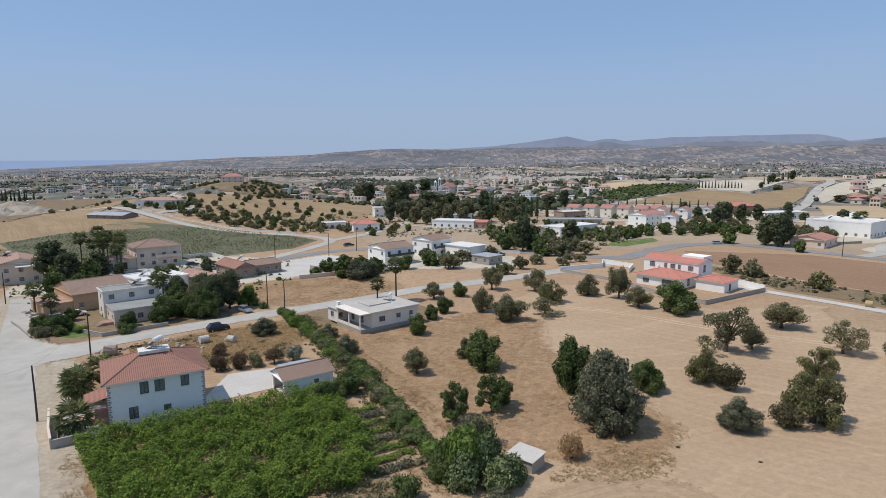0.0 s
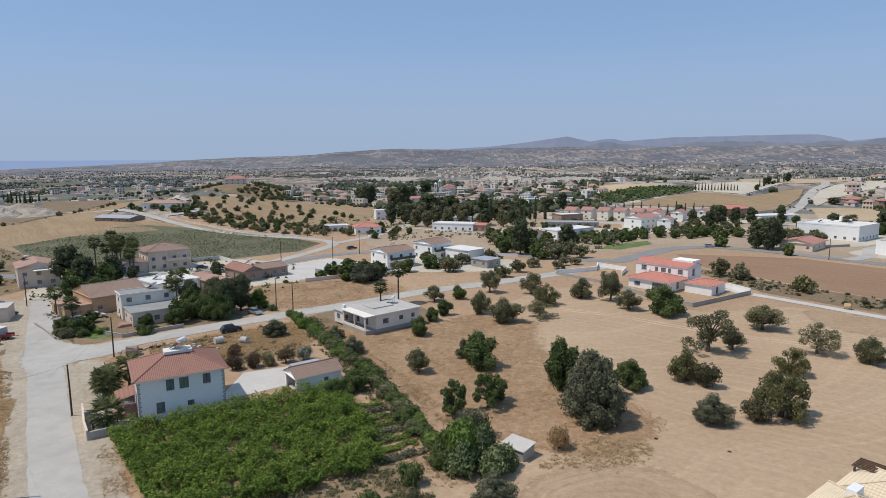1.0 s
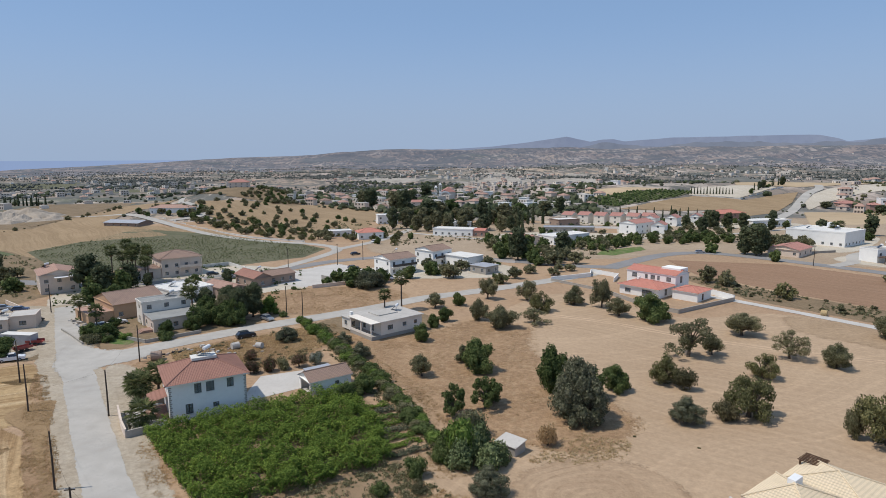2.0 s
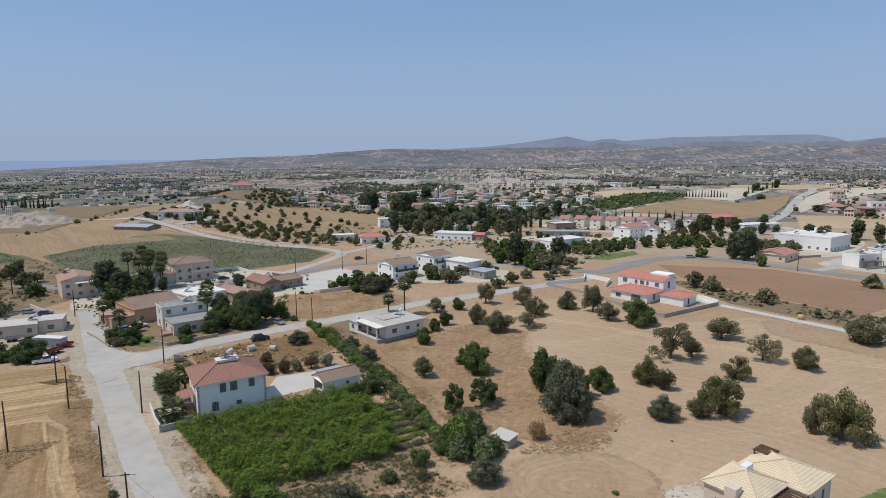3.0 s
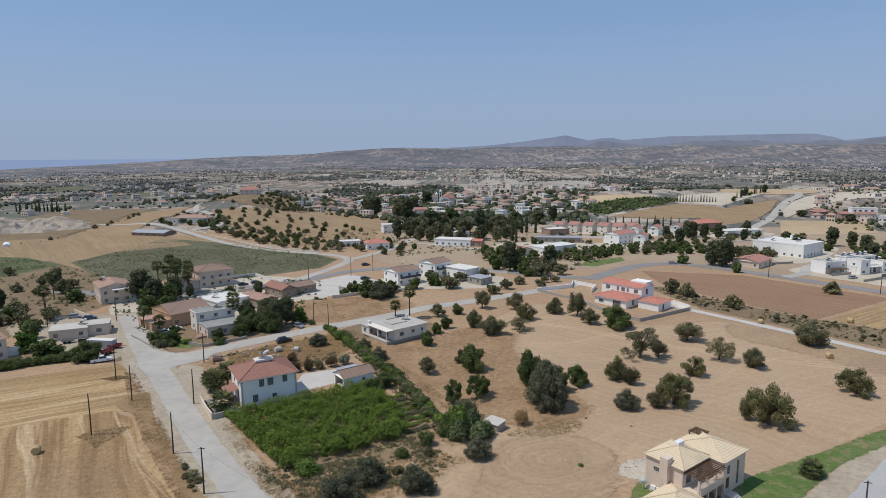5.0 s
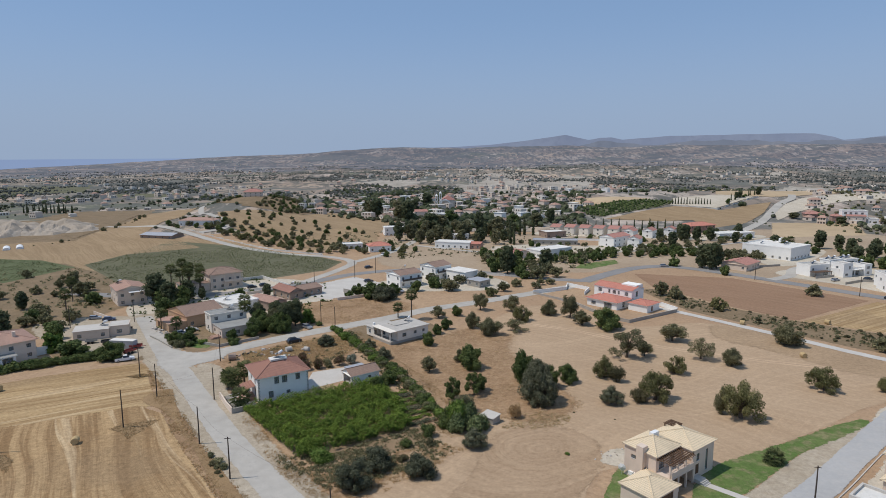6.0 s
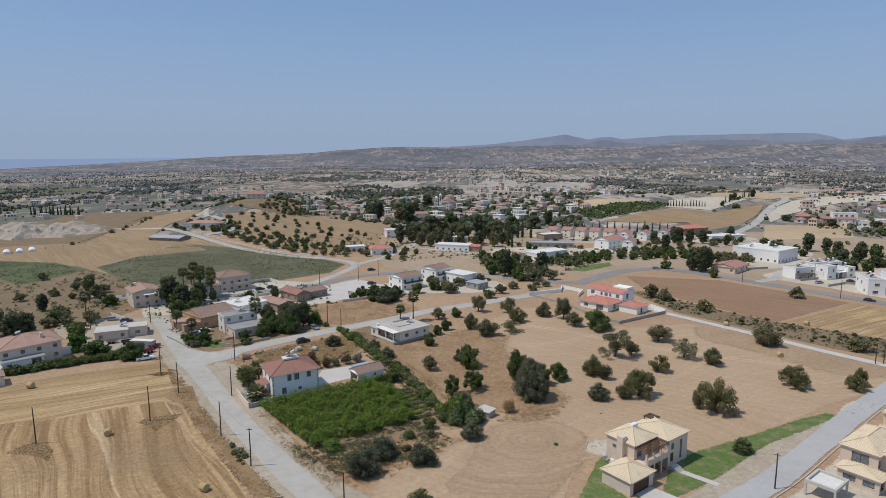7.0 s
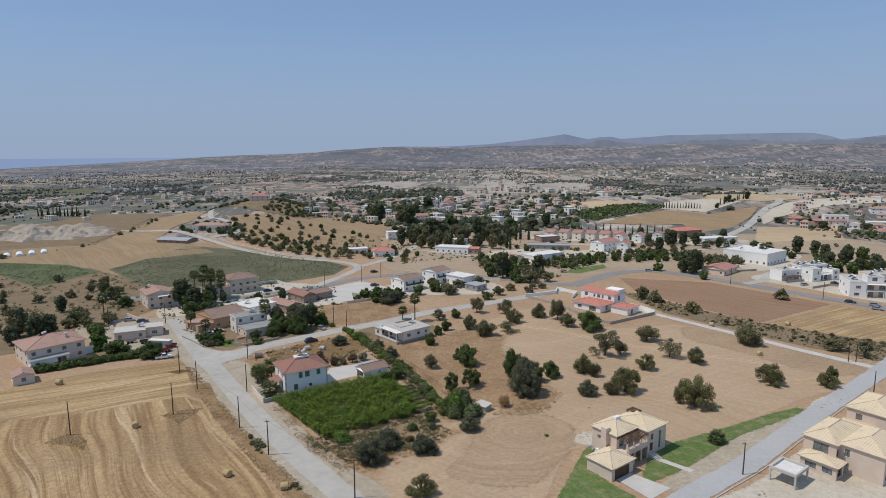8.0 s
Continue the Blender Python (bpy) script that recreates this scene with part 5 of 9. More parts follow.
# white villa with red roofs and yard walls
hB = house(62.8, 188.3, -48, "white modern villa with bright red tiled roofs")
block(hB, (0, 0, 17.6, 9.0), 6.2, "white", "gable", [("f", 2.0, 4.0, 1.8, 1.5), ("f", 6.8, 4.0, 1.0, 1.4), ("f", 8.8, 4.0, 1.6, 1.4), ("f", 11.2, 4.0, 0.9, 1.4), ("f", 14.4, 4.0, 1.6, 1.4), ("r", 3.0, 3.4, 1.6, 2.2)], over=0.3, rise=1.3, tile="redtile", rib=0.45)
block(hB, (3.5, -10.0, 17.2, -0.02), 3.1, "white", "hip", [("f", 2.0, 0.8, 2.0, 1.3), ("f", 8.0, 0.2, 3.4, 2.2), ("l", 3.0, 0.9, 2.2, 1.4), ("r", 4.0, 0.6, 1.6, 2.0)], over=0.7, rise=1.6, tile="redtile", rib=0.45)
block(hB, (19.5, -5.4, 27.6, 3.6), 2.9, "white", "hip", [("r", 3.0, 0.2, 1.2, 2.0, "wood")], over=0.45, rise=1.2, tile="redtile", rib=0.45)
tw = Build()
tw.box(10.5, 3.8, 6.2, 17.2, 8.9, 7.9)
part("stair_tower", tw, "white", hB)
ch = Build()
ch.box(7.0, -5.6, 3.8, 7.9, -4.8, 5.4)
part("chimney", ch, "white", hB)


def yard_wall(pts, h, material, label, thick=0.22):
    """A plastered or block wall with a coping; it steps with the ground."""
    o = Vector((*pts[0], land(*pts[0])))
    w = thing("yard_wall", pose(*o), label, "wall", "yard walls")
    for p, q in zip(pts, pts[1:]):
        p, q = Vector((*p, 0)), Vector((*q, 0))
        n = max(1, int((q - p).length / 12)) if land(p.x, p.y) or land(q.x, q.y) else 1
        for i in range(n):
            a, b_ = p.lerp(q, i / n), p.lerp(q, (i + 1) / n)
            a.z = b_.z = min(land(a.x, a.y), land(b_.x, b_.y))
            ln = (b_ - a).length
            b = Build()
            b.box(0, -thick / 2, -0.1, ln, thick / 2, h)
            b.box(-0.04, -thick / 2 - 0.04, h, ln + 0.04, thick / 2 + 0.04, h + 0.07)
            ob = part("panel", b, material, w)
            ob.matrix_basis = Matrix.Translation(a - o) @ Matrix.Rotation(math.atan2(q.y - p.y, q.x - p.x), 4, "Z")
    return w


yard_wall([(52.5, 179), (60.5, 157), (66.5, 151), (89.5, 166)], 1.2, "block", "low grey block wall round the villa's yard")
yard_wall([(89.7, 166.5), (86.5, 175), (80, 182)], 1.7, "white", "white plastered yard wall")
yard_wall([(60.5, 196), (64.5, 204.5), (56.8, 214.5), (54.5, 206), (38.5, 199)], 1.5, "white", "white plastered yard wall")
yard_wall([(38.5, 199), (50, 184), (52.5, 179)], 0.9, "block", "low grey block wall round the villa's yard")
yard_wall([(-57.7, 84), (-53.6, 77.5), (-51.2, 74.2)], 1.5, "cream", "low pale garden wall along the road")
yard_wall([(-51.2, 74.2), (-48.2, 76.4)], 1.2, "block", "low grey garden wall")
yard_wall([(-46, 204), (-36, 196), (-27, 200)], 1.6, "block", "grey block wall of the concrete yard")
yard_wall([(-79.6, 128.6), (-73.2, 125.4), (-63, 134)], 0.8, "block", "low stone wall before the house")


def simple_house(x, y, rz, w, d, h, wall, roof, tile, label, storeys=1, **kw):
    o = house(x, y, rz, label)
    ops = []
    far = kw.get("rib", 0.4) > 0.55
    kw.setdefault("sills", not far)
    for k in range(storeys):
        v = 0.9 + 2.9 * k
        ops += wins("f", w, max(1, int(w // (5 if far else 3.6))), v) + wins("l", d, max(1, int(d // (6 if far else 4))), v)
        if not far:
            ops += wins("r", d, max(1, int(d // 4)), v)
    block(o, (0, 0, w, d), h, wall, roof, ops, tile=tile, **kw)
    return o


# street of houses to the west
g1 = simple_house(-75.4, 134.4, 39, 11, 9, 3.3, "cream", "flat", None, "low cream house with grey flat roof and front steps", over=0.3, parapet=0.0, top="greyroof")
block(g1, (-0.5, 9.02, 12, 15.5), 6.1, "offwhite", "flat", wins("f", 12.5, 3, 4.3) + wins("l", 6.4, 1, 4.2) + wins("l", 6.4, 1, 1.0), over=0.2, parapet=0.25, top="greyroof")
stp = Build()
for i in range(4):
    stp.box(-2.4 - 0.35 * i, 1.0, 0, -2.05 - 0.35 * i if i else -0.02, 4.0, 0.64 - i * 0.16)
part("front_steps", stp, "palerose", g1)
q = at_house(g1, 8, 13)
water_heater(q.x, q.y, 6.3, -100)
g2 = simple_house(-92.4, 147, 47, 14, 16, 4.3, "ochre", "gable", "browntile", "ochre gabled workshop house with brown roof", over=0.3, rise=2.3, rib=0.5)
block(g2, (-6.4, 0.3, -0.02, 11.5), 2.5, "ochre", "flat", [("l", 2, 0.3, 2.0, 2.0, "wood")], over=0.1, parapet=0.15, top="palerose")
g3 = simple_house(-83.5, 164.4, 50, 13, 14, 4.0, "white", "flat", None, "white flat-roofed house with water tanks", over=0.2, parapet=0.3)
block(g3, (13.02, -9, 20, 6), 3.8, "brown", "gable", wins("f", 7, 1), over=0.4, rise=1.2, tile="palerose", axis="y")
q = at_house(g3, 4, 8)
water_heater(q.x, q.y, 4.2, -100)
g4 = simple_house(-107.5, 208.5, 40, 14.5, 13, 7.2, "cream", "hip", "browntile", "cream two-storey house with faded hipped roof and balconies", 2, over=0.8, rise=2.2, rib=0.5)
block(g4, (-12, 0.5, -0.02, 10), 3.8, "cream", "hip", [("f", 2.0, 0.2, 2.6, 2.4), ("f", 7, 0.2, 2.0, 2.4, "wood")], over=0.4, rise=1.0, tile="browntile", rib=0.5)
bl = Build()
bl.box(6.0, -1.4, 3.3, 14.6, -0.02, 3.5)
bl.box(6.0, -1.4, 3.5, 14.6, -1.28, 4.3)
for px in (6.05, 10.2, 14.3):
    bl.box(px, -1.4, 0, px + 0.25, -1.15, 3.3)
    bl.box(px, -1.4, 4.3, px + 0.25, -1.15, 6.7)
part("balcony", bl, "cream", g4)
g5 = simple_house(-66.2, 188.6, 45, 6.4, 14, 3.4, "brown", "gable", "terracotta", "brown-walled bungalow with terracotta gable roof", over=0.5, rise=1.7, rib=0.5, axis="y")
block(g5, (6.42, 1.5, 17, 11), 3.2, "brown", "gable", wins("f", 10.6, 3), over=0.4, rise=1.2, tile="browntile", rib=0.5)
q = at_house(g5, 5.5, 7)
water_heater(q.x, q.y, 4.6, -100)
h1 = simple_house(-134.5, 179.5, 38, 11, 15, 6.5, "cream", "gable", "palerose", "cream two-storey house with faded rose roof and awnings", 2, over=0.5, rise=1.6, rib=0.5, axis="y")
aw = Build()
aw.box(4, -3.0, 5.6, 8, -0.02, 5.7)
aw.box(8.3, -3.0, 5.8, 11.5, -0.02, 5.9)
part("awning", aw, "tank", h1)
q = at_house(h1, 3, 12)
water_heater(q.x, q.y, 7.3, -100)
h2 = simple_house(-124, 131.8, 24, 10.5, 8, 3.1, "beige", "flat", None, "low pinkish-beige flat-roofed house by the machine yard", over=0.2, parapet=0.0, top="concrete")
block(h2, (10.52, 1.5, 16.5, 8.5), 3.4, "beige", "flat", wins("f", 6, 1, 1, 1.6, 1.2), over=0.15, parapet=0.1, top="concrete")
q = at_house(h2, 9, 5)
water_heater(q.x, q.y, 3.3, -100)
h3 = simple_house(-136.8, 103.2, 48, 17, 15, 6.0, "cream", "hip", "palerose", "cream two-storey villa with faded red roof behind a hedge", 2, over=0.6, rise=2.4, rib=0.5)
block(h3, (0, -3.4, 11, -0.02), 2.9, "white", "flat", wins("f", 11, 2) + [("f", 7.6, 0.2, 2.6, 2.4, "open")], over=0.4, parapet=0.0, top="greyroof")
q = at_house(h3, 7, 8)
water_heater(q.x, q.y, 7.6, -100)
bar("chimney", "cream", h3, 12.0, 3.0, 6.6, 12.8, 3.8, 8.6)
bar("stair_wall", "white", h3, 17.0, 2.0, 0, 20.5, 2.2, 2.6)
h4 = simple_house(-130.8, 87.6, 40, 5.5, 6.5, 2.7, "cream", "gable", "palerose", "small outbuilding with a faded red roof", over=0.3, rise=1.1, rib=0.5, axis="y")

# middle of the village
def front_rail(h, x0, x1, y, z):
    bar("balcony_floor", "white", h, x0, y - 1.3, z - 0.16, x1, y - 0.02, z)
    bar("railing", "frame", h, x0, y - 1.3, z, x1, y - 1.24, z + 0.95)


m1 = simple_house(-21, 211, 40, 12.5, 11, 6.0, "white", "gable", "browntile", "white two-storey house with brown roof and dark balconies", 2, over=0.4, rise=1.5, rib=0.5)
q = at_house(m1, 9, 9)
water_heater(q.x, q.y, 7.0, -100)
front_rail(m1, 0.5, 12, 0, 3.2)
m3 = simple_house(-5, 230, 45, 11, 11, 6.4, "white", "gable", "browntile", "white two-storey house with tiled roof", 2, over=0.4, rise=1.6, rib=0.5)
front_rail(m3, 0.5, 6, 0, 3.3)
m2 = simple_house(9.3, 224, 45, 9, 13, 4.6, "white", "flat", None, "white flat-roofed house beside the main road", over=0.4, parapet=0.1)
m2b = simple_house(15.6, 211.3, 45, 7.5, 8, 2.9, "block", "flat", None, "grey concrete store with flat roof", over=0.3, parapet=0.0, top="metalroof")
r1 = simple_house(196, 277, 36, 24, 28, 7.0, "white", "flat", None, "large plain white flat-roofed building", over=0.1, parapet=0.5)


def balcony(h, x0, x1, y, z, deep=1.5, mat_="white", rail=True):
    """A projecting slab with posts and a railing of thin bars."""
    bar("balcony_floor", mat_, h, x0, y - deep, z - 0.18, x1, y - 0.02, z)
    if rail:
        bar("railing", "metalroof", h, x0, y - deep, z + 0.9, x1, y - deep + 0.06, z + 0.98)
        n = int((x1 - x0) / 0.7)
        b = Build()
        for i in range(n + 1):
            u = x0 + (x1 - x0 - 0.05) * i / n
            b.box(u, y - deep + 0.01, z, u + 0.05, y - deep + 0.05, z + 0.9)
        part("balusters", b, "metalroof", h)
    for u in (x0, x1 - 0.25):
        bar("column", mat_, h, u, y - deep + 0.07, 0 if z < 5 else z - 3, u + 0.25, y - deep + 0.32, z - 0.18)


HEATERS = []


def heater_copy(h, x, y, z):
    q = at_house(h, x, y)
    if HEATERS:
        copy_thing(HEATERS[0], pose(q.x, q.y, z, 0, 0, -100))
    else:
        HEATERS.append(water_heater(q.x, q.y, z, -100))


r2 = house(194.5, 232, 18, "white cubic two-storey house with roof terraces")
block(r2, (0, 0, 19, 12), 3.5, "white", "flat", [("f", 7.5, 0.1, 2.6, 2.4), ("f", 11, 0.1, 2.2, 2.4), ("l", 6, 1, 1.4, 1.2)], over=0.05, parapet=0.5, top="oldroof")
block(r2, (0.2, -2.2, 6, 5.0), 6.6, "white", "flat", [("f", 1.2, 0.9, 1.8, 1.0), ("f", 3.4, 3.9, 1.0, 1.6), ("l", 3, 4, 1.2, 1.2), ("l", 2, 1, 1.2, 1.2)], over=0.04, parapet=0.3, top="oldroof")
block(r2, (14, -2.4, 18.8, 4.0), 5.4, "white", "flat", [("f", 1.4, 0.9, 1.8, 1.2), ("f", 1.4, 3.5, 1.8, 1.2)], over=0.04, parapet=0.3, top="oldroof")
block(r2, (1.0, 6.0, 9.0, 11.9), 3.4, "white", "flat", [("f", 2, 0.3, 3.4, 2.3), ("f", 6.2, 1, 1, 1.2), ("l", 2, 0.9, 1.4, 1.3)], z0=3.7, over=0.3, parapet=0.3, top="oldroof")
block(r2, (10.4, 5.0, 18.6, 11.9), 3.3, "white", "flat", [("f", 1, 0.2, 4.4, 2.4), ("f", 6.2, 1, 1.2, 1.2)], z0=3.7, over=0.3, parapet=0.3, top="oldroof")
block(r2, (-13, 5, -0.02, 13), 5.2, "white", "flat", wins("f", 13, 2, 3.0, 1.4, 1.1) + [("f", 9.5, 0.2, 2.4, 2.3)], over=0.05, parapet=0.4, top="oldroof")
balcony(r2, 6.2, 13.8, 0.0, 3.4, 2.0)
bar("pergola", "wood", r2, -13.5, 1.2, 2.6, -3.0, 4.8, 2.75)
for px, py in ((-13.4, 1.3), (-8.3, 1.3), (-3.3, 1.3)):
    bar("pergola_post", "wood", r2, px, py, 0, px + 0.2, py + 0.2, 2.6)
bar("garden_wall", "block", r2, -14.5, 0.3, 0, -2.5, 0.5, 1.2)
for x, y, z in ((3, 9, 7.3), (7, 9, 7.3), (13, 9, 7.2), (16.5, 9, 7.2), (16.2, 1.5, 5.8), (-6, 9, 5.5)):
    heater_copy(r2, x, y, z)
r3 = house(192.5, 196, -14, "white cubic two-storey house with columned balconies")
block(r3, (0, 0, 7, 11), 7.2, "white", "flat", [("f", 2.6, 4.3, 2.0, 1.3), ("f", 2.0, 0.9, 2.2, 1.3), ("l", 3, 4.2, 1.4, 1.3), ("l", 6.5, 1, 1.4, 1.3)], over=0.04, parapet=0.3, top="oldroof")
block(r3, (7.02, 1.6, 22, 11), 6.5, "cream", "flat", [("f", u, v, 2.6, 2.3) for u in (1, 5.8, 10.6) for v in (0.2, 3.5)], over=0.1, parapet=0.4, top="oldroof")
balcony(r3, 7.2, 14.4, 1.6, 3.3, 2.0)
balcony(r3, 14.8, 22, 1.6, 3.3, 2.0)
bar("canopy", "white", r3, 7.1, -0.5, 6.3, 22.1, 1.58, 6.48)
block(r3, (9, 5, 16, 10.9), 2.6, "white", "flat", [("f", 2, 0.4, 2.2, 1.8)], z0=6.7, over=0.1, parapet=0.2, top="oldroof")
block(r3, (2, 11.02, 12, 19), 6.4, "white", "flat", wins("l", 8, 2, 3.8), over=0.1, parapet=0.4, top="oldroof")
for x, y, z in ((4, 6, 7.6), (18, 6, 6.9), (20.5, 8, 6.9), (12, 8, 9.6), (6, 15, 6.8)):
    heater_copy(r3, x, y, z)
r7 = simple_house(226, 226, 10, 14, 11, 4.2, "cream", "flat", None, "low cream flat-roofed house with water tanks", over=0.1, parapet=0.3, top="oldroof")
for x, y in ((4, 5), (10, 7)):
    heater_copy(r7, x, y, 4.5)
for hx, x, y, z in ((r1, 8, 20, 7.3), (r1, 16, 10, 7.3)):
    heater_copy(hx, x, y, z)
tnk = thing("roof_tank", pose(205, 303, 7.2), "round white water tank on a flat roof", "water tank")
b = Build()
b.tube((0, 0, 0), (0, 0, 2.2), 1.8, 1.8, 16)
b.tube((0, 0, 2.2), (0, 0, 2.7), 1.8, 0.6, 16)
part("drum", b, "tank", tnk)
r4 = simple_house(156.2, 247, 42, 17, 13, 3.3, "cream", "gable", "rosered", "low house with faded rose gable roof", over=0.5, rise=1.7, rib=0.6)
r5 = simple_house(190, 403, 20, 24, 13, 5.6, "palerose", "hip", "redtile", "rose-coloured house with red hipped roof among trees", 2, over=0.8, rise=2.2, rib=0.7)
r6 = simple_house(196, 366, 16, 30, 12, 4.2, "white", "flat", None, "long white flat-roofed house", over=0.3, parapet=0.2)
barn = simple_house(-222, 374, -16, 27, 13, 2.8, "brown", "gable", "metalroof", "low barn with grey metal roof", over=0.6, rise=1.4, rib=1.0)
lh = simple_house(-210, 412, -3, 28, 12, 4.4, "white", "hip", "palerose", "long white house with faded red roof among trees", over=0.6, rise=2.0, rib=0.7)
m4 = simple_house(-7, 336, -18, 24, 10, 4.0, "white", "flat", None, "long low white house with flat roof", over=0.2, parapet=0.3)
block(m4, (24.02, 1, 31, 9), 3.6, "palerose", "gable", wins("f", 7, 2), over=0.3, rise=1.0, tile="redtile", rib=0.6)
m5 = simple_house(41.5, 288.5, 44, 12, 15, 3.4, "cream", "gable", "rosered", "low house with faded rose roof", over=0.5, rise=1.6, rib=0.6, axis="y")
m6 = simple_house(56, 291, 34, 26, 12, 4.2, "white", "flat", None, "long white flat-roofed hall", over=0.2, parapet=0.3)
m7 = simple_house(111, 332.5, 42, 20, 11, 6.6, "white", "gable", "rosered", "white two-storey house with rose roof", 2, over=0.4, rise=1.8, rib=0.6)
m8 = simple_house(-48, 317, 18, 14, 11, 3.8, "white", "hip", "redtile", "white bungalow with red hipped roof at the road bend", over=0.5, rise=2.0, rib=0.6)
for x, y, rz, w, d, h, wall, roof, tile in ((-66, 330, 20, 12, 8, 3.2, "white", "flat", None), (-46, 398, 15, 14, 10, 6.2, "white", "flat", None), (-22, 410, 30, 13, 11, 4, "cream", "hip", "redtile"),
                                            (6, 372, 20, 12, 9, 3.6, "white", "flat", None), (75, 380, 20, 16, 12, 4.2, "brown", "flat", None), (60, 348, -10, 30, 10, 3.0, "block", "flat", None)):
    simple_house(x, y, rz, w, d, h, wall, roof, tile, "pale village house among trees", 2 if h > 6 else 1, over=0.3, rib=0.6, **({"top": "metalroof"} if wall == "block" else {}))

# terrace of alike rose-roofed houses
proto = simple_house(81.7, 405.2, -36, 7.6, 10, 5.6, "offwhite", "gable", "rosered", "pale terraced house with rose tiled roof", 2, over=0.35, rise=2.0, rib=0.7)
proto["group"] = "terrace of rose-roofed houses"
for x, y in ((92, 401), (102, 396.5), (112, 393), (122, 389), (132, 389)):
    copy_thing(proto, pose(x, y, 0, 0, 0, -36))
pw = simple_house(131, 380, -36, 7.6, 10, 5.4, "white", "gable", "rosered", "white terraced house with rose tiled gable roof", 2, over=0.35, rise=2.0, rib=0.7, axis="y")
pw["group"] = "terrace of rose-roofed houses"
for x, y, rz in ((145, 380, -36), (163, 386, -30), (121, 336, -30)):
    copy_thing(pw, pose(x, y, 0, 0, 0, rz))
yard_wall([(78, 374), (112, 362), (128, 366)], 1.3, "white", "white wall along the terrace street")
yard_wall([(-200, 400), (-150, 362), (-111, 327), (-76, 307)], 0.9, "whiteroof", "low pale wall along the field road")

for pts, h, mt, lb in (([(-100.5, 230), (-92, 236), (-74, 216)], 1.4, "whiteroof", "pale wall with railings round the yard"), ([(-96, 207), (-88, 200), (-78, 208)], 1.1, "cream", "low cream yard wall"),
                       ([(-101, 137), (-95.5, 132), (-88, 124.5)], 0.5, "block", "low stone kerb wall of the garden"), ([(-138, 168), (-128, 160)], 1.1, "cream", "low cream wall before a house"),
                       ([(-46, 188), (-36, 194), (-24, 204)], 1.2, "cream", "low cream wall of the vacant lot"), ([(186, 214), (198, 220), (214, 214)], 1.1, "block", "grey garden wall of the white house"), ([(150, 268), (166, 258), (182, 262)], 1.0, "block", "low grey wall of the orchard"),
                       ([(-20, 248), (8, 246), (30, 238)], 1.0, "whiteroof", "pale wall along the main road")):
    yard_wall(pts, h, mt, lb)

# sheds
sd = thing("shed", pose(7.6, 69.8, 0, 0, 0, -42) @ Matrix.Diagonal((0.78, 0.78, 0.72, 1)), "small grey shed with pale sheet roof among shrubs", "shed")
b = Build()
b.wall((0, 0), (4.6, 0), 0, 2.0, [(0.6, 0.1, 1.6, 1.9)])
b.wall((4.6, 0), (4.6, 3.4), 0, 2.2)
b.wall((4.6, 3.4), (0, 3.4), 0, 2.4)
b.wall((0, 3.4), (0, 0), 0, 2.2)
part("wall", b, "block", sd)
b = Build()
b.add([(-0.25, -0.25, 2.0), (4.85, -0.25, 2.0), (4.85, 3.65, 2.5), (-0.25, 3.65, 2.5), (-0.25, -0.25, 2.1), (4.85, -0.25, 2.1), (4.85, 3.65, 2.6), (-0.25, 3.65, 2.6)],
      [(3, 2, 1, 0), (4, 5, 6, 7), (0, 1, 5, 4), (1, 2, 6, 5), (2, 3, 7, 6), (3, 0, 4, 7)])
part("roof", b, "concrete", sd)
b = Build()
b.box(0.65, 0.02, 0.1, 1.55, 0.08, 1.85)
part("door", b, "wood", sd)


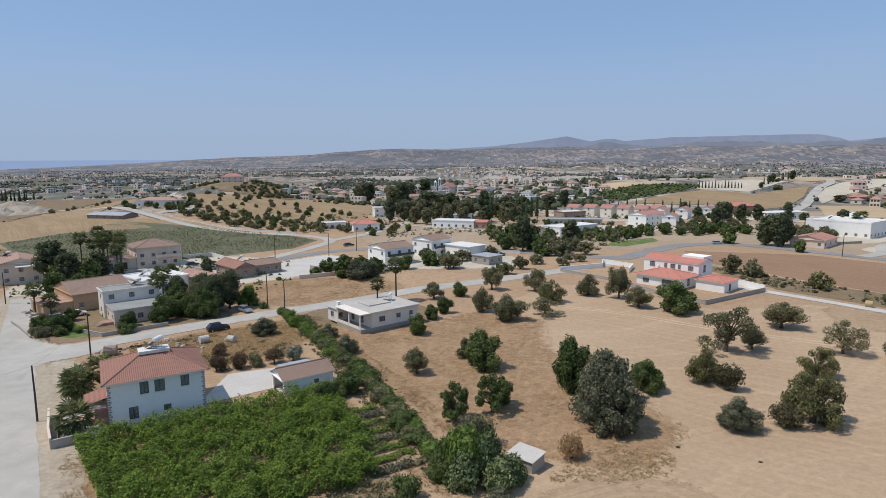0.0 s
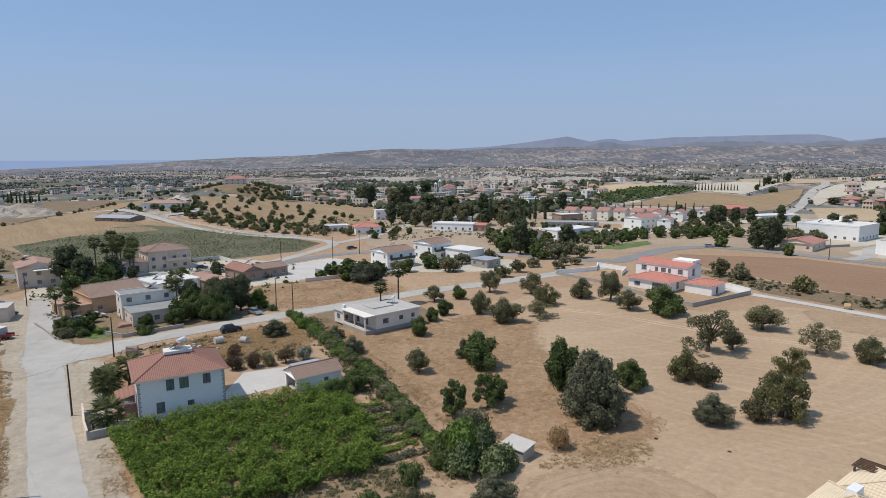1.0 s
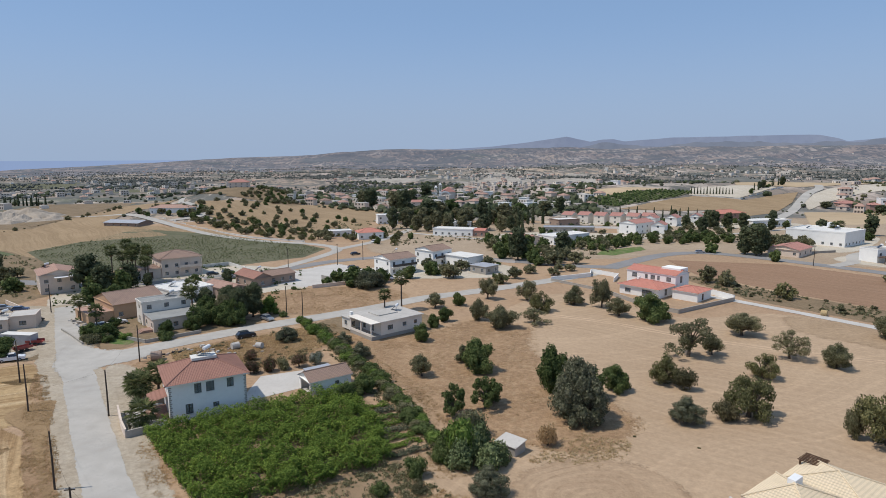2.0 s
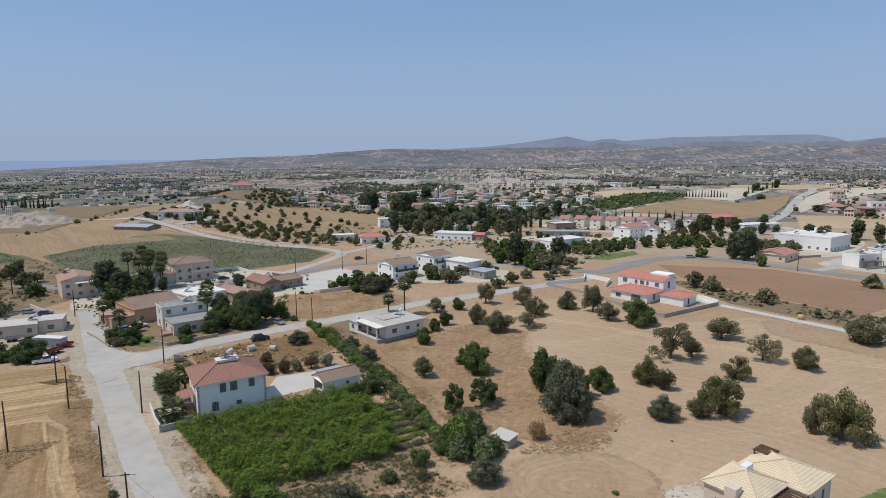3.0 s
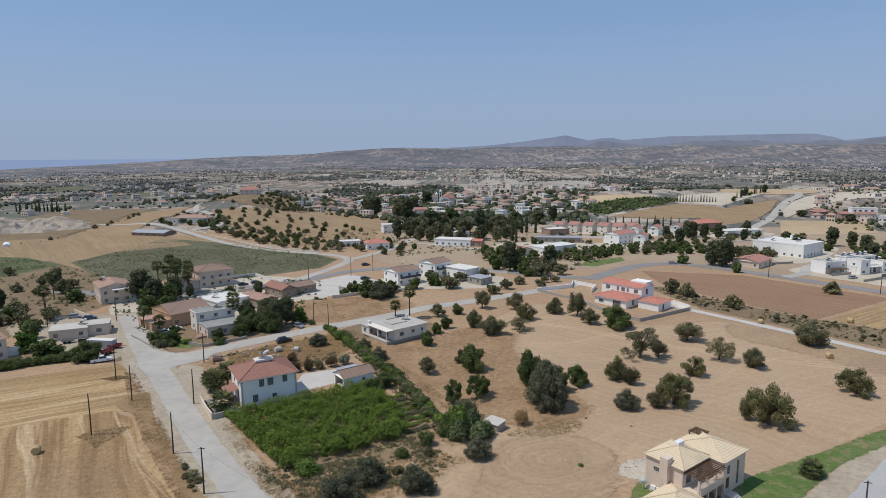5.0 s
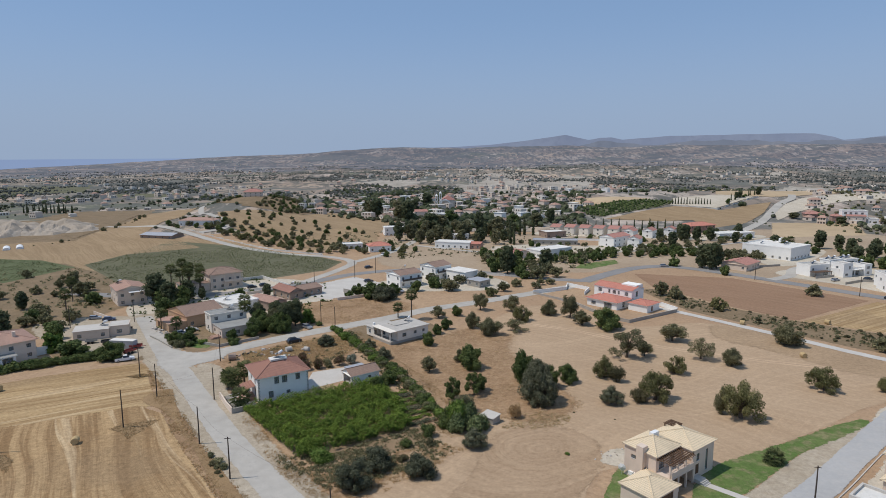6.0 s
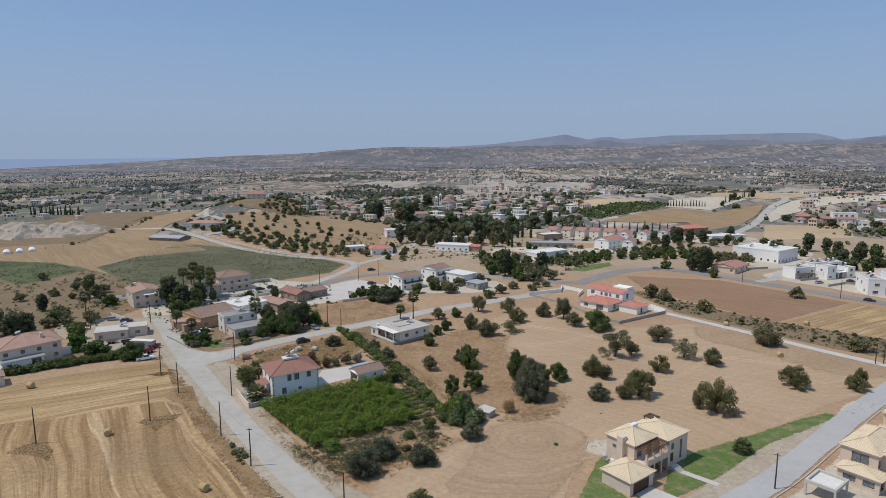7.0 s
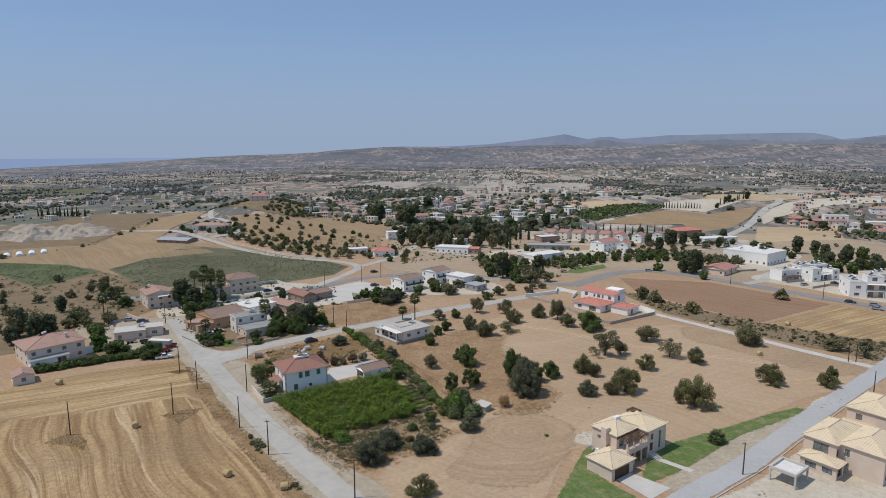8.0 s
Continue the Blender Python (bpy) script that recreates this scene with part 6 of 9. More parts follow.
# ---- plants ----
def leaf_mesh(name, seed, blobs, density, size, material, core=0.6, droop=0.0):
    """A crown: leaf sprays on and in uneven clumps, with a loose inner mass."""
    g = np.random.default_rng(seed)
    vs, fs, base = [], [], 0
    for cx, cy, cz, rx, ry, rz in blobs:
        area = 4 * math.pi * ((rx * ry + rx * rz + ry * rz) / 3)
        n = max(12, int(area * density))
        d = g.normal(size=(n, 3))
        d /= np.linalg.norm(d, axis=1)[:, None]
        lump = 1 + 0.16 * np.sin(d[:, 0] * 5 + cx) * np.cos(d[:, 1] * 6 + cz) + 0.1 * np.sin(d[:, 2] * 9 + cy)
        rad = (0.72 + 0.36 * g.random(n) ** 0.7) * lump
        p = d * rad[:, None] * np.array([rx, ry, rz]) + np.array([cx, cy, cz])
        p[:, 2] = np.maximum(p[:, 2], 0.05)
        nrm = d + g.normal(size=(n, 3)) * 0.55
        nrm /= np.linalg.norm(nrm, axis=1)[:, None]
        t = np.cross(nrm, g.normal(size=(n, 3)))
        t /= np.linalg.norm(t, axis=1)[:, None] + 1e-9
        b = np.cross(nrm, t)
        s = size * (0.55 + 0.9 * g.random(n))[:, None]
        t, b = t * s, b * s * 0.62
        b[:, 2] -= droop * s[:, 0]
        quad = np.stack([p - t, p - b * 0.9, p + t, p + b], 1).reshape(-1, 3)
        vs.append(quad)
        fs.append(np.arange(base, base + 4 * n).reshape(-1, 4))
        base += 4 * n
    vs = np.concatenate(vs)
    faces = [tuple(int(i) for i in f) for f in np.concatenate(fs)]
    verts = [tuple(v) for v in vs]
    if core:
        for cx, cy, cz, rx, ry, rz in blobs:
            k, o = 6, len(verts)
            for i in range(1, 4):
                th = math.pi * i / 4
                for j in range(k):
                    ph = 2 * math.pi * j / k
                    w = core * (0.85 + 0.3 * g.random())
                    verts.append((cx + rx * w * math.sin(th) * math.cos(ph), cy + ry * w * math.sin(th) * math.sin(ph), max(0.02, cz + rz * w * math.cos(th))))
            for i in range(2):
                for j in range(k):
                    faces.append((o + i * k + j, o + i * k + (j + 1) % k, o + (i + 1) * k + (j + 1) % k, o + (i + 1) * k + j))
            faces.append(tuple(o + j for j in range(k)))
            faces.append(tuple(o + 2 * k + j for j in range(k - 1, -1, -1)))
    me = bpy.data.meshes.new(name)
    me.from_pydata(verts, [], faces)
    me.materials.append(M[material])
    return me


def limbs(seed, blobs, r, fork):
    """Tapered trunk and limbs towards the clumps."""
    g = random.Random(seed)
    b = Build()
    top = Vector((g.uniform(-0.2, 0.2), g.uniform(-0.2, 0.2), fork))
    b.tube((0, 0, -0.1), (top.x * 0.5, top.y * 0.5, fork * 0.5), r * 1.35, r, 7)
    b.tube((top.x * 0.5, top.y * 0.5, fork * 0.5), top, r, r * 0.85, 7)
    for cx, cy, cz, rx, ry, rz in blobs:
        c = Vector((cx, cy, cz))
        if cz < fork:
            continue
        mid = top.lerp(c, 0.5) + Vector((g.uniform(-0.3, 0.3), g.uniform(-0.3, 0.3), 0.15))
        b.tube(top, mid, r * 0.5, r * 0.34, 5, False)
        b.tube(mid, c + Vector((0, 0, rz * 0.4)), r * 0.34, r * 0.1, 5, False)
    return b


def blobs_for(style, seed):
    """Clumps of a crown about 6 m high, by habit of growth."""
    g = random.Random(seed)
    out = []
    if style == "olive":
        for i in range(28):
            a, k = i * 2.4 + g.uniform(-0.5, 0.5), g.uniform(0.4, 2.8)
            s = g.uniform(0.5, 1.0)
            out.append((k * math.cos(a), k * math.sin(a), g.uniform(1.0, 5.1 - 0.65 * k), s * 1.15, s * 1.15, s * 0.85))
    elif style == "round":
        for i in range(24):
            a, k = i * 2.4 + g.uniform(-0.4, 0.4), g.uniform(0.2, 2.35)
            s = g.uniform(0.6, 1.15)
            out.append((k * math.cos(a), k * math.sin(a), g.uniform(0.8, 5.0 - 0.95 * k), s, s, s * 0.95))
    elif style == "mound":
        for i in range(78):
            a, u = i * 2.4 + g.uniform(-0.4, 0.4), 1 - (i + 0.5) / 78
            wide = math.sqrt(max(0.0, 1 - u ** 2.6)) * (1 + 0.12 * math.sin(2 * a + 1))
            k = 2.35 * wide * g.uniform(0.72, 1.05)
            s = g.uniform(0.4, 0.8)
            out.append((k * math.cos(a), k * math.sin(a), 0.5 + 5.2 * u * g.uniform(0.82, 1.05), s, s, s * 1.25))
    elif style == "carob":
        for i in range(28):
            a, k = i * 2.4 + g.uniform(-0.5, 0.5), math.sqrt(i / 28) * 2.9
            s = g.uniform(0.5, 0.98)
            out.append((k * math.cos(a) * 1.1, k * math.sin(a), g.uniform(0.7, 5.2 - 0.95 * k), s * 1.15, s, s * 0.85))
    elif style == "tall":
        for i in range(20):
            z = 2.0 + 0.55 * i * 0.75
            w = 2.9 * math.sin(math.pi * min(0.97, (z - 1.2) / 9.8)) ** 0.8 + 0.3
            a = i * 2.4 + g.uniform(-0.5, 0.5)
            s = g.uniform(0.9, 1.6)
            out.append((w * g.uniform(0.4, 0.85) * math.cos(a), w * g.uniform(0.4, 0.85) * math.sin(a), z, s * 1.15, s * 1.15, s * 0.95))
    elif style == "cypress":
        for i in range(11):
            z = 0.8 + i * 0.82
            w = 0.78 * (1 - (i / 11.5) ** 1.6) + 0.1
            out.append((g.uniform(-0.12, 0.12), g.uniform(-0.12, 0.12), z, w, w, 0.8))
    elif style == "sparse":
        for i in range(26):
            a, k = i * 2.4 + g.uniform(-0.5, 0.5), g.uniform(0.3, 2.7)
            s = g.uniform(0.4, 0.8)
            out.append((k * math.cos(a), k * math.sin(a), g.uniform(1.0, 5.2 - 0.5 * k), s * 1.1, s * 1.1, s * 0.85))
    else:
        for i in range(8):
            a, k = i * 2.4 + g.uniform(-0.3, 0.3), g.uniform(0.05, 0.65)
            s = g.uniform(0.36, 0.55)
            out.append((k * math.cos(a), k * math.sin(a), g.uniform(0.3, 1.0 - 0.3 * k), s, s, s * 0.85))
    return out


KINDS = {
    # kind: style, leaves, density, leaf size, core, trunk radius, fork, name, label, category
    "olive": ("olive", "olive", 11, 0.24, 0.45, 0.26, 1.0, "olive_tree", "dusty green olive tree on bare dry soil", "tree"),
    "sparse": ("sparse", "olive", 11, 0.22, 0.0, 0.2, 1.4, "almond_tree", "thin-crowned tree with gaps, on bare dry soil", "tree"),
    "ball": ("round", "olive", 11, 0.24, 0.6, 0.3, 0.8, "olive_tree", "dense round olive tree with foliage to the ground", "tree"),
    "dark_round": ("round", "greyleaf", 11, 0.22, 0.65, 0.3, 0.8, "olive_tree", "small dark rounded olive tree on bare soil", "tree"),
    "white_oleander": ("bush", "paleflower", 40, 0.12, 0.6, 0.08, 0.3, "oleander_bush", "oleander bush covered in white flowers", "bush"),
    "prickly_pear": ("bush", "cactus", 34, 0.15, 0.6, 0.1, 0.3, "prickly_pear", "prickly pear cactus with pale grey-green pads", "cactus"),
    "lime": ("round", "fresh", 12, 0.26, 0.7, 0.25, 0.9, "lemon_tree", "bright green rounded lemon tree", "tree"),
    "drybush": ("bush", "brownweed", 36, 0.11, 0.3, 0.1, 0.3, "bush", "half-dead brown bush in dry grass", "bush"),
    "green": ("round", "green", 12, 0.28, 0.7, 0.25, 0.9, "fruit_tree", "dense deep green fruit tree", "tree"),
    "fig": ("sparse", "green", 9, 0.34, 0.45, 0.2, 1.0, "fig_tree", "open-crowned fig tree in dry grass", "tree"),
    "grey": ("mound", "greyleaf", 13, 0.21, 0.6, 0.4, 0.8, "broad_tree", "huge dense grey-green tree with foliage to the ground", "tree"),
    "carob": ("carob", "carob", 11, 0.24, 0.45, 0.3, 1.0, "carob_tree", "spreading yellowish green carob tree", "tree"),
    "tall": ("tall", "dark", 10, 0.32, 0.7, 0.3, 2.0, "pine_tree", "tall dark pine tree", "tree"),
    "euca": ("tall", "olive", 10, 0.32, 0.6, 0.3, 2.4, "eucalyptus_tree", "tall dusty green eucalyptus tree", "tree"),
    "cypress": ("cypress", "dark", 22, 0.2, 0.75, 0.14, 0.5, "cypress_tree", "narrow dark cypress tree", "tree"),
    "bush": ("bush", "green", 40, 0.12, 0.7, 0.1, 0.3, "bush", "dense green garden bush", "bush"),
    "freshbush": ("bush", "fresh", 40, 0.12, 0.7, 0.1, 0.3, "bush", "bright green leafy bush", "bush"),
    "dustbush": ("bush", "scrubleaf", 40, 0.12, 0.5, 0.1, 0.3, "bush", "dusty brownish green bush", "bush"),
    "olivebush": ("bush", "olive", 40, 0.12, 0.7, 0.1, 0.3, "bush", "grey-green rounded bush on dry ground", "bush"),
    "oleander": ("bush", "oleander", 40, 0.12, 0.6, 0.08, 0.3, "oleander_bush", "dark oleander bush with faded flowers", "bush"),
}
PLANTED = {}
pick = random.Random(5)


def plant(kind, x, y, s=1.0, tall=1.0, rot=None, label="", group=""):
    """Plants one tree or bush; s = 1 is about 6 m high (bushes about 2 m)."""
    var = (pick.randrange(3), math.hypot(x, y - 70) < 125)
    rot = pick.uniform(0, 360) if rot is None else rot
    m = pose(x, y, land(x, y) - (0.15 if land(x, y) else 0.0), 0, 0, rot) @ Matrix.Diagonal((s, s, s * tall, 1))
    return set_plant(kind, var, m, label, group)


def set_plant(kind, var, m, label="", group=""):
    style, mat_, dens, size, core, tr, fork, name, lab, cat = KINDS[kind]
    if (kind, var) in PLANTED:
        first = PLANTED[kind, var]
        ob = copy_thing(first, m @ Matrix.Diagonal((*(1 / k for k in first.scale), 1)))
    else:
        seed = sum(ord(c) for c in kind) * 7 + var[0]
        dens, size = (dens * 4.2, size * 0.46) if var[1] else (dens * 0.42, size * 1.45)
        core = core if var[1] else min(0.82, core + 0.12)
        bl = blobs_for(style, seed)
        ob = thing(name, Matrix(), lab, cat)
        part("trunk", limbs(seed, bl, tr, fork), "bark", ob)
        part("crown", leaf_mesh("crown", seed, bl, dens, size, mat_, core), None, ob)
        PLANTED[kind, var] = ob
        ob.matrix_basis = m
    tagged(ob, label or lab, cat, group or "trees and bushes")
    return ob


def grow(kind, x, y, w, h, var=None, rot=None, label=""):
    """Plants one tree of known width and height in metres."""
    style = KINDS[kind][0]
    var = (pick.randrange(3) if var is None else var, math.hypot(x, y - 70) < 125)
    bl = blobs_for(style, sum(ord(c) for c in kind) * 7 + var[0])
    wide = max(b[0] + b[3] for b in bl) - min(b[0] - b[3] for b in bl)
    deep = max(b[1] + b[4] for b in bl) - min(b[1] - b[4] for b in bl)
    high = max(b[2] + b[5] for b in bl)
    s = w / (0.5 * (wide + deep)) / 1.08
    m = pose(x, y, land(x, y), 0, 0, pick.uniform(0, 360) if rot is None else rot) @ Matrix.Diagonal((s, s, h / high / 1.03, 1))
    return set_plant(kind, var, m, label, "trees and bushes")


PALM = {}


def palm(x, y, h=6.0, s=1.0, skirt=True):
    """A fan palm: ringed trunk, skirt of dead fronds, arching fans."""
    key = (round(h), skirt)
    rz = pick.uniform(0, 360)
    m = pose(x, y, 0, 0, 0, rz) @ Matrix.Diagonal((s, s, s, 1))
    if key in PALM:
        return copy_thing(PALM[key], m @ Matrix.Diagonal((*(1 / k for k in PALM[key].scale), 1)))
    ob = thing("palm_tree", Matrix(), "fan palm with ragged green fronds and dead skirt", "palm", "palms")
    g = random.Random(h * 10)
    b = Build()
    for i in range(8):
        z0, z1 = h * i / 8, h * (i + 1) / 8
        b.tube((0, 0, z0), (0, 0, z1), 0.24 - 0.01 * i, 0.2 - 0.01 * i, 8, i == 7)
    part("trunk", b, "bark", ob)

    def fans(n, lo, hi, reach, fall, mat_, nm, blade=0.85):
        b = Build()
        for i in range(n):
            a, up = i * 2.399 + g.uniform(-0.2, 0.2), lo + (hi - lo) * ((i + 0.5) / n + g.uniform(-0.04, 0.04))
            out = Vector((math.cos(a) * math.cos(up), math.sin(a) * math.cos(up), math.sin(up)))
            side = Vector((-math.sin(a), math.cos(a), 0))
            base = Vector((0, 0, h + 0.2 * math.sin(up)))
            tip = base + out * reach * g.uniform(0.85, 1.1)
            b.face(base - side * 0.04, base + side * 0.04, tip + side * 0.04, tip - side * 0.04)
            for k in range(-5, 6):
                t = k / 5 * 1.7
                ray_ = out * math.cos(t) + side * math.sin(t)
                q = tip + ray_ * blade * g.uniform(0.85, 1.15)
                q.z -= fall * (0.5 + 0.5 * abs(k) / 5) * math.cos(up)
                w = (side * math.cos(t) - out * math.sin(t)) * 0.1
                midp = tip.lerp(q, 0.55) + Vector((0, 0, 0.08))
                b.face(tip, midp - w, q, midp + w)
        part(nm, b, mat_, ob)
    fans(32, -0.7, 1.05, 1.2, 0.4, "palm", "crown", 1.2)
    if skirt:
        h -= 0.5
        fans(14, -1.4, -0.85, 0.6, 0.2, "thatch", "dead_fronds", 0.6)
        h += 0.5
    PALM[key] = ob
    ob.matrix_basis = m
    return ob


def scatter(poly, n, gap, seed):
    """Points inside a plot, no two nearer than gap."""
    g = random.Random(seed)
    xs, ys = [p[0] for p in poly], [p[1] for p in poly]
    out = []
    for _ in range(n * 30):
        p = (g.uniform(min(xs), max(xs)), g.uniform(min(ys), max(ys)))
        if inside(*p, poly) and all((p[0] - q[0]) ** 2 + (p[1] - q[1]) ** 2 > gap * gap for q in out):
            out.append(p)
            if len(out) == n:
                break
    return out


# trees of the dry field, one by one: kind, place, width, height
for kind, x, y, w, h in (
        ("grey", 22.7, 80.5, 11.0, 11.6), ("green", 20.6, 94.0, 7.0, 9.2), ("green", 32.6, 93.0, 5.4, 5.6), ("green", 27.0, 90.5, 6.0, 6.0), ("dark_round", 40.2, 79.1, 6.4, 4.7),
        ("carob", 51.8, 81.4, 9.4, 7.7), ("dustbush", 47.0, 79.6, 4.6, 4.0), ("carob", 63.7, 99.6, 6.6, 5.4), ("carob", 43.1, 97.0, 6.8, 6.6), ("dustbush", 45.6, 93.6, 4.4, 4.2),
        ("sparse", 54.2, 113.2, 11.2, 9.2), ("olive", 60.0, 114.5, 5.0, 4.6), ("olive", 73.9, 129.3, 9.4, 6.0), ("sparse", 75.8, 111.6, 8.2, 6.6), ("ball", 82.0, 105.4, 6.6, 5.6), ("carob", 67.9, 70.6, 9.8, 9.0),
        ("ball", 64.4, 73.0, 3.4, 7.0), ("ball", 108.9, 124.5, 10.2, 8.0), ("carob", 97.0, 87.1, 8.4, 6.4), ("carob", 112.6, 84.6, 6.4, 4.6), ("carob", 115.0, 87.0, 3.8, 5.8),
        ("green", 56.4, 143.1, 10.0, 8.2), ("olive", 48.9, 148.9, 7.8, 5.6), ("olive", 46.6, 159.0, 7.4, 9.0), ("ball", 39.3, 163.2, 7.4, 6.0), ("carob", 28.0, 154.9, 7.8, 6.2),
        ("olive", 25.7, 168.8, 7.2, 6.8), ("sparse", 23.8, 141.5, 8.2, 4.6), ("ball", 9.1, 145.2, 6.0, 6.3), ("ball", 14.5, 137.1, 9.0, 6.2), ("olive", 13.5, 170.7, 6.6, 7.2),
        ("green", 6.9, 105.0, 8.0, 7.2), ("ball", 4.0, 110.5, 4.2, 4.0), ("fig", 7.0, 85.4, 5.6, 6.0), ("green", 8.4, 88.2, 3.8, 4.6), ("fig", 1.3, 82.2, 5.0, 6.2), ("olive", -4.9, 101.9, 5.4, 4.8),
        ("dark_round", 5.5, 56.9, 5.9, 4.3), ("dark_round", -5.1, 45.6, 6.7, 4.5), ("dark_round", -14.2, 48.8, 7.6, 4.7), ("dark_round", -17.5, 41.0, 7.2, 5.3), ("carob", -5.5, 27.6, 7.2, 4.4),
        ("drybush", 15.8, 71.3, 3.5, 3.3), ("olive", 93.6, 194.7, 7.2, 6.5), ("ball", 97.4, 188.5, 6.8, 6.0), ("carob", 107.0, 169.2, 7.0, 5.4), ("ball", 158.2, 192.1, 7.6, 5.3)):
    grow(kind, x, y, w, h)
# dark shrubs behind the plot and round the bungalow
for kind, x, y, s, tall in (("green", -3, 139, 0.75, 0.9), ("green", 0, 144, 0.8, 1.0),
                            ("olive", -3, 160, 0.9, 1.0), ("green", 4, 162, 0.8, 1.0), ("oleander", -6.0, 131.5, 1.4, 1.0), ("freshbush", -28.5, 126, 1.5, 1.0), ("olivebush", -24, 121, 1.5, 1.0), ("freshbush", -33.5, 132.5, 2.0, 1.0)):
    plant(kind, x, y, s, tall)
# thicket below the plot, and the trees of the western yards: kind, place, width, height
for kind, x, y, w, h in (
        ("freshbush", 2.2, 68.0, 5.6, 6.0), ("prickly_pear", 6.2, 64.4, 5.0, 4.0), ("prickly_pear", 2.2, 64.6, 4.6, 4.2), ("prickly_pear", 7.9, 66.2, 3.6, 3.2), ("prickly_pear", 4.2, 67.6, 4.2, 4.8),
        ("prickly_pear", 5.2, 70.6, 3.8, 4.4), ("olivebush", 3.8, 74.4, 5.2, 4.4), ("bush", 0.4, 70.4, 3.6, 3.6), ("bush", -0.6, 66.4, 3.4, 3.2),
        ("dustbush", -3.6, 58, 2.6, 1.4), ("dustbush", -9, 51.5, 2.8, 1.5), ("freshbush", -25.4, 51.4, 5.2, 2.7), ("bush", -4.2, 62.0, 3.6, 3.0), ("bush", -8.6, 57.4, 2.8, 2.0),
        ("green", -101.4, 113.6, 8.3, 5.8), ("lime", -124.2, 121.9, 6.5, 6.4), ("green", -116.2, 118.5, 8.4, 5.0), ("green", -138.8, 144.3, 7.8, 3.8), ("lime", -50.7, 153.0, 6.0, 5.6),
        ("green", -84.7, 129.4, 5.6, 4.2), ("bush", -69.6, 128.4, 4.6, 2.6), ("green", -66.0, 137.6, 6.2, 6.6), ("tall", -119.6, 181.5, 9.0, 14.0), ("tall", -112.5, 178.0, 7.4, 11.0)):
    grow(kind, x, y, w, h)
# green hedge along the garden
HEDGE = [(-39.5, 144), (-33, 133), (-28, 124), (-21, 112.5), (-13, 98), (-7.5, 85.5), (-3.5, 76), (0.5, 67)]
hline = ribbon_edge([Vector((*p, 0)) for p in HEDGE], False, 1.5)
for i, p in enumerate(hline):
    kind = ("bush", "bush", "freshbush", "olivebush")[i % 4] if i > 12 else ("freshbush", "bush")[i % 2]
    plant(kind, p.x + pick.uniform(-0.9, 0.9), p.y + pick.uniform(-0.5, 0.5), pick.uniform(1.55, 2.1), pick.uniform(0.7, 0.95), group="garden hedge")
plant("green", -15.5, 92.6, 0.85, 0.9)
plant("green", -18.2, 90.0, 0.7, 0.9)
for kind, x, y, w, h in (("oleander", -40.5, 103.6, 3.6, 2.8), ("oleander", -37.2, 105, 3.4, 2.9), ("olivebush", -34.4, 106.4, 3.2, 2.8), ("oleander", -31.4, 107.6, 3.8, 3.0), ("white_oleander", -28.2, 109.2, 3.6, 2.9), ("oleander", -43.2, 112.5, 3.0, 2.4)):
    grow(kind, x, y, w, h)
grow("dark_round", -38.7, 126.6, 6.4, 3.9)
for x, y, w in ((-46.0, 50.6, 2.6), (-44.2, 48.6, 2.0), (-48.4, 53.4, 1.6)):
    grow("olivebush", x, y, w, 1.1)
for kind, x, y, w, h in (("dark_round", -24.6, 124.2, 4.3, 3.0), ("dark_round", -19, 113.2, 5.1, 3.9), ("green", -6, 126.1, 4.6, 4.7), ("dark_round", -25.9, 188.9, 11.8, 6.4)):
    grow(kind, x, y, w, h)
plant("olivebush", -41, 127, 1.2, 1.0)
# palms and garden of the white villa
for x, y, h, s in ((-55.5, 87.5, 3, 1.3), (-53.6, 90.8, 4, 1.25), (-57.9, 90.6, 3, 1.1), (-50.5, 78.3, 2, 1.3), (-12.9, 157.1, 8, 1.2), (-18.2, 160.2, 4, 1.0), (-115, 204, 10, 1.2), (-119.5, 207, 11, 1.2), (-121, 199, 10, 1.2),
                   (-143.8, 160.5, 8, 1.2), (-159, 189, 8, 1.1), (-101, 145.5, 6, 1.0), (-92.3, 138.2, 5, 1.0), (-72.5, 150, 6, 1.2), (-118, 201, 9, 1.1), (64.4, 50.0, 1, 1.0), (205, 300, 7, 1.2), (212, 306, 7, 1.2), (190, 318, 6, 1.1)):
    palm(x, y, h, s, h > 2)
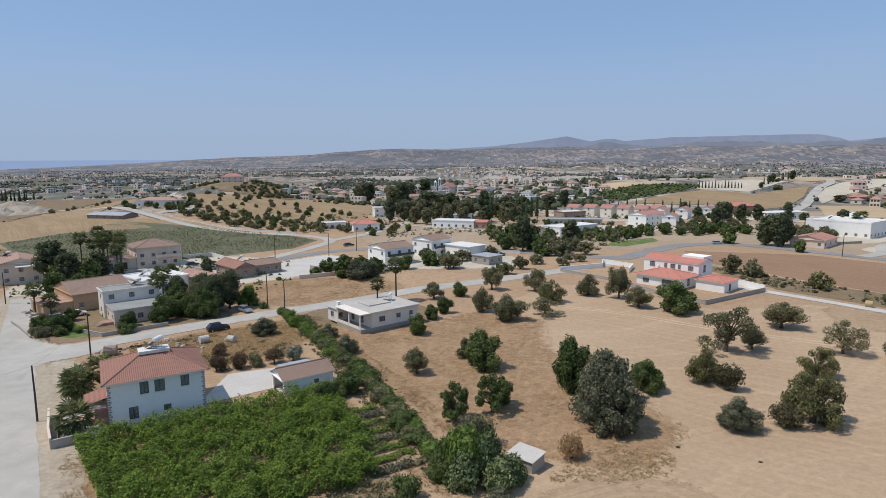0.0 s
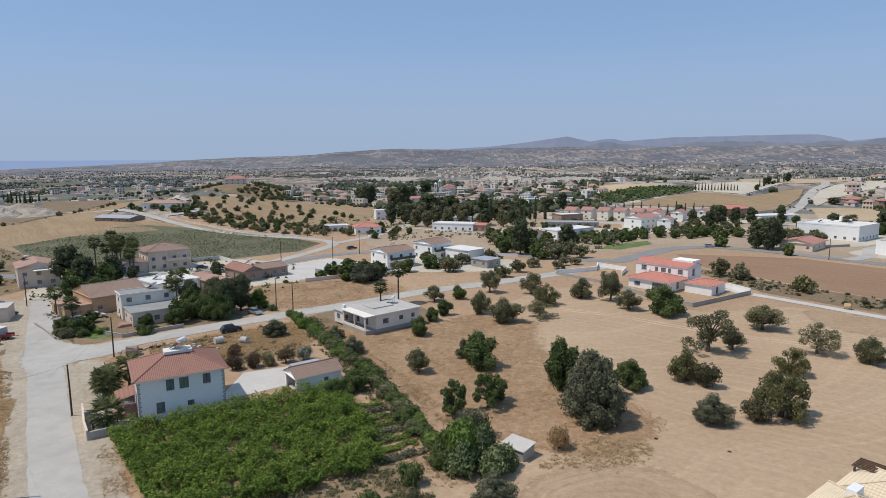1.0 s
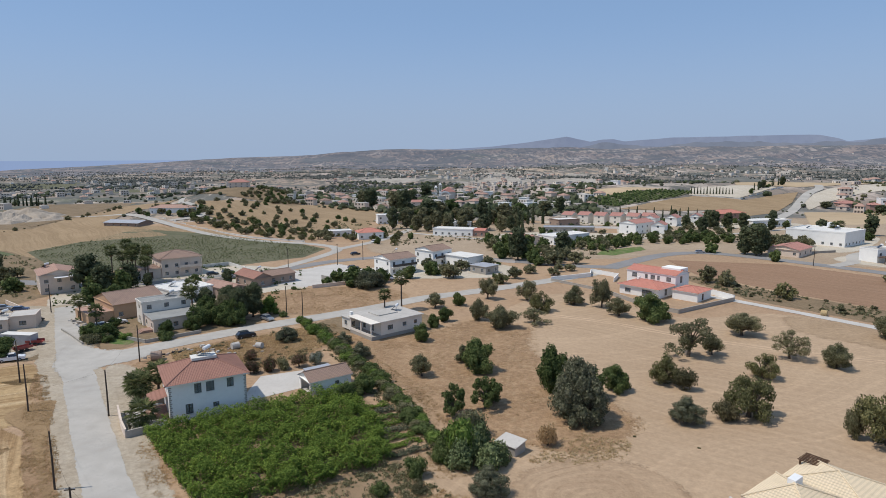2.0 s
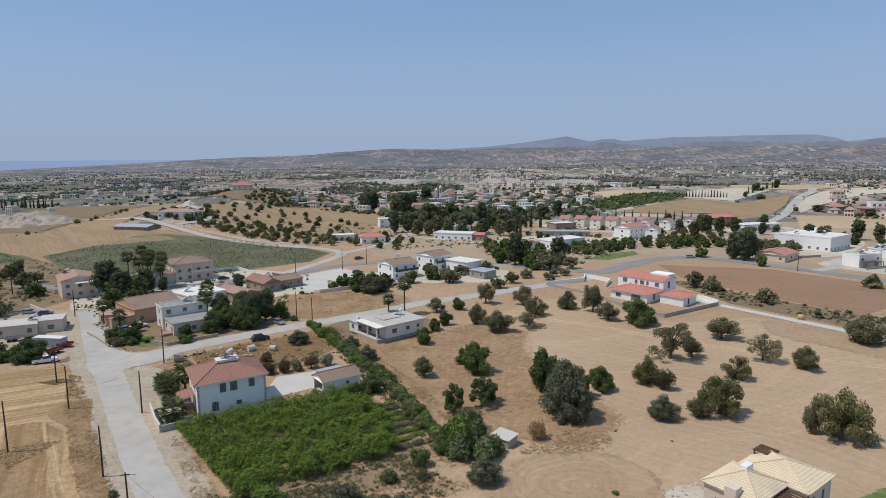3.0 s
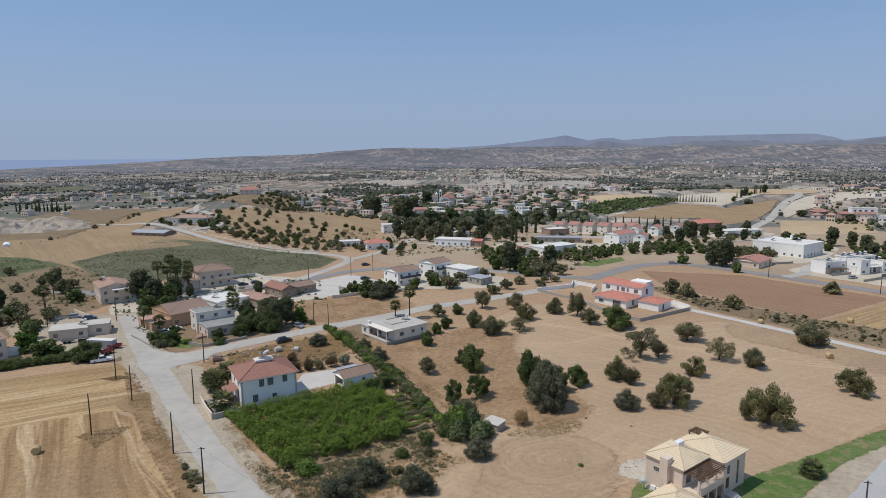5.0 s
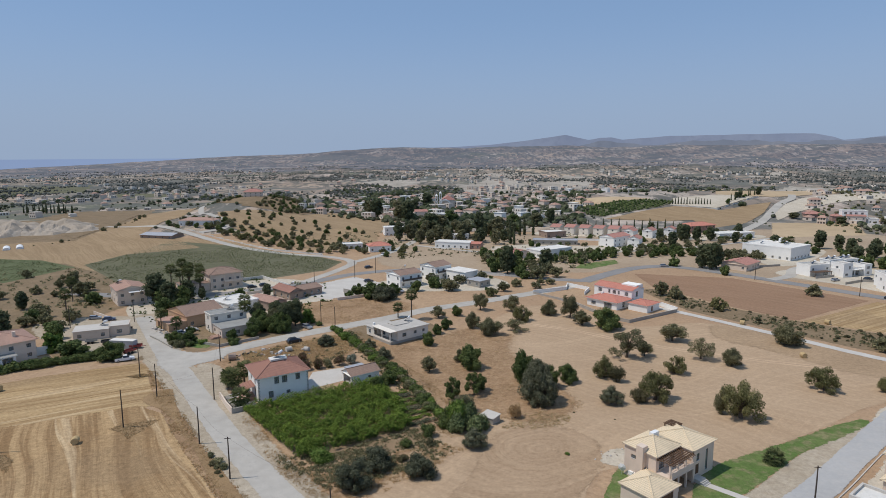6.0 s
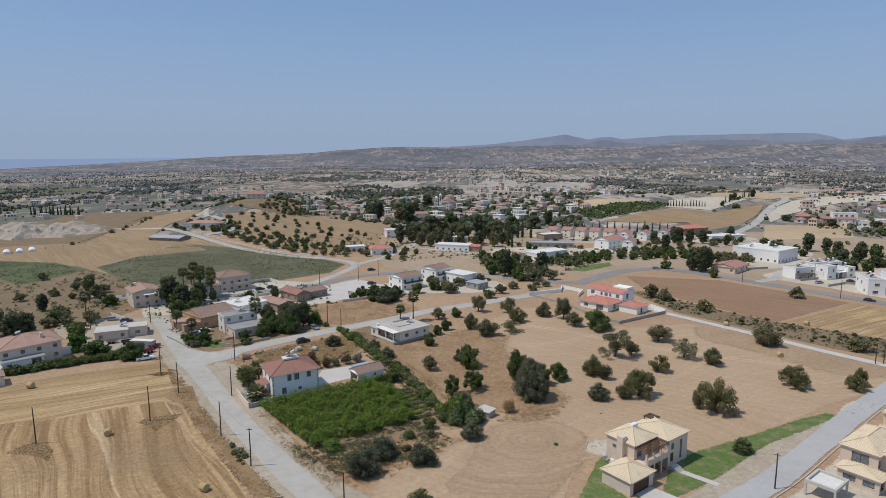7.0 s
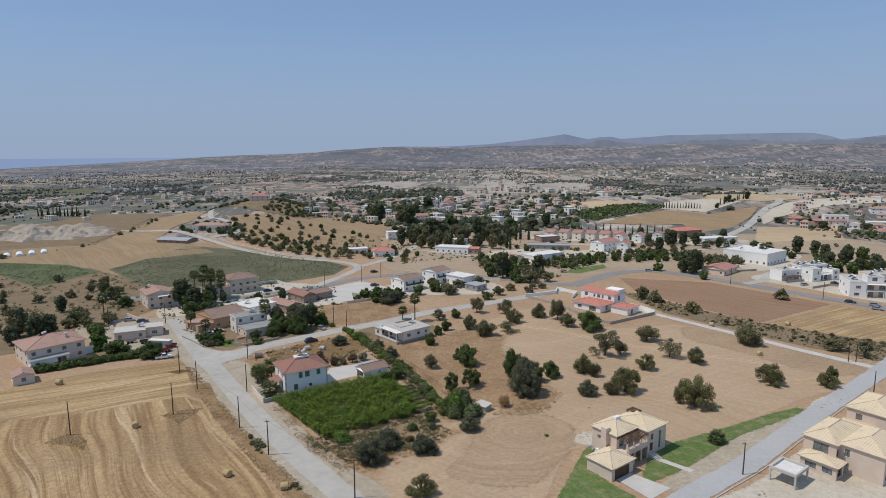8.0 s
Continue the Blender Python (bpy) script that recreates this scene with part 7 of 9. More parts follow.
# gardens and street trees of the western houses
for kind, x, y, s, tall in (("green", -110.5, 168.5, 1.3, 1.0), 
                            ("green", -106, 172, 1.0, 1.0), ("olive", -154, 161, 1.2, 1.0), ("ball", -146.5, 152, 1.0, 1.0), ("tall", -171, 175, 0.67, 1.0), ("olive", -163, 201, 1.2, 1.0),
                            ("euca", -169, 207, 0.9, 1.0), ("green", -147.5, 184.5, 1.2, 0.9), ("tall", -152, 138, 0.89, 0.95), ("tall", -156, 135, 0.89, 0.95), ("euca", -164, 138, 1.1, 1.0)):
    plant(kind, x, y, s, tall)
for kind, x, y, s, tall in (("olive", -139.6, 156.5, 1.0, 1.0), ("green", -154, 157, 1.0, 1.0), ("tall", -160, 128, 0.74, 0.9),
                            ("tall", -166, 122, 0.67, 0.9), ("green", -168, 112, 1.1, 1.0), ("green", -60, 142.5, 1.25, 1.0), ("green", -64.5, 143, 1.2, 1.0), ("tall", -68, 151, 0.78, 0.95), ("tall", -62, 151, 0.85, 0.95), ("tall", -57, 149, 0.74, 0.95),
                            ("green", -66, 147, 1.3, 1.1), ("bush", -46, 150, 1.3, 1.0), ("green", -71.8, 134.2, 0.75, 0.9), ("bush", -66.5, 138, 1.8, 1.0), ("olivebush", -86.5, 126, 2.0, 0.9)):
    plant(kind, x, y, s, tall)
for kind, x, y, s, tall in (("bush", -83, 126.5, 1.6, 1.0), ("freshbush", -80, 128.8, 1.7, 0.8), ("green", -90, 131, 0.8, 0.9), ("bush", -94, 135.5, 1.4, 1.0), ("olivebush", -89, 127, 1.5, 1.0), ("green", -38.5, 198, 1.2, 0.9),
                            ("green", -32, 192.5, 1.4, 1.0), ("green", -27, 195, 1.3, 0.95), ("green", -23, 199, 1.1, 0.9), ("bush", -42, 194, 2.2, 1.0), ("tall", -105, 192, 0.52, 0.9), ("green", -90, 196, 0.8, 1.0), ("tall", -78, 196, 0.52, 1.0),
                            ("green", -13, 205, 1.0, 1.0), ("green", -5, 212, 1.1, 1.0), ("olive", 3, 206, 1.0, 1.0), ("carob", 20, 195, 0.8, 1.0), ("olive", 26, 204, 0.9, 1.0)):
    plant(kind, x, y, s, tall)
# hedge before the western villa
for i in range(26):
    t = i / 25
    plant("bush", -134 + 28 * t + pick.uniform(-0.5, 0.5), 98.4 + 17 * t + pick.uniform(-0.6, 0.6), pick.uniform(1.9, 2.4), pick.uniform(0.8, 0.95), group="villa hedge")
# trees of the eastern fields
for kind, x, y, s, tall in (("green", 124.8, 263.5, 1.2, 0.85), ("tall", 140.9, 253.5, 1.3, 1.0),
                            ("tall", 145, 257, 1.2, 1.0), ("tall", 138, 258, 1.2, 1.0), ("green", 141, 238, 0.9, 1.1), ("olive", 136, 118, 1.1, 0.9), ("sparse", 141, 110, 1.3, 0.9), ("green", 226, 258, 1.5, 1.0), ("green", 232, 252, 1.4, 1.0),
                            ("tall", 205, 310, 1.0, 1.0), ("green", 214, 318, 1.2, 1.0), ("green", 222, 322, 1.1, 1.0), ("green", 228, 316, 1.2, 1.0), ("tall", 240, 322, 1.1, 1.0), ("green", 270, 300, 1.5, 1.1)):
    plant(kind, x, y, s, tall)
# groves
for poly, n, gap, kinds, lo, hi, seed in (
        ([(-174, 392), (-85, 312), (-50, 308), (-62, 345), (-95, 365), (-130, 400), (-196, 424)], 70, 6.0, ("olive", "olive", "green", "carob"), 0.6, 1.0, 1),
        ([(-196, 430), (-130, 404), (-95, 370), (-65, 350), (-62, 420), (-150, 500), (-190, 500)], 40, 10, ("olive", "green", "ball"), 0.55, 0.95, 11),
        ([(-226, 416), (-212, 402), (-172, 398), (-168, 412), (-176, 428), (-226, 432)], 16, 6, ("green", "green", "olive"), 0.7, 1.0, 2),
        ([(22, 300), (26, 246), (42, 228), (60, 236), (48, 264), (52, 284), (36, 286)], 30, 6.5, ("green", "green", "tall", "olive"), 1.0, 1.35, 3),
        ([(60, 278), (74, 270), (101, 293), (107, 315), (71, 302)], 52, 4.6, ("green", "green", "olive"), 0.7, 0.95, 4),
        ([(107, 293), (148, 291), (162, 329), (115, 323)], 46, 6, ("green", "green", "olive"), 0.7, 1.0, 5),
        ([(-34, 420), (-24, 352), (16, 350), (30, 340), (46, 370), (60, 425), (0, 428)], 60, 7.0, ("tall", "green", "euca", "euca"), 0.75, 1.15, 6),
        ([(160, 268), (176, 272), (190, 290), (178, 300), (162, 284)], 16, 5, ("bush", "olive"), 0.8, 1.2, 7),
        ([(214, 372), (180, 350), (150, 345), (130, 355), (190, 395), (226, 396)], 24, 8, ("green", "olive", "tall"), 0.6, 1.0, 8),
        ([(-60, 345), (-20, 340), (-14, 300), (-36, 290), (-50, 305)], 12, 9, ("olive", "carob", "green"), 0.6, 1.0, 9),
        ([(-170, 150), (-150, 205), (-205, 250), (-250, 230), (-230, 150)], 20, 13, ("olive", "olive", "carob", "ball"), 0.6, 1.0, 10)):
    for x, y in scatter(poly, n, gap, seed):
        plant(pick.choice(kinds), x, y, pick.uniform(lo, hi), pick.uniform(0.85, 1.1), group="groves")
for poly, n, gap, kinds, lo, hi, seed in (
        ([(-110, 160), (-60, 160), (-48, 190), (-88, 232), (-125, 216), (-140, 190)], 18, 7, ("green", "bush", "bush", "olive", "bush"), 0.5, 0.8, 61),
        ([(-150, 120), (-130, 130), (-128, 150), (-165, 170), (-185, 140)], 9, 8, ("green", "olive"), 0.7, 1.0, 62),
        ([(-30, 232), (24, 236), (20, 205), (-2, 205)], 14, 6, ("green", "bush", "olive"), 0.7, 1.1, 63),
        ([(150, 330), (200, 340), (240, 400), (190, 420), (140, 400)], 22, 8, ("green", "tall", "olive"), 0.6, 0.95, 64),
        ([(215, 250), (240, 230), (270, 260), (250, 320), (220, 300)], 18, 8, ("green", "olive", "tall"), 0.7, 1.1, 65),
        ([(200, 215), (236, 195), (246, 225), (214, 226)], 8, 6, ("green", "bush"), 0.6, 0.9, 66),
        ([(60, 330), (110, 330), (130, 365), (70, 395), (44, 360)], 16, 8, ("green", "olive", "bush"), 0.6, 1.0, 67),
        ([(30, 215), (56, 220), (40, 206), (30, 206)], 4, 4, ("olive",), 0.6, 0.8, 68)):
    for x, y in scatter(poly, n, gap, seed):
        k = pick.choice(kinds)
        plant(k, x, y, pick.uniform(lo, hi) * (1.6 if k == "bush" else 1.0), pick.uniform(0.85, 1.1), group="village trees")
# cypress rows
for i in range(15):
    plant("cypress", 98 + 6.2 * i, 428 + (i % 2) * 0.6 - 0.2 * i, pick.uniform(0.7, 1.05), 1.0, group="cypress row")
for x, y in ((57, 396), (61, 399), (45, 352), (47, 348), (67, 395)):
    plant("cypress", x, y, pick.uniform(1.2, 1.5), 1.1)
# weedy scrub along the lane
for x, y in scatter([(88, 204), (95, 206), (111, 176), (128, 152), (159, 125), (172, 112), (152, 104), (128, 124), (113, 145), (96, 170)], 90, 2.2, 21):
    d = abs((x - 90) * 0.78 + (y - 166) * 0.62)
    plant(pick.choice(("dustbush", "dustbush", "olivebush")), x, y, pick.uniform(0.5, 1.1), pick.uniform(0.6, 0.9), group="lane scrub")


def leaf_bed(name, poly, n, size, lo, hi, material, seed, thin=0.3):
    """Leaves standing thick over a strip of ground."""
    g = random.Random(seed)
    b = Build()
    xs, ys = [p[0] for p in poly], [p[1] for p in poly]
    made = 0
    while made < n:
        x, y = g.uniform(min(xs), max(xs)), g.uniform(min(ys), max(ys))
        if not inside(x, y, poly):
            continue
        hump = 0.55 + 0.75 * noise.noise(Vector((x * 0.4, y * 0.4, 3))) + 0.4 * noise.noise(Vector((x * 1.3, y * 1.3, 8)))
        gap = noise.noise(Vector((x * 0.33, y * 0.33, 21))) + 0.5 * noise.noise(Vector((x * 0.9, y * 0.9, 5)))
        if gap < -thin and g.random() < 0.93:
            made += 1
            continue
        z = max(0.08, (lo + (hi - lo) * g.random() ** 0.6) * (0.35 + 1.15 * hump))
        nr = Vector((g.gauss(0, 0.55), g.gauss(0, 0.55), 1)).normalized()
        t = nr.orthogonal().normalized()
        t = (Matrix.Rotation(g.uniform(0, 6.28), 3, nr) @ t) * size * g.uniform(0.6, 1.4)
        s = nr.cross(t) * 0.7
        p = Vector((x, y, z))
        b.face(p - t, p - s, p + t, p + s)
        made += 1
    return part(name, b, material)


# vine rows: leafy walls side by side, thinner towards the lower end
D, S = Vector((0.85, 0.527)), Vector((0.527, -0.85))
for i in range(13):
    c = Vector((-48.3, 76.3)) + S * (1.2 + 2.35 * i)
    lead = 0.3 * i - 1.4
    ln = 34.5 - 0.25 * i - (2 if i > 9 else 0)
    p0, p1 = c + D * (0.3 + lead), c + D * ln
    k = S * 1.12
    row = leaf_bed("grapevine", [tuple(p0 - k), tuple(p1 - k), tuple(p1 + k), tuple(p0 + k)], 12500, 0.12, 0.35, 1.85, "vine", 60 + i, 0.43 - 0.022 * max(0, i - 3))
    tagged(row, "thick row of bright green vines in the garden", "vine", "vine rows")
# vegetable rows
for i in range(8):
    c = Vector((-13.4, 85.5)) + Vector((0.42, -0.91)) * (2.6 * i)
    d = Vector((0.86, 0.5)) * 3.4
    k = Vector((0.36, -0.64))
    row = leaf_bed("vegetable_bed", [tuple(c - d - k), tuple(c + d - k), tuple(c + d + k), tuple(c - d + k)], 950, 0.14, 0.1, 0.6, ("vine", "greyleaf", "fresh")[i % 3], 90 + i, 0.35)
    tagged(row, "low bed of mixed vegetables in garden earth", "vegetables", "vegetable beds")


def tufts(name, poly, n, h, material, label, seed, patch=0.0):
    """Tufts of grass or weeds, a few blades each."""
    g = random.Random(seed)
    b = Build()
    xs, ys = [p[0] for p in poly], [p[1] for p in poly]
    made = tries = 0
    while made < n and tries < n * 20:
        tries += 1
        x, y = g.uniform(min(xs), max(xs)), g.uniform(min(ys), max(ys))
        if not inside(x, y, poly) or noise.noise(Vector((x * 0.16, y * 0.16, seed))) + 0.7 * noise.noise(Vector((x * 0.7, y * 0.7, seed))) < patch + g.uniform(-0.3, 0.3):
            continue
        made += 1
        for _ in range(4):
            a = g.uniform(0, 6.28)
            d = Vector((math.cos(a), math.sin(a), 0))
            w = Vector((-d.y, d.x, 0)) * 0.3 * h
            o = Vector((x + g.uniform(-0.2, 0.2), y + g.uniform(-0.2, 0.2), 0.05))
            b.face(o - w, o + d * h * 0.3 - w * 0.2, o + d * h * g.uniform(0.9, 1.5) + Vector((0, 0, h * g.uniform(0.3, 0.75))), o + w)
    tagged(part(name, b, material), label, "grass", kind="stuff")


tufts("dry_grass", [(-33, 134), (-8, 134), (6, 146), (24, 138), (22, 120), (30, 95), (34, 78), (22, 64), (10, 68), (2, 72), (-14, 102)], 4500, 0.14, "brownweed", "dry brown grass of the plot", 31, 0.15)
tufts("pale_grass", [(-33, 134), (-8, 134), (6, 146), (24, 138), (22, 120), (30, 95), (34, 78), (22, 64), (10, 68), (2, 72), (-14, 102)], 2500, 0.14, "weeds", "tufts of straw-coloured grass", 32, 0.2)
tufts("garden_weeds", [(-14, 98), (-30, 124), (-36, 142), (-30, 142), (-22, 124), (-5, 96), (3, 76), (8, 64), (-2, 60), (-11, 86)], 3500, 0.2, "brownweed", "dry weeds beside the garden", 33, -0.1)
tufts("lot_weeds", [(-57, 158), (-38, 152), (-12, 170), (-20, 188), (-45, 190), (-62, 180)], 2500, 0.2, "brownweed", "dry weeds of the vacant lot", 34, 0.0)
tufts("yard_weeds", [(-64, 118), (-38, 138), (-28, 122), (-38, 108), (-52, 100)], 6000, 0.3, "brownweed", "dry golden weeds behind the villa", 35, -0.4)
tufts("yard_straw", [(-64, 118), (-38, 138), (-28, 122), (-38, 108), (-52, 100)], 3000, 0.34, "weeds", "dry golden straw behind the villa", 41, 0.0)
tufts("lower_weeds", [(-34, 54), (-25, 48), (-14, 53), (-3, 60), (4, 56), (-8, 44), (-22, 36), (-34, 48)], 2000, 0.26, "brownweed", "dry weeds below the vines", 39, -0.3)
tufts("margin_weeds", [(-50, 74), (-46, 76), (-34, 55), (-25, 46), (-14, 50), (-2, 58), (2, 54), (-8, 42), (-22, 34), (-36, 52)], 3000, 0.18, "brownweed", "dry weeds between road and vines", 36, 0.0)
tufts("straw_tufts", [(12, 66), (16, 72), (22, 75), (29, 72), (27, 67), (18, 65)], 420, 0.3, "weeds", "dry golden grass below the big tree", 45, -0.3)
tufts("road_weeds", [(-86, 104), (-74, 83), (-57, 58), (-39, 35), (-22, 13), (-18, 15), (-24.5, 24), (-34.5, 36.6), (-52.4, 59.7), (-71, 86.4), (-82.5, 102.8)], 4500, 0.22, "brownweed", "dry brown weeds along the road", 37, -0.1)
for k_, bank in enumerate(BANKS):
    tufts("bank_weeds", bank, 420, 0.2, "brownweed", "unmown brown weeds round a pole", 38 + k_, -0.5)
sheet("field_backyard", [(-66, 116), (-40, 138), (-29, 122), (-30, 110), (-42, 104), (-54, 92), (-62, 90), (-68, 100)], 0.03, "drygrass", "dry brown grass behind the villa", 2, True)


def crop_rows(name, poly, gap, turn, size, material, label, seed):
    """Low plants in rows over a field."""
    g = random.Random(seed)
    b = Build()
    d = Vector((math.cos(radians(turn)), math.sin(radians(turn)), 0))
    e = Vector((-d.y, d.x, 0))
    cx, cy = sum(p[0] for p in poly) / len(poly), sum(p[1] for p in poly) / len(poly)
    k = -130.0
    while k < 130:
        u = -160.0
        while u < 160:
            p = Vector((cx, cy, 0)) + e * (k + g.uniform(-0.25, 0.25)) + d * u
            u += g.uniform(0.7, 1.9)
            if not inside(p.x, p.y, poly) or noise.noise(Vector((p.x * 0.05, p.y * 0.05, seed))) + g.uniform(-0.3, 0.3) < -0.25:
                continue
            s = size * g.uniform(0.6, 1.4)
            for _ in range(2):
                a = g.uniform(0, 6.28)
                w = Vector((math.cos(a), math.sin(a), 0)) * s
                h = Vector((0, 0, s * g.uniform(0.7, 1.1)))
                b.face(p - w, p + w * 0.2 + h * 0.6, p + w, p + w.cross(Vector((0, 0, 1))) * 0.4 + h)
        k += gap
    tagged(part(name, b, material), label, "crop", kind="stuff")


crop_rows("crop_plants", [(-204, 277), (-192, 357), (-138, 342), (-76, 297), (-61, 282), (-66, 258), (-93, 234), (-119, 225), (-160, 229)], 2.4, 38, 0.62, "cropleaf", "low green crop in rows", 81)
crop_rows("crop_plants_west", [(-325, 308), (-241, 291), (-209, 269), (-217, 229), (-259, 260), (-325, 287)], 2.4, -20, 0.55, "cropleaf", "low green crop in rows", 82)


def scrub(name, poly, n, lo, hi, material, label, seed, leaf_size=0.16, leaves=26, clump=0.0, flat=0.7):
    """Low wild growth: many small uneven clumps of leaves and stalks."""
    g = np.random.default_rng(seed)
    xs, ys = [p[0] for p in poly], [p[1] for p in poly]
    at = []
    for _ in range(n * 25):
        x, y = g.uniform(min(xs), max(xs)), g.uniform(min(ys), max(ys))
        if inside(x, y, poly) and noise.noise(Vector((x * 0.07, y * 0.07, seed * 1.7))) + 0.5 * noise.noise(Vector((x * 0.3, y * 0.3, seed))) > clump + g.uniform(-0.4, 0.4):
            at.append((x, y, lo + (hi - lo) * g.random() ** 2.2))
            if len(at) == n:
                break
    c = np.array(at)
    c = np.repeat(c, leaves, 0)
    m = len(c)
    d = g.normal(size=(m, 3))
    d /= np.linalg.norm(d, axis=1)[:, None]
    d[:, 2] = np.abs(d[:, 2])
    r = (0.15 + 0.9 * g.random(m) ** 0.7) * c[:, 2]
    p = d * r[:, None] * np.array([1, 1, flat * 1.3])
    p[:, 0] += c[:, 0]
    p[:, 1] += c[:, 1]
    p[:, 2] += 0.05
    nrm = d + g.normal(size=(m, 3)) * 0.6
    t = np.cross(nrm, g.normal(size=(m, 3)))
    t /= np.linalg.norm(t, axis=1)[:, None] + 1e-9
    b = np.cross(nrm, t)
    b /= np.linalg.norm(b, axis=1)[:, None] + 1e-9
    s = (leaf_size * (0.6 + 0.8 * g.random(m)) * (0.5 + 0.5 * c[:, 2] / hi))[:, None]
    quad = np.stack([p - t * s, p - b * s * 0.7, p + t * s, p + b * s * 0.7], 1).reshape(-1, 3)
    me = bpy.data.meshes.new(name)
    me.from_pydata(quad.tolist(), [], np.arange(4 * m).reshape(-1, 4).tolist())
    me.materials.append(M[material])
    tagged(new(name, me), label, "scrub", kind="stuff")


WEST = [(-134, 150), (-130, 200), (-150, 226), (-208, 268), (-262, 250), (-250, 130), (-190, 95), (-160, 112), (-142, 128)]
PLOT = [(-33, 134), (-8, 134), (6, 146), (24, 138), (22, 120), (30, 95), (34, 78), (22, 66), (10, 70), (2, 72), (-14, 102)]
LANE = [(88, 204), (95, 206), (111, 176), (128, 152), (159, 125), (172, 112), (152, 104), (128, 124), (113, 145), (96, 170)]
scrub("western_scrub", WEST, 420, 0.5, 2.2, "olive", "scrub of grey-green bushes in dry grass", 101, 0.42, 20)
scrub("lane_growth", LANE, 520, 0.3, 1.1, "olive", "low green scrub along the lane", 103, 0.26, 18, -0.1)
scrub("hedge_growth", [(-36, 142), (-32, 142), (-24, 124), (-9, 98), (-2, 78), (5, 66), (0, 62), (-9, 82), (-17, 98), (-30, 122)], 420, 0.2, 1.0, "olive", "undergrowth along the garden hedge", 107, 0.13, 60, -0.3)
scrub("garden_greens", [(-36, 57), (-27, 52), (-16, 60), (-8, 66), (-2, 61), (2, 55), (-8, 47), (-22, 41), (-34, 50)], 1000, 0.2, 0.9, "olive", "green weeds at the garden's edge", 110, 0.12, 50, 0.1)
scrub("backyard_greens", [(-66, 116), (-40, 138), (-29, 122), (-30, 110), (-42, 104), (-54, 94), (-62, 94)], 140, 0.2, 1.1, "olive", "green weeds behind the villa", 114, 0.13, 60, 0.0)
scrub("street_growth", [(-112, 150), (-92, 140), (-60, 152), (-48, 186), (-58, 222), (-92, 236), (-126, 214), (-132, 182)], 260, 0.3, 1.6, "green", "garden shrubs between the houses", 115, 0.34, 22, 0.0)
scrub("middle_scrub", [(-60, 345), (60, 345), (60, 400), (150, 345), (230, 400), (200, 425), (-180, 425), (-90, 350)], 420, 0.5, 2.0, "olive", "bushes between the village fields", 116, 0.5, 16, 0.0)
scrub("roadside_scrub", [(-36, 290), (22, 300), (26, 246), (64, 246), (104, 300), (180, 300), (180, 340), (40, 335), (-14, 330)], 420, 0.4, 1.8, "olive", "bushes behind the main road", 117, 0.45, 18, 0.0)

# big garden trees of the street and the palm grove behind the houses
for kind, x, y, s, tall in (("tall", -110, 190, 0.9, 0.9), ("green", -116, 180, 1.4, 1.2),
                            ("green", -109.5, 184, 1.3, 1.2), ("green", -56.5, 141.5, 1.2, 1.2), ("tall", -57.5, 146, 0.85, 1.0),
                            ("tall", -54.5, 150, 0.9, 1.0), ("euca", -61, 146, 0.75, 0.9),
                            ("green", -88, 138.5, 0.7, 0.9), ("bush", -90.5, 135, 1.8, 0.9), ("freshbush", -85, 131.5, 1.6, 0.6), ("olivebush", -84, 128.5, 1.6, 0.9), ("bush", -93, 138.5, 1.5, 1.0)):
    plant(kind, x, y, s, tall, group="village trees")
for x, y, h, s in ((-112, 196, 9, 1.2), (-108, 199, 9, 1.15), (-106.5, 194, 8, 1.1), (-114, 200, 10, 1.2), (-110, 203, 10, 1.15), (-76, 160, 6, 1.2)):
    palm(x, y, h, s, True)

# tall dark trees in the middle of the village
for kind, x, y, w, h in (("tall", -68, 542, 15, 18), ("euca", -76, 552, 13, 16), ("tall", -35.5, 501, 14, 20), ("euca", -44, 512, 12, 15), ("tall", -12, 407, 15, 17), ("euca", -3, 412, 14, 15), ("green", -18, 402, 12, 11),
                         ("tall", -33.5, 369, 8.5, 15), ("euca", 14, 387, 14, 13), ("tall", 27, 409, 9, 18), ("cypress", 30.3, 390.5, 4, 14), ("euca", 40, 392, 12, 15), ("tall", -21, 651, 15, 17),
                         ("green", 4.6, 483, 15, 12), ("tall", -32, 575, 11, 16), ("euca", -52, 590, 14, 14), ("tall", -84, 600, 13, 14), ("green", 60, 470, 13, 10), ("euca", 78, 455, 12, 12), ("tall", 95, 480, 9, 14)):
    grow(kind, x, y, w, h)

# shrubs along the western edge of the golden field
wl = ribbon_edge([Vector((*p, 0)) for p in ((-300, 318), (-283, 352), (-276, 388), (-278, 432), (-288, 476), (-313, 565))], False, 9.0)
for i, p in enumerate(wl):
    if i % 5 == 3:
        continue
    plant(pick.choice(("olivebush", "ball", "dustbush", "olivebush")), p.x + pick.uniform(-4, 4), p.y + pick.uniform(-3, 3), pick.uniform(0.6, 1.0), 0.8, group="field hedge")


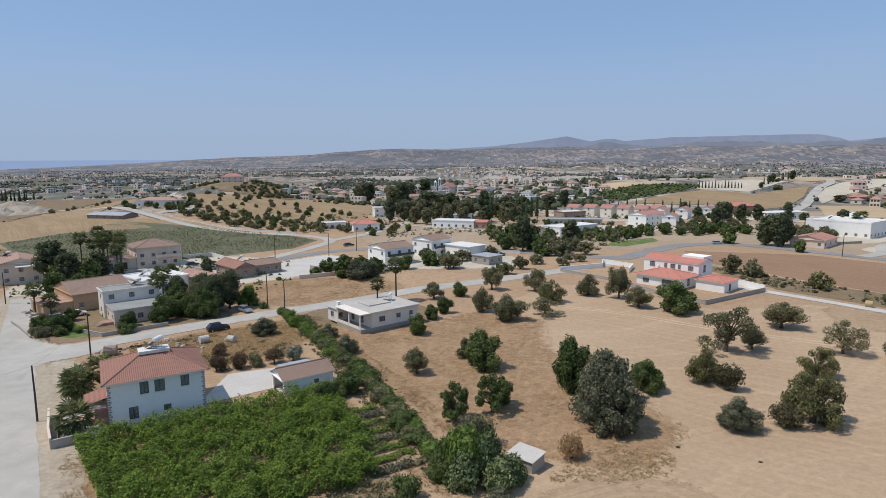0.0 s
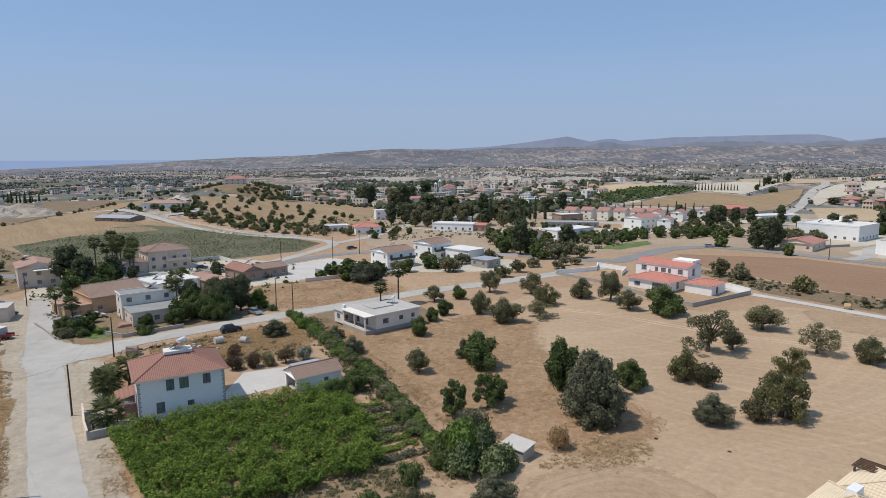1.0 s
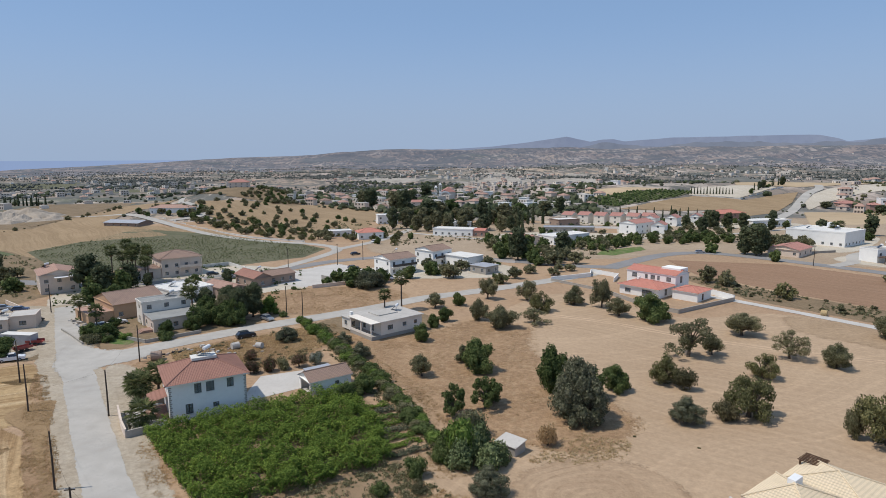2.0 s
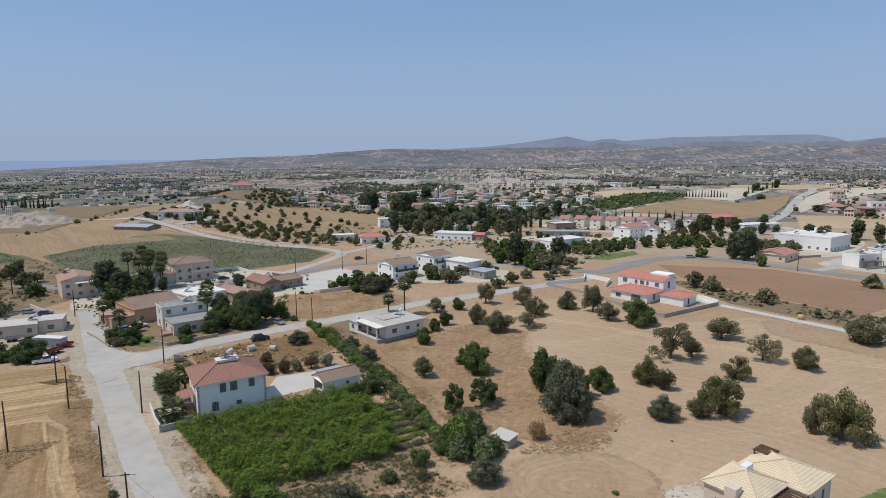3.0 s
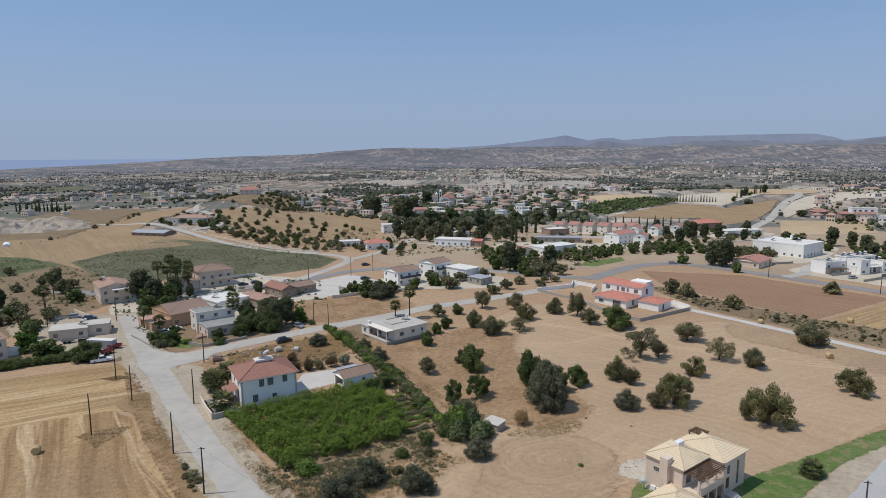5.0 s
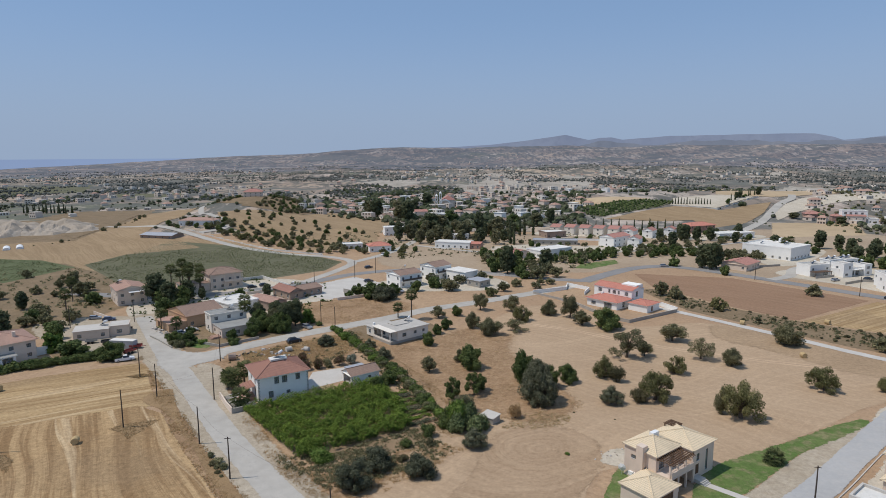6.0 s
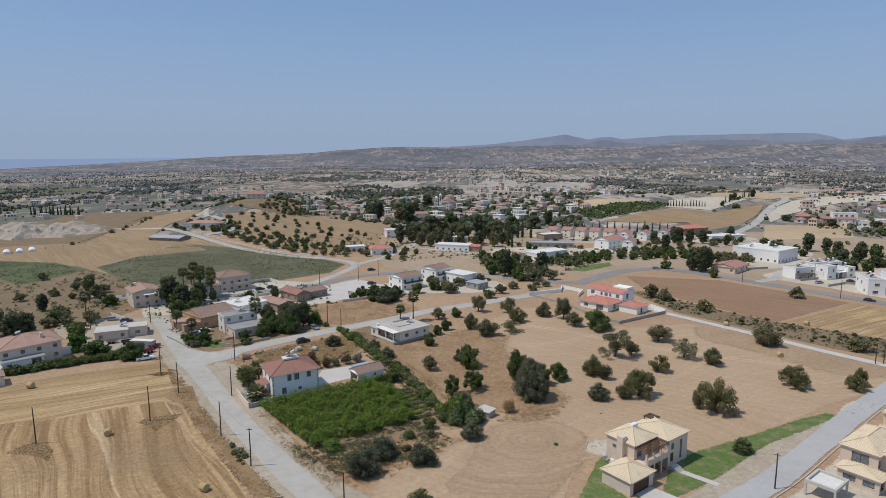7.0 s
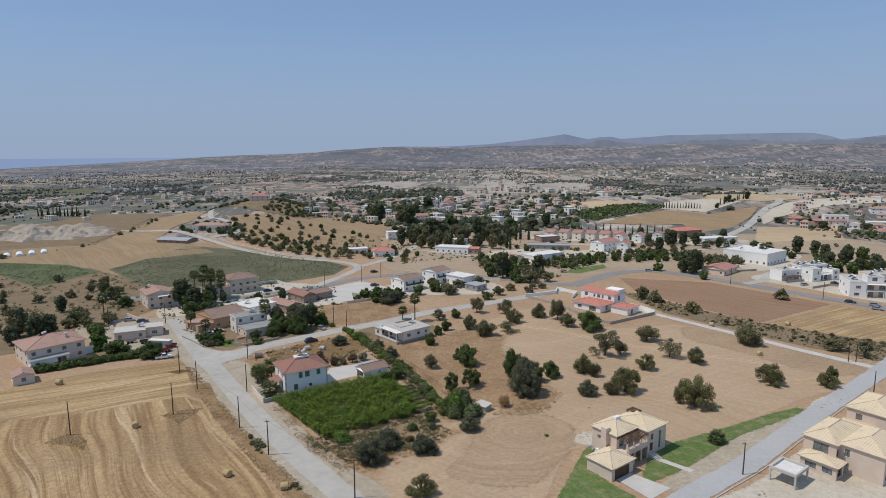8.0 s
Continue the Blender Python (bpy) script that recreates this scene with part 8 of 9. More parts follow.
# ---- the far plain ----
def far_trees(name, n, r0, r1, lo, hi, material, label, seed, cut, power=1.0, az0=-42, az1=42, poly=None, spread=0.35):
    """Distant trees as small uneven crowns, thick where the woods are."""
    g = random.Random(seed)
    t = (1 + 5 ** 0.5) / 2
    ico = [Vector(v).normalized() for v in ((-1, t, 0), (1, t, 0), (-1, -t, 0), (1, -t, 0), (0, -1, t), (0, 1, t), (0, -1, -t), (0, 1, -t), (t, 0, -1), (t, 0, 1), (-t, 0, -1), (-t, 0, 1))]
    tri = [(0, 11, 5), (0, 5, 1), (0, 1, 7), (0, 7, 10), (0, 10, 11), (1, 5, 9), (5, 11, 4), (11, 10, 2), (10, 7, 6), (7, 1, 8), (3, 9, 4), (3, 4, 2), (3, 2, 6), (3, 6, 8), (3, 8, 9), (4, 9, 5), (2, 4, 11), (6, 2, 10), (8, 6, 7), (9, 8, 1)]
    octa = [(1, 0, 0), (0, 1, 0), (-1, 0, 0), (0, -1, 0), (0, 0, 1), (0, 0, -0.9)]
    octf = [(0, 1, 4), (1, 2, 4), (2, 3, 4), (3, 0, 4), (1, 0, 5), (2, 1, 5), (3, 2, 5), (0, 3, 5)]
    verts, faces = [], []
    made = 0
    while made < n:
        r = r0 * (r1 / r0) ** (g.random() ** power)
        a = radians(g.uniform(az0, az1))
        x, y = r * math.sin(a), r * math.cos(a)
        w = 0.7 * noise.noise(Vector((x * 0.004, y * 0.004, 1.7))) + 0.8 * noise.noise(Vector((x * 0.015, y * 0.008, 4.2)))
        if poly:
            if not inside(x, y, poly):
                continue
        elif w < cut + g.uniform(-spread, spread) or r < 1300 and (any(inside(x, y, q) for *_, q in PATCHES + RISING) or inside(x, y, OPEN) and g.random() < 0.93 or inside(x, y, SLOPE) and g.random() < 0.9):
            continue
        made += 1
        s = lo + (hi - lo) * g.random() ** 1.8
        z = land(x, y)
        if r > 1500:
            o = len(verts)
            for v in octa:
                j = g.uniform(0.7, 1.25) * s
                verts.append((x + v[0] * j, y + v[1] * j, z + s * 0.7 + v[2] * j * 0.85))
            faces += [(a_ + o, b_ + o, c_ + o) for a_, b_, c_ in octf]
            continue
        for k in range(3 if r < 1000 else 2):
            o = len(verts)
            ox, oy, q = (0, 0, 1.0) if k == 0 else (g.uniform(-0.7, 0.7) * s, g.uniform(-0.7, 0.7) * s, 0.75)
            for v in ico:
                j = g.uniform(0.7, 1.2) * s * q
                verts.append((x + ox + v.x * j, y + oy + v.y * j, z + s * 0.75 * q + v.z * j * 0.85))
            faces += [(a_ + o, b_ + o, c_ + o) for a_, b_, c_ in tri]
    me = bpy.data.meshes.new(name)
    me.from_pydata(verts, [], faces)
    me.materials.append(M[material])
    tagged(new(name, me), label, "trees", kind="stuff")


OPEN = [(-470, 280), (-200, 280), (-150, 430), (-190, 470), (-250, 680), (-330, 690), (-470, 600)]
SLOPE = [(125, 470), (380, 440), (520, 600), (470, 720), (300, 760), (130, 660)]
CORE = [(-150, 560), (-70, 500), (20, 440), (80, 450), (140, 500), (160, 640), (175, 820), (0, 870), (-150, 830), (-180, 700)]
far_trees("distant_olives", 1700, 440, 1300, 0.9, 2.6, "midleaf", "olive and carob trees scattered over the plain", 71, 0.2, spread=0.5)
far_trees("village_gardens", 900, 440, 900, 1.0, 2.7, "midleaf", "garden trees between the village houses", 75, 0, poly=CORE)
far_trees("village_pines", 300, 440, 900, 2.2, 4.2, "dark", "dark tall trees between the village houses", 76, 0, poly=CORE)
far_trees("slope_trees", 260, 440, 1000, 1.0, 2.2, "olive", "trees among the houses of the slope", 77, 0, poly=[(300, 400), (420, 350), (700, 620), (760, 880), (600, 900), (500, 740), (380, 560)])
far_trees("distant_pines", 500, 440, 1200, 2.2, 4.2, "dark", "dark pines among the village houses", 72, 0.3)
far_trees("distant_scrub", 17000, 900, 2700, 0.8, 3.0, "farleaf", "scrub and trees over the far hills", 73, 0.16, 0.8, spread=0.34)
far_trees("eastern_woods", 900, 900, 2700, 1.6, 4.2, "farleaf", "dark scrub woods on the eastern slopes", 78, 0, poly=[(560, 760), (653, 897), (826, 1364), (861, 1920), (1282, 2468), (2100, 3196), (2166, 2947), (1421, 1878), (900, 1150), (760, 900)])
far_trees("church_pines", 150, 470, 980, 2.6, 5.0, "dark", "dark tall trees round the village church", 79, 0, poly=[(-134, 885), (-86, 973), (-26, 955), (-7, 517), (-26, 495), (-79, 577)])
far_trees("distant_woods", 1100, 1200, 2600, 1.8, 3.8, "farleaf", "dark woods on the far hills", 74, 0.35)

# village houses farther off
VILLAGE = ((10, 8, 3.4, "offwhite", "flat", None), (9, 8, 5.8, "white", "flat", None), (10, 9, 3.4, "cream", "hip", "browntile"), (9, 9, 5.8, "cream", "hip", "palerose"),
           (11, 8, 3.2, "offwhite", "gable", "browntile"), (9, 8, 6.0, "cream", "flat", None))
vp = {}
vr = random.Random(12)
spots = scatter([(-150, 560), (-70, 520), (20, 450), (70, 470), (130, 520), (150, 640), (170, 820), (0, 860), (-150, 820), (-180, 700)], 64, 19, 41)
spots += scatter([(440, 500), (400, 420), (370, 340), (420, 330), (640, 560), (700, 760), (560, 740), (470, 610)], 45, 20, 42)
spots += scatter([(180, 700), (260, 760), (340, 900), (200, 960), (120, 800)], 16, 24, 43)
for x, y in spots:
    k = vr.randrange(6)
    m = pose(x, y, land(x, y) - 0.3, 0, 0, vr.choice((20, 38, 45, -45, 60)) + vr.uniform(-8, 8))
    if k in vp:
        copy_thing(vp[k], m)
    else:
        w, d, h, wall, roof, tile = VILLAGE[k]
        vp[k] = simple_house(0, 0, 0, w, d, h, wall, roof, tile, "pale house in the village beyond", 2 if h > 6 else 1, over=0.4, rib=0.8)
        vp[k]["group"] = "village houses"
        vp[k].matrix_basis = m


def distant_boxes(name, n, r0, r1, seed, poly=None, gap=16, red=0.2):
    """Small far houses: walls, shallow roofs and dark openings."""
    g = random.Random(seed)
    me = bpy.data.meshes.new(name)
    for k in ("offwhite", "cream", "palerose", "oldroof", "frame"):
        me.materials.append(M[k])
    b, idx, taken = Build(), [], []
    made = tries = 0
    while made < n and tries < n * 60:
        tries += 1
        r = r0 * (r1 / r0) ** g.random()
        a = radians(g.uniform(-42, 42))
        x, y = r * math.sin(a), r * math.cos(a)
        if poly and not inside(x, y, poly) or not poly and noise.noise(Vector((x * 0.003, y * 0.003, 9.1))) < g.uniform(-0.15, 0.45):
            continue
        if any((x - p) ** 2 + (y - q) ** 2 < gap * gap for p, q in taken):
            continue
        taken.append((x, y))
        made += 1
        z, w, d, h = land(x, y) - 0.5, g.uniform(2.8, 5.6), g.uniform(2.8, 4.6), g.choice((3.4, 3.6, 6.2))
        rot = Matrix.Rotation(radians(g.choice((20, 38, -45, 60, -20)) + g.uniform(-8, 8)), 3, "Z")
        start = len(b.v)
        wall = 0 if g.random() < 0.4 else 1
        b.box(-w, -d, 0, w, d, h)
        idx += [wall] * 6
        if g.random() < red:
            b.add([(-w - .4, -d - .4, h), (w + .4, -d - .4, h), (w + .4, d + .4, h), (-w - .4, d + .4, h), (-w * 0.4, 0, h + 2), (w * 0.4, 0, h + 2)],
                  [(0, 1, 5, 4), (2, 3, 4, 5), (1, 2, 5), (3, 0, 4)])
            idx += [2] * 4
        else:
            b.box(-w + .3, -d + .3, h, w - .3, d - .3, h + 0.25)
            idx += [3] * 6
        if r < 1500:
            for zz in (1.2, 4.4)[:1 if h < 5 else 2]:
                for u in (-0.6, 0.0, 0.6):
                    b.box(u * w - 0.7, -d - 0.05, zz, u * w + 0.7, -d + 0.02, zz + 1.6)
                    idx += [4] * 6
                b.box(-w - 0.05, -0.8, zz, -w + 0.02, 0.8, zz + 1.6)
                idx += [4] * 6
        for i in range(start, len(b.v)):
            v = rot @ Vector(b.v[i])
            b.v[i] = (v.x + x, v.y + y, v.z + z)
    me.from_pydata(b.v, [], b.f)
    me.polygons.foreach_set("material_index", idx)
    tagged(new(name, me), "pale houses dotted over the far plain", "houses", kind="stuff")


distant_boxes("distant_houses", 720, 950, 4000, 51)
distant_boxes("village_houses", 130, 520, 1000, 52, CORE, 15)
distant_boxes("slope_houses", 46, 500, 1100, 53, [(300, 440), (420, 400), (700, 640), (780, 900), (600, 920), (500, 760), (380, 580)], 15, 0.6)
distant_boxes("western_houses", 10, 500, 1100, 54, [(-540, 560), (-390, 560), (-330, 720), (-240, 800), (-300, 980), (-600, 900)], 22)

# large villas below the scraped ground
lv = house(346, 462, -20, "white three-storey villa with rose terrace roofs")
block(lv, (0, 4, 19, 15), 10.5, "white", "flat", [("f", u, v, 2.0, 1.6) for u in (1.5, 5.5, 9.5, 14) for v in (1.0, 4.4, 7.8)] + wins("l", 10, 2, 1, 4.4), over=0.1, parapet=0.4, top="oldroof")
block(lv, (-8, 0, -0.02, 10), 6.0, "palerose", "hip", wins("f", 8, 2), over=0.5, rise=1.8, tile="rosered", rib=0.7)
block(lv, (3, 0, 17, 3.98), 6.4, "cream", "gable", wins("f", 14, 3, 3.6), over=0.4, rise=1.2, tile="rosered", rib=0.7)
block(lv, (19.02, 2, 27, 12), 4.0, "white", "flat", wins("f", 8, 2), over=0.1, parapet=0.4, top="oldroof")
simple_house(356, 404, -16, 20, 14, 3.8, "white", "hip", "rosered", "white bungalow with wide rose roof", over=0.9, rise=3.0, rib=0.7)
simple_house(332, 492, -12, 15, 11, 3.6, "palerose", "hip", "rosered", "low rose-walled house under a faded roof", over=0.6, rise=2.0, rib=0.7)
simple_house(392, 470, -18, 22, 11, 3.6, "white", "flat", None, "long white flat-roofed house", over=0.2, parapet=0.3)
simple_house(428, 520, -24, 22, 13, 5.4, "white", "hip", "palerose", "large pale house on the slope", 2, over=0.5, rise=2.2, rib=0.8)
for kind, x, y, w, h in (("tall", 338, 452, 9, 7), ("euca", 372, 446, 10, 6), ("green", 378, 498, 11, 8), ("euca", 318, 488, 10, 6), ("green", 342, 396, 9, 6), ("green", 326, 448, 6, 4)):
    grow(kind, x, y, w, h)

# church with its white arch and bell towers
church = thing("church", pose(-11, 646, land(-11, 646) - 0.3, 0, 0, 2), "white church with a great arch, bell towers and faded rose roof", "church")
b = Build()
b.box(8, 4, 0, 23, 26, 8.5)
part("wall", b, "cream", church)
b = Build()
b.add([(7.5, 3.5, 8.5), (23.5, 3.5, 8.5), (23.5, 26.5, 8.5), (7.5, 26.5, 8.5), (15.5, 6.5, 13.5), (15.5, 23, 13.5)], [(0, 1, 4), (1, 2, 5, 4), (2, 3, 5), (3, 0, 4, 5)])
part("roof", b, "rosered", church)
b = Build()
for i in range(14):
    a0, a1 = math.pi * i / 14, math.pi * (i + 1) / 14
    o = [(11.5 - r_ * math.cos(a), y_, 2.5 + r_ * math.sin(a)) for y_ in (0, 1.4) for a in (a0, a1) for r_ in (5.6, 7.0)]
    b.add(o, [(0, 2, 3, 1), (4, 5, 7, 6), (1, 3, 7, 5), (0, 4, 6, 2)])
for u in (4.5, 17.1):
    b.box(u, 0, 0, u + 1.4, 1.4, 2.5)
part("arch", b, "white", church)
for u, h_ in ((0.0, 13.0), (4.6, 16.0)):
    b = Build()
    for k in (0, 2.2):
        for q in (2, 4.2):
            b.box(u + k, q, 0, u + k + 0.7, q + 0.7, h_)
    b.box(u, 2, h_ * 0.45, u + 2.9, 4.9, h_ * 0.6)
    b.box(u - 0.2, 1.8, h_, u + 3.1, 5.1, h_ + 0.8)
    b.add([(u, 2, h_ + 0.8), (u + 2.9, 2, h_ + 0.8), (u + 2.9, 4.9, h_ + 0.8), (u, 4.9, h_ + 0.8), (u + 1.45, 3.45, h_ + 3)], [(0, 1, 4), (1, 2, 4), (2, 3, 4), (3, 0, 4)])
    part("bell_tower", b, "white", church)
simple_house(-56, 548, 8, 14, 10, 6.2, "cream", "hip", "browntile", "cream two-storey house at the field's edge", 2, over=0.4, rib=0.8)
simple_house(-30, 538, 12, 13, 10, 5.6, "cream", "gable", "rosered", "old house with faded rose roof", 2, over=0.4, rise=1.8, rib=0.8)

# orchard in rows past the terrace
ob_ = Build()
og = random.Random(8)
u_, w_ = Vector((0.7, 0.715, 0)), Vector((-0.715, 0.7, 0))
for i in range(-4, 40):
    for k in range(-8, 40):
        p = Vector((140, 505, 0)) + u_ * (i * 5.6) + w_ * (k * 3.6 - 30)
        if not inside(p.x, p.y, RISING[6][2]) or og.random() < 0.1:
            continue
        s_ = og.uniform(1.2, 1.8)
        z = land(p.x, p.y)
        ring = [(p.x + s_ * math.cos(t * 1.047) * og.uniform(0.8, 1.2), p.y + s_ * math.sin(t * 1.047) * og.uniform(0.8, 1.2), z + h) for h in (0.3, 1.6) for t in range(6)] + [(p.x, p.y, z + 2.6 * s_ / 1.6)]
        ob_.add(ring, [(t, (t + 1) % 6, 6 + (t + 1) % 6, 6 + t) for t in range(6)] + [(6 + t, 6 + (t + 1) % 6, 12) for t in range(6)])
tagged(part("orchard", ob_, "green"), "dark green orchard planted in rows", "orchard", kind="stuff")

# scrub on the western hill
for x, y in scatter([(-250, 600), (-225, 580), (-190, 560), (-150, 530), (-140, 560), (-160, 610), (-185, 660), (-240, 670)], 130, 5.0, 45):
    if abs(x + 212) < 17 and y < 640:
        continue
    plant(vr.choice(("green", "olive", "olive", "green")), x, y, vr.uniform(0.55, 0.95), 1.0, group="hill trees")
hh = simple_house(-222, 606, 14, 20, 13, 6.2, "cream", "hip", "rosered", "rose-roofed house on the hilltop", 2, over=0.6, rise=3.2, rib=0.8)

# cypresses of the far farm and of the walled cemetery
for i in range(16):
    x, y = -492 + 4.2 * i, 640 - 0.4 * i + vr.uniform(-3, 3)
    plant("cypress", x, y, vr.uniform(0.9, 1.4), 1.0, group="cypress row")
for i in range(14):
    x, y = 230 + 2.8 * i, 549 - 0.3 * i
    plant("cypress", x, y, vr.uniform(0.55, 0.8), 1.0, group="cypress row")
for i in range(12):
    x, y = 285 + 5 * i, 552 + 4.2 * i + vr.uniform(-4, 4)
    plant(vr.choice(("green", "cypress", "tall")), x, y, vr.uniform(0.6, 0.95), 1.0, group="cemetery trees")
yard_wall([(228, 541), (265, 525), (300, 553), (332, 579)], 1.6, "whiteroof", "pale wall round the cemetery")


# ---- poles, bales, vehicles and yard things ----
def pole(x, y, h=8.6, bars=1, rz=0.0):
    t = thing("utility_pole", pose(x, y, 0, 0, 0, rz), "weathered dark wooden utility pole", "pole", "utility poles")
    b = Build()
    b.tube((0, 0, -0.2), (0.05, 0, h * 0.5), 0.15, 0.13, 8, False)
    b.tube((0.05, 0, h * 0.5), (0.03, 0, h), 0.13, 0.1, 8)
    part("post", b.weld(), "pole", t)
    for i in range(bars):
        b = Build()
        b.box(-0.55, -0.05, h - 0.35 - 0.5 * i, 0.6, 0.05, h - 0.25 - 0.5 * i)
        arm = part("crossarm", b, "pole", t)
        for k in (-0.45, 0.5):
            b = Build()
            b.tube((k, 0, h - 0.25 - 0.5 * i), (k, 0, h - 0.1 - 0.5 * i), 0.05, 0.03, 6)
            part("insulator", b, "tank", arm)
    return t


for x, y, h, bars in ((-93.9, 55.5, 8.8, 0), (-73.4, 67.1, 9.0, 0), (-74.1, 84.8, 8.8, 0), (-85.5, 99, 8.6, 0), (-52.9, 59, 8.4, 0), (-41.4, 44.8, 8.5, 1), (-18.8, 26.9, 8.5, 0), (-58.7, 82.8, 8.4, 0),
                      (-67.7, 111.6, 8.4, 0), (-45.9, 153.1, 8.2, 0), (-39.3, 145, 8.2, 0), (63.5, 35.2, 7.4, 1), (121, 77.3, 7.4, 0), (132.4, 105.4, 6.5, 0), (134.8, 105.2, 6.5, 0), (176.6, 190.4, 8.5, 0),
                      (-63, 222, 9, 1), (-45.5, 235, 9, 1), (-36.5, 248, 8.5, 0), (-116, 156, 8.5, 0), (-135, 148, 8.5, 0), (150, 226, 8.5, 0)):
    pole(x, y, h, bars, pick.uniform(-40, 40))


def wire(a, b, sag=0.8):
    cu = bpy.data.curves.new("wire", 'CURVE')
    cu.dimensions, cu.bevel_depth = '3D', 0.009
    sp = cu.splines.new('POLY')
    sp.points.add(10)
    for i in range(11):
        t = i / 10
        p = Vector(a).lerp(Vector(b), t)
        sp.points[i].co = (p.x, p.y, p.z - sag * 4 * t * (1 - t), 1)
    cu.materials.append(M["pole"])
    tagged(new("overhead_wire", cu), "thin dark overhead wire between poles", "wire", "overhead wires")


LINE = [(-18.8, 26.9, 8.4), (-41.4, 44.8, 8.4), (-52.9, 59, 8.3), (-74.1, 84.8, 8.6), (-85.5, 99, 8.4)]
for p, q in zip(LINE, LINE[1:]):
    wire(p, q)
for p, q in (((-93.9, 55.5, 8.7), (-73.4, 67.1, 8.9)), ((-73.4, 67.1, 8.9), (-58.7, 82.8, 8.3)), ((-58.7, 82.8, 8.3), (-67.7, 111.6, 8.3))):
    wire(p, q)


def bale(x, y, rz, s=1.0):
    t = thing("straw_bale", pose(x, y, 0.62 * s, 90, 0, rz) @ Matrix.Diagonal((s, s, s, 1)), "round straw bale on cut field", "bale", "straw bales")
    b = Build()
    rings = [(-0.62, 0.5), (-0.58, 0.6), (-0.3, 0.65), (0.0, 0.64), (0.3, 0.65), (0.58, 0.6), (0.62, 0.5)]
    n = 20
    vs = [(r * (1 + 0.03 * math.sin(5 * a_)) * math.cos(a_), r * math.sin(a_), z) for z, r in rings for a_ in (2 * math.pi * k / n for k in range(n))]
    fs = [(i * n + k, i * n + (k + 1) % n, (i + 1) * n + (k + 1) % n, (i + 1) * n + k) for i in range(len(rings) - 1) for k in range(n)]
    fs += [tuple(range(n - 1, -1, -1)), tuple(range((len(rings) - 1) * n, len(rings) * n))]
    b.add(vs, fs)
    part("roll", b, "straw", t)


for x, y, rz, s in ((-79.6, 59.4, 20, 1.25), (-47.6, 35.5, 60, 1.25), (-33.9, 30.3, 100, 1.25), (-117.8, 89, 80, 1.35), (136.4, 148, 30, 1.35), (106.8, 112.3, 0, 1.3), (106, 148, 50, 1.3)):
    bale(x, y, rz, s)


def car(x, y, rz, paint_, label, kind="car", ln=4.5, hi=1.5):
    """A parked car: bodywork over wheels, glazed cabin."""
    t = thing(kind, pose(x, y, 0.05, 0, 0, rz), label, kind.replace("_", " "), "parked vehicles")
    wd = 0.88
    hood, sill_, belt = 0.78 * hi / 1.5, 0.32, 0.95 * hi / 1.5
    body = Build()
    prof = [(-ln / 2, sill_), (ln / 2, sill_), (ln / 2, hood * 0.85), (ln / 2 - 0.15, hood), (ln * 0.24, belt), (-ln * 0.46, belt), (-ln / 2, hood * 0.95)]
    n = len(prof)
    ring = [(x_, y_ * (1 if z_ < belt else 0.95), z_) for y_ in (-wd, wd) for x_, z_ in prof]
    body.add(ring, [tuple(range(n)), tuple(range(2 * n - 1, n - 1, -1))] + [(i, n + i, n + (i + 1) % n, (i + 1) % n) for i in range(n)])
    ob = part("body", body, paint_, t)
    cab = (ln * 0.24, ln * 0.1, -ln * 0.34, -ln * 0.46) if kind == "car" else (ln * 0.24, ln * 0.12, -ln * 0.06, -ln * 0.1)
    g = Build()
    a, b_, c, d = cab
    w0, w1 = wd * 0.93, wd * 0.76
    g.add([(a, -w0, belt), (d, -w0, belt), (d, w0, belt), (a, w0, belt), (b_, -w1, hi - 0.06), (c, -w1, hi - 0.06), (c, w1, hi - 0.06), (b_, w1, hi - 0.06)],
          [(0, 4, 5, 1), (2, 6, 7, 3), (3, 7, 4, 0), (1, 5, 6, 2)])
    part("glazing", g, "solar", t, "dark car glass")
    r = Build()
    r.box(c - 0.05, -w1 - 0.03, hi - 0.06, b_ + 0.05, w1 + 0.03, hi)
    part("roof", r, paint_, t)
    if kind == "pickup_truck":
        bed = Build()
        for yy in (-wd * 0.9, wd * 0.84):
            bed.box(-ln / 2 + 0.05, yy, belt, -ln * 0.12, yy + 0.06, belt + 0.12)
        bed.box(-ln / 2 + 0.1, -wd * 0.8, belt + 0.002, -ln * 0.14, wd * 0.8, belt + 0.02)
        part("load_bed", bed, "rubber", t)
    for sx in (-0.31, 0.31):
        for sy in (-1, 1):
            w = Build()
            w.tube((sx * ln, sy * (wd - 0.2), 0.33), (sx * ln, sy * (wd + 0.02), 0.33), 0.33, 0.33, 14)
            wo = part("wheel", w, "rubber", t)
            k = Build()
            k.tube((sx * ln, sy * (wd + 0.02), 0.33), (sx * ln, sy * (wd + 0.04), 0.33), 0.19, 0.17, 10)
            part("rim", k, "car_silver", wo)
    for sy in (-0.6, 0.6):
        k = Build()
        k.box(ln / 2 - 0.02, sy - 0.17, hood * 0.68, ln / 2 + 0.03, sy + 0.17, hood * 0.82)
        part("headlight", k, "tank", t)
    return t


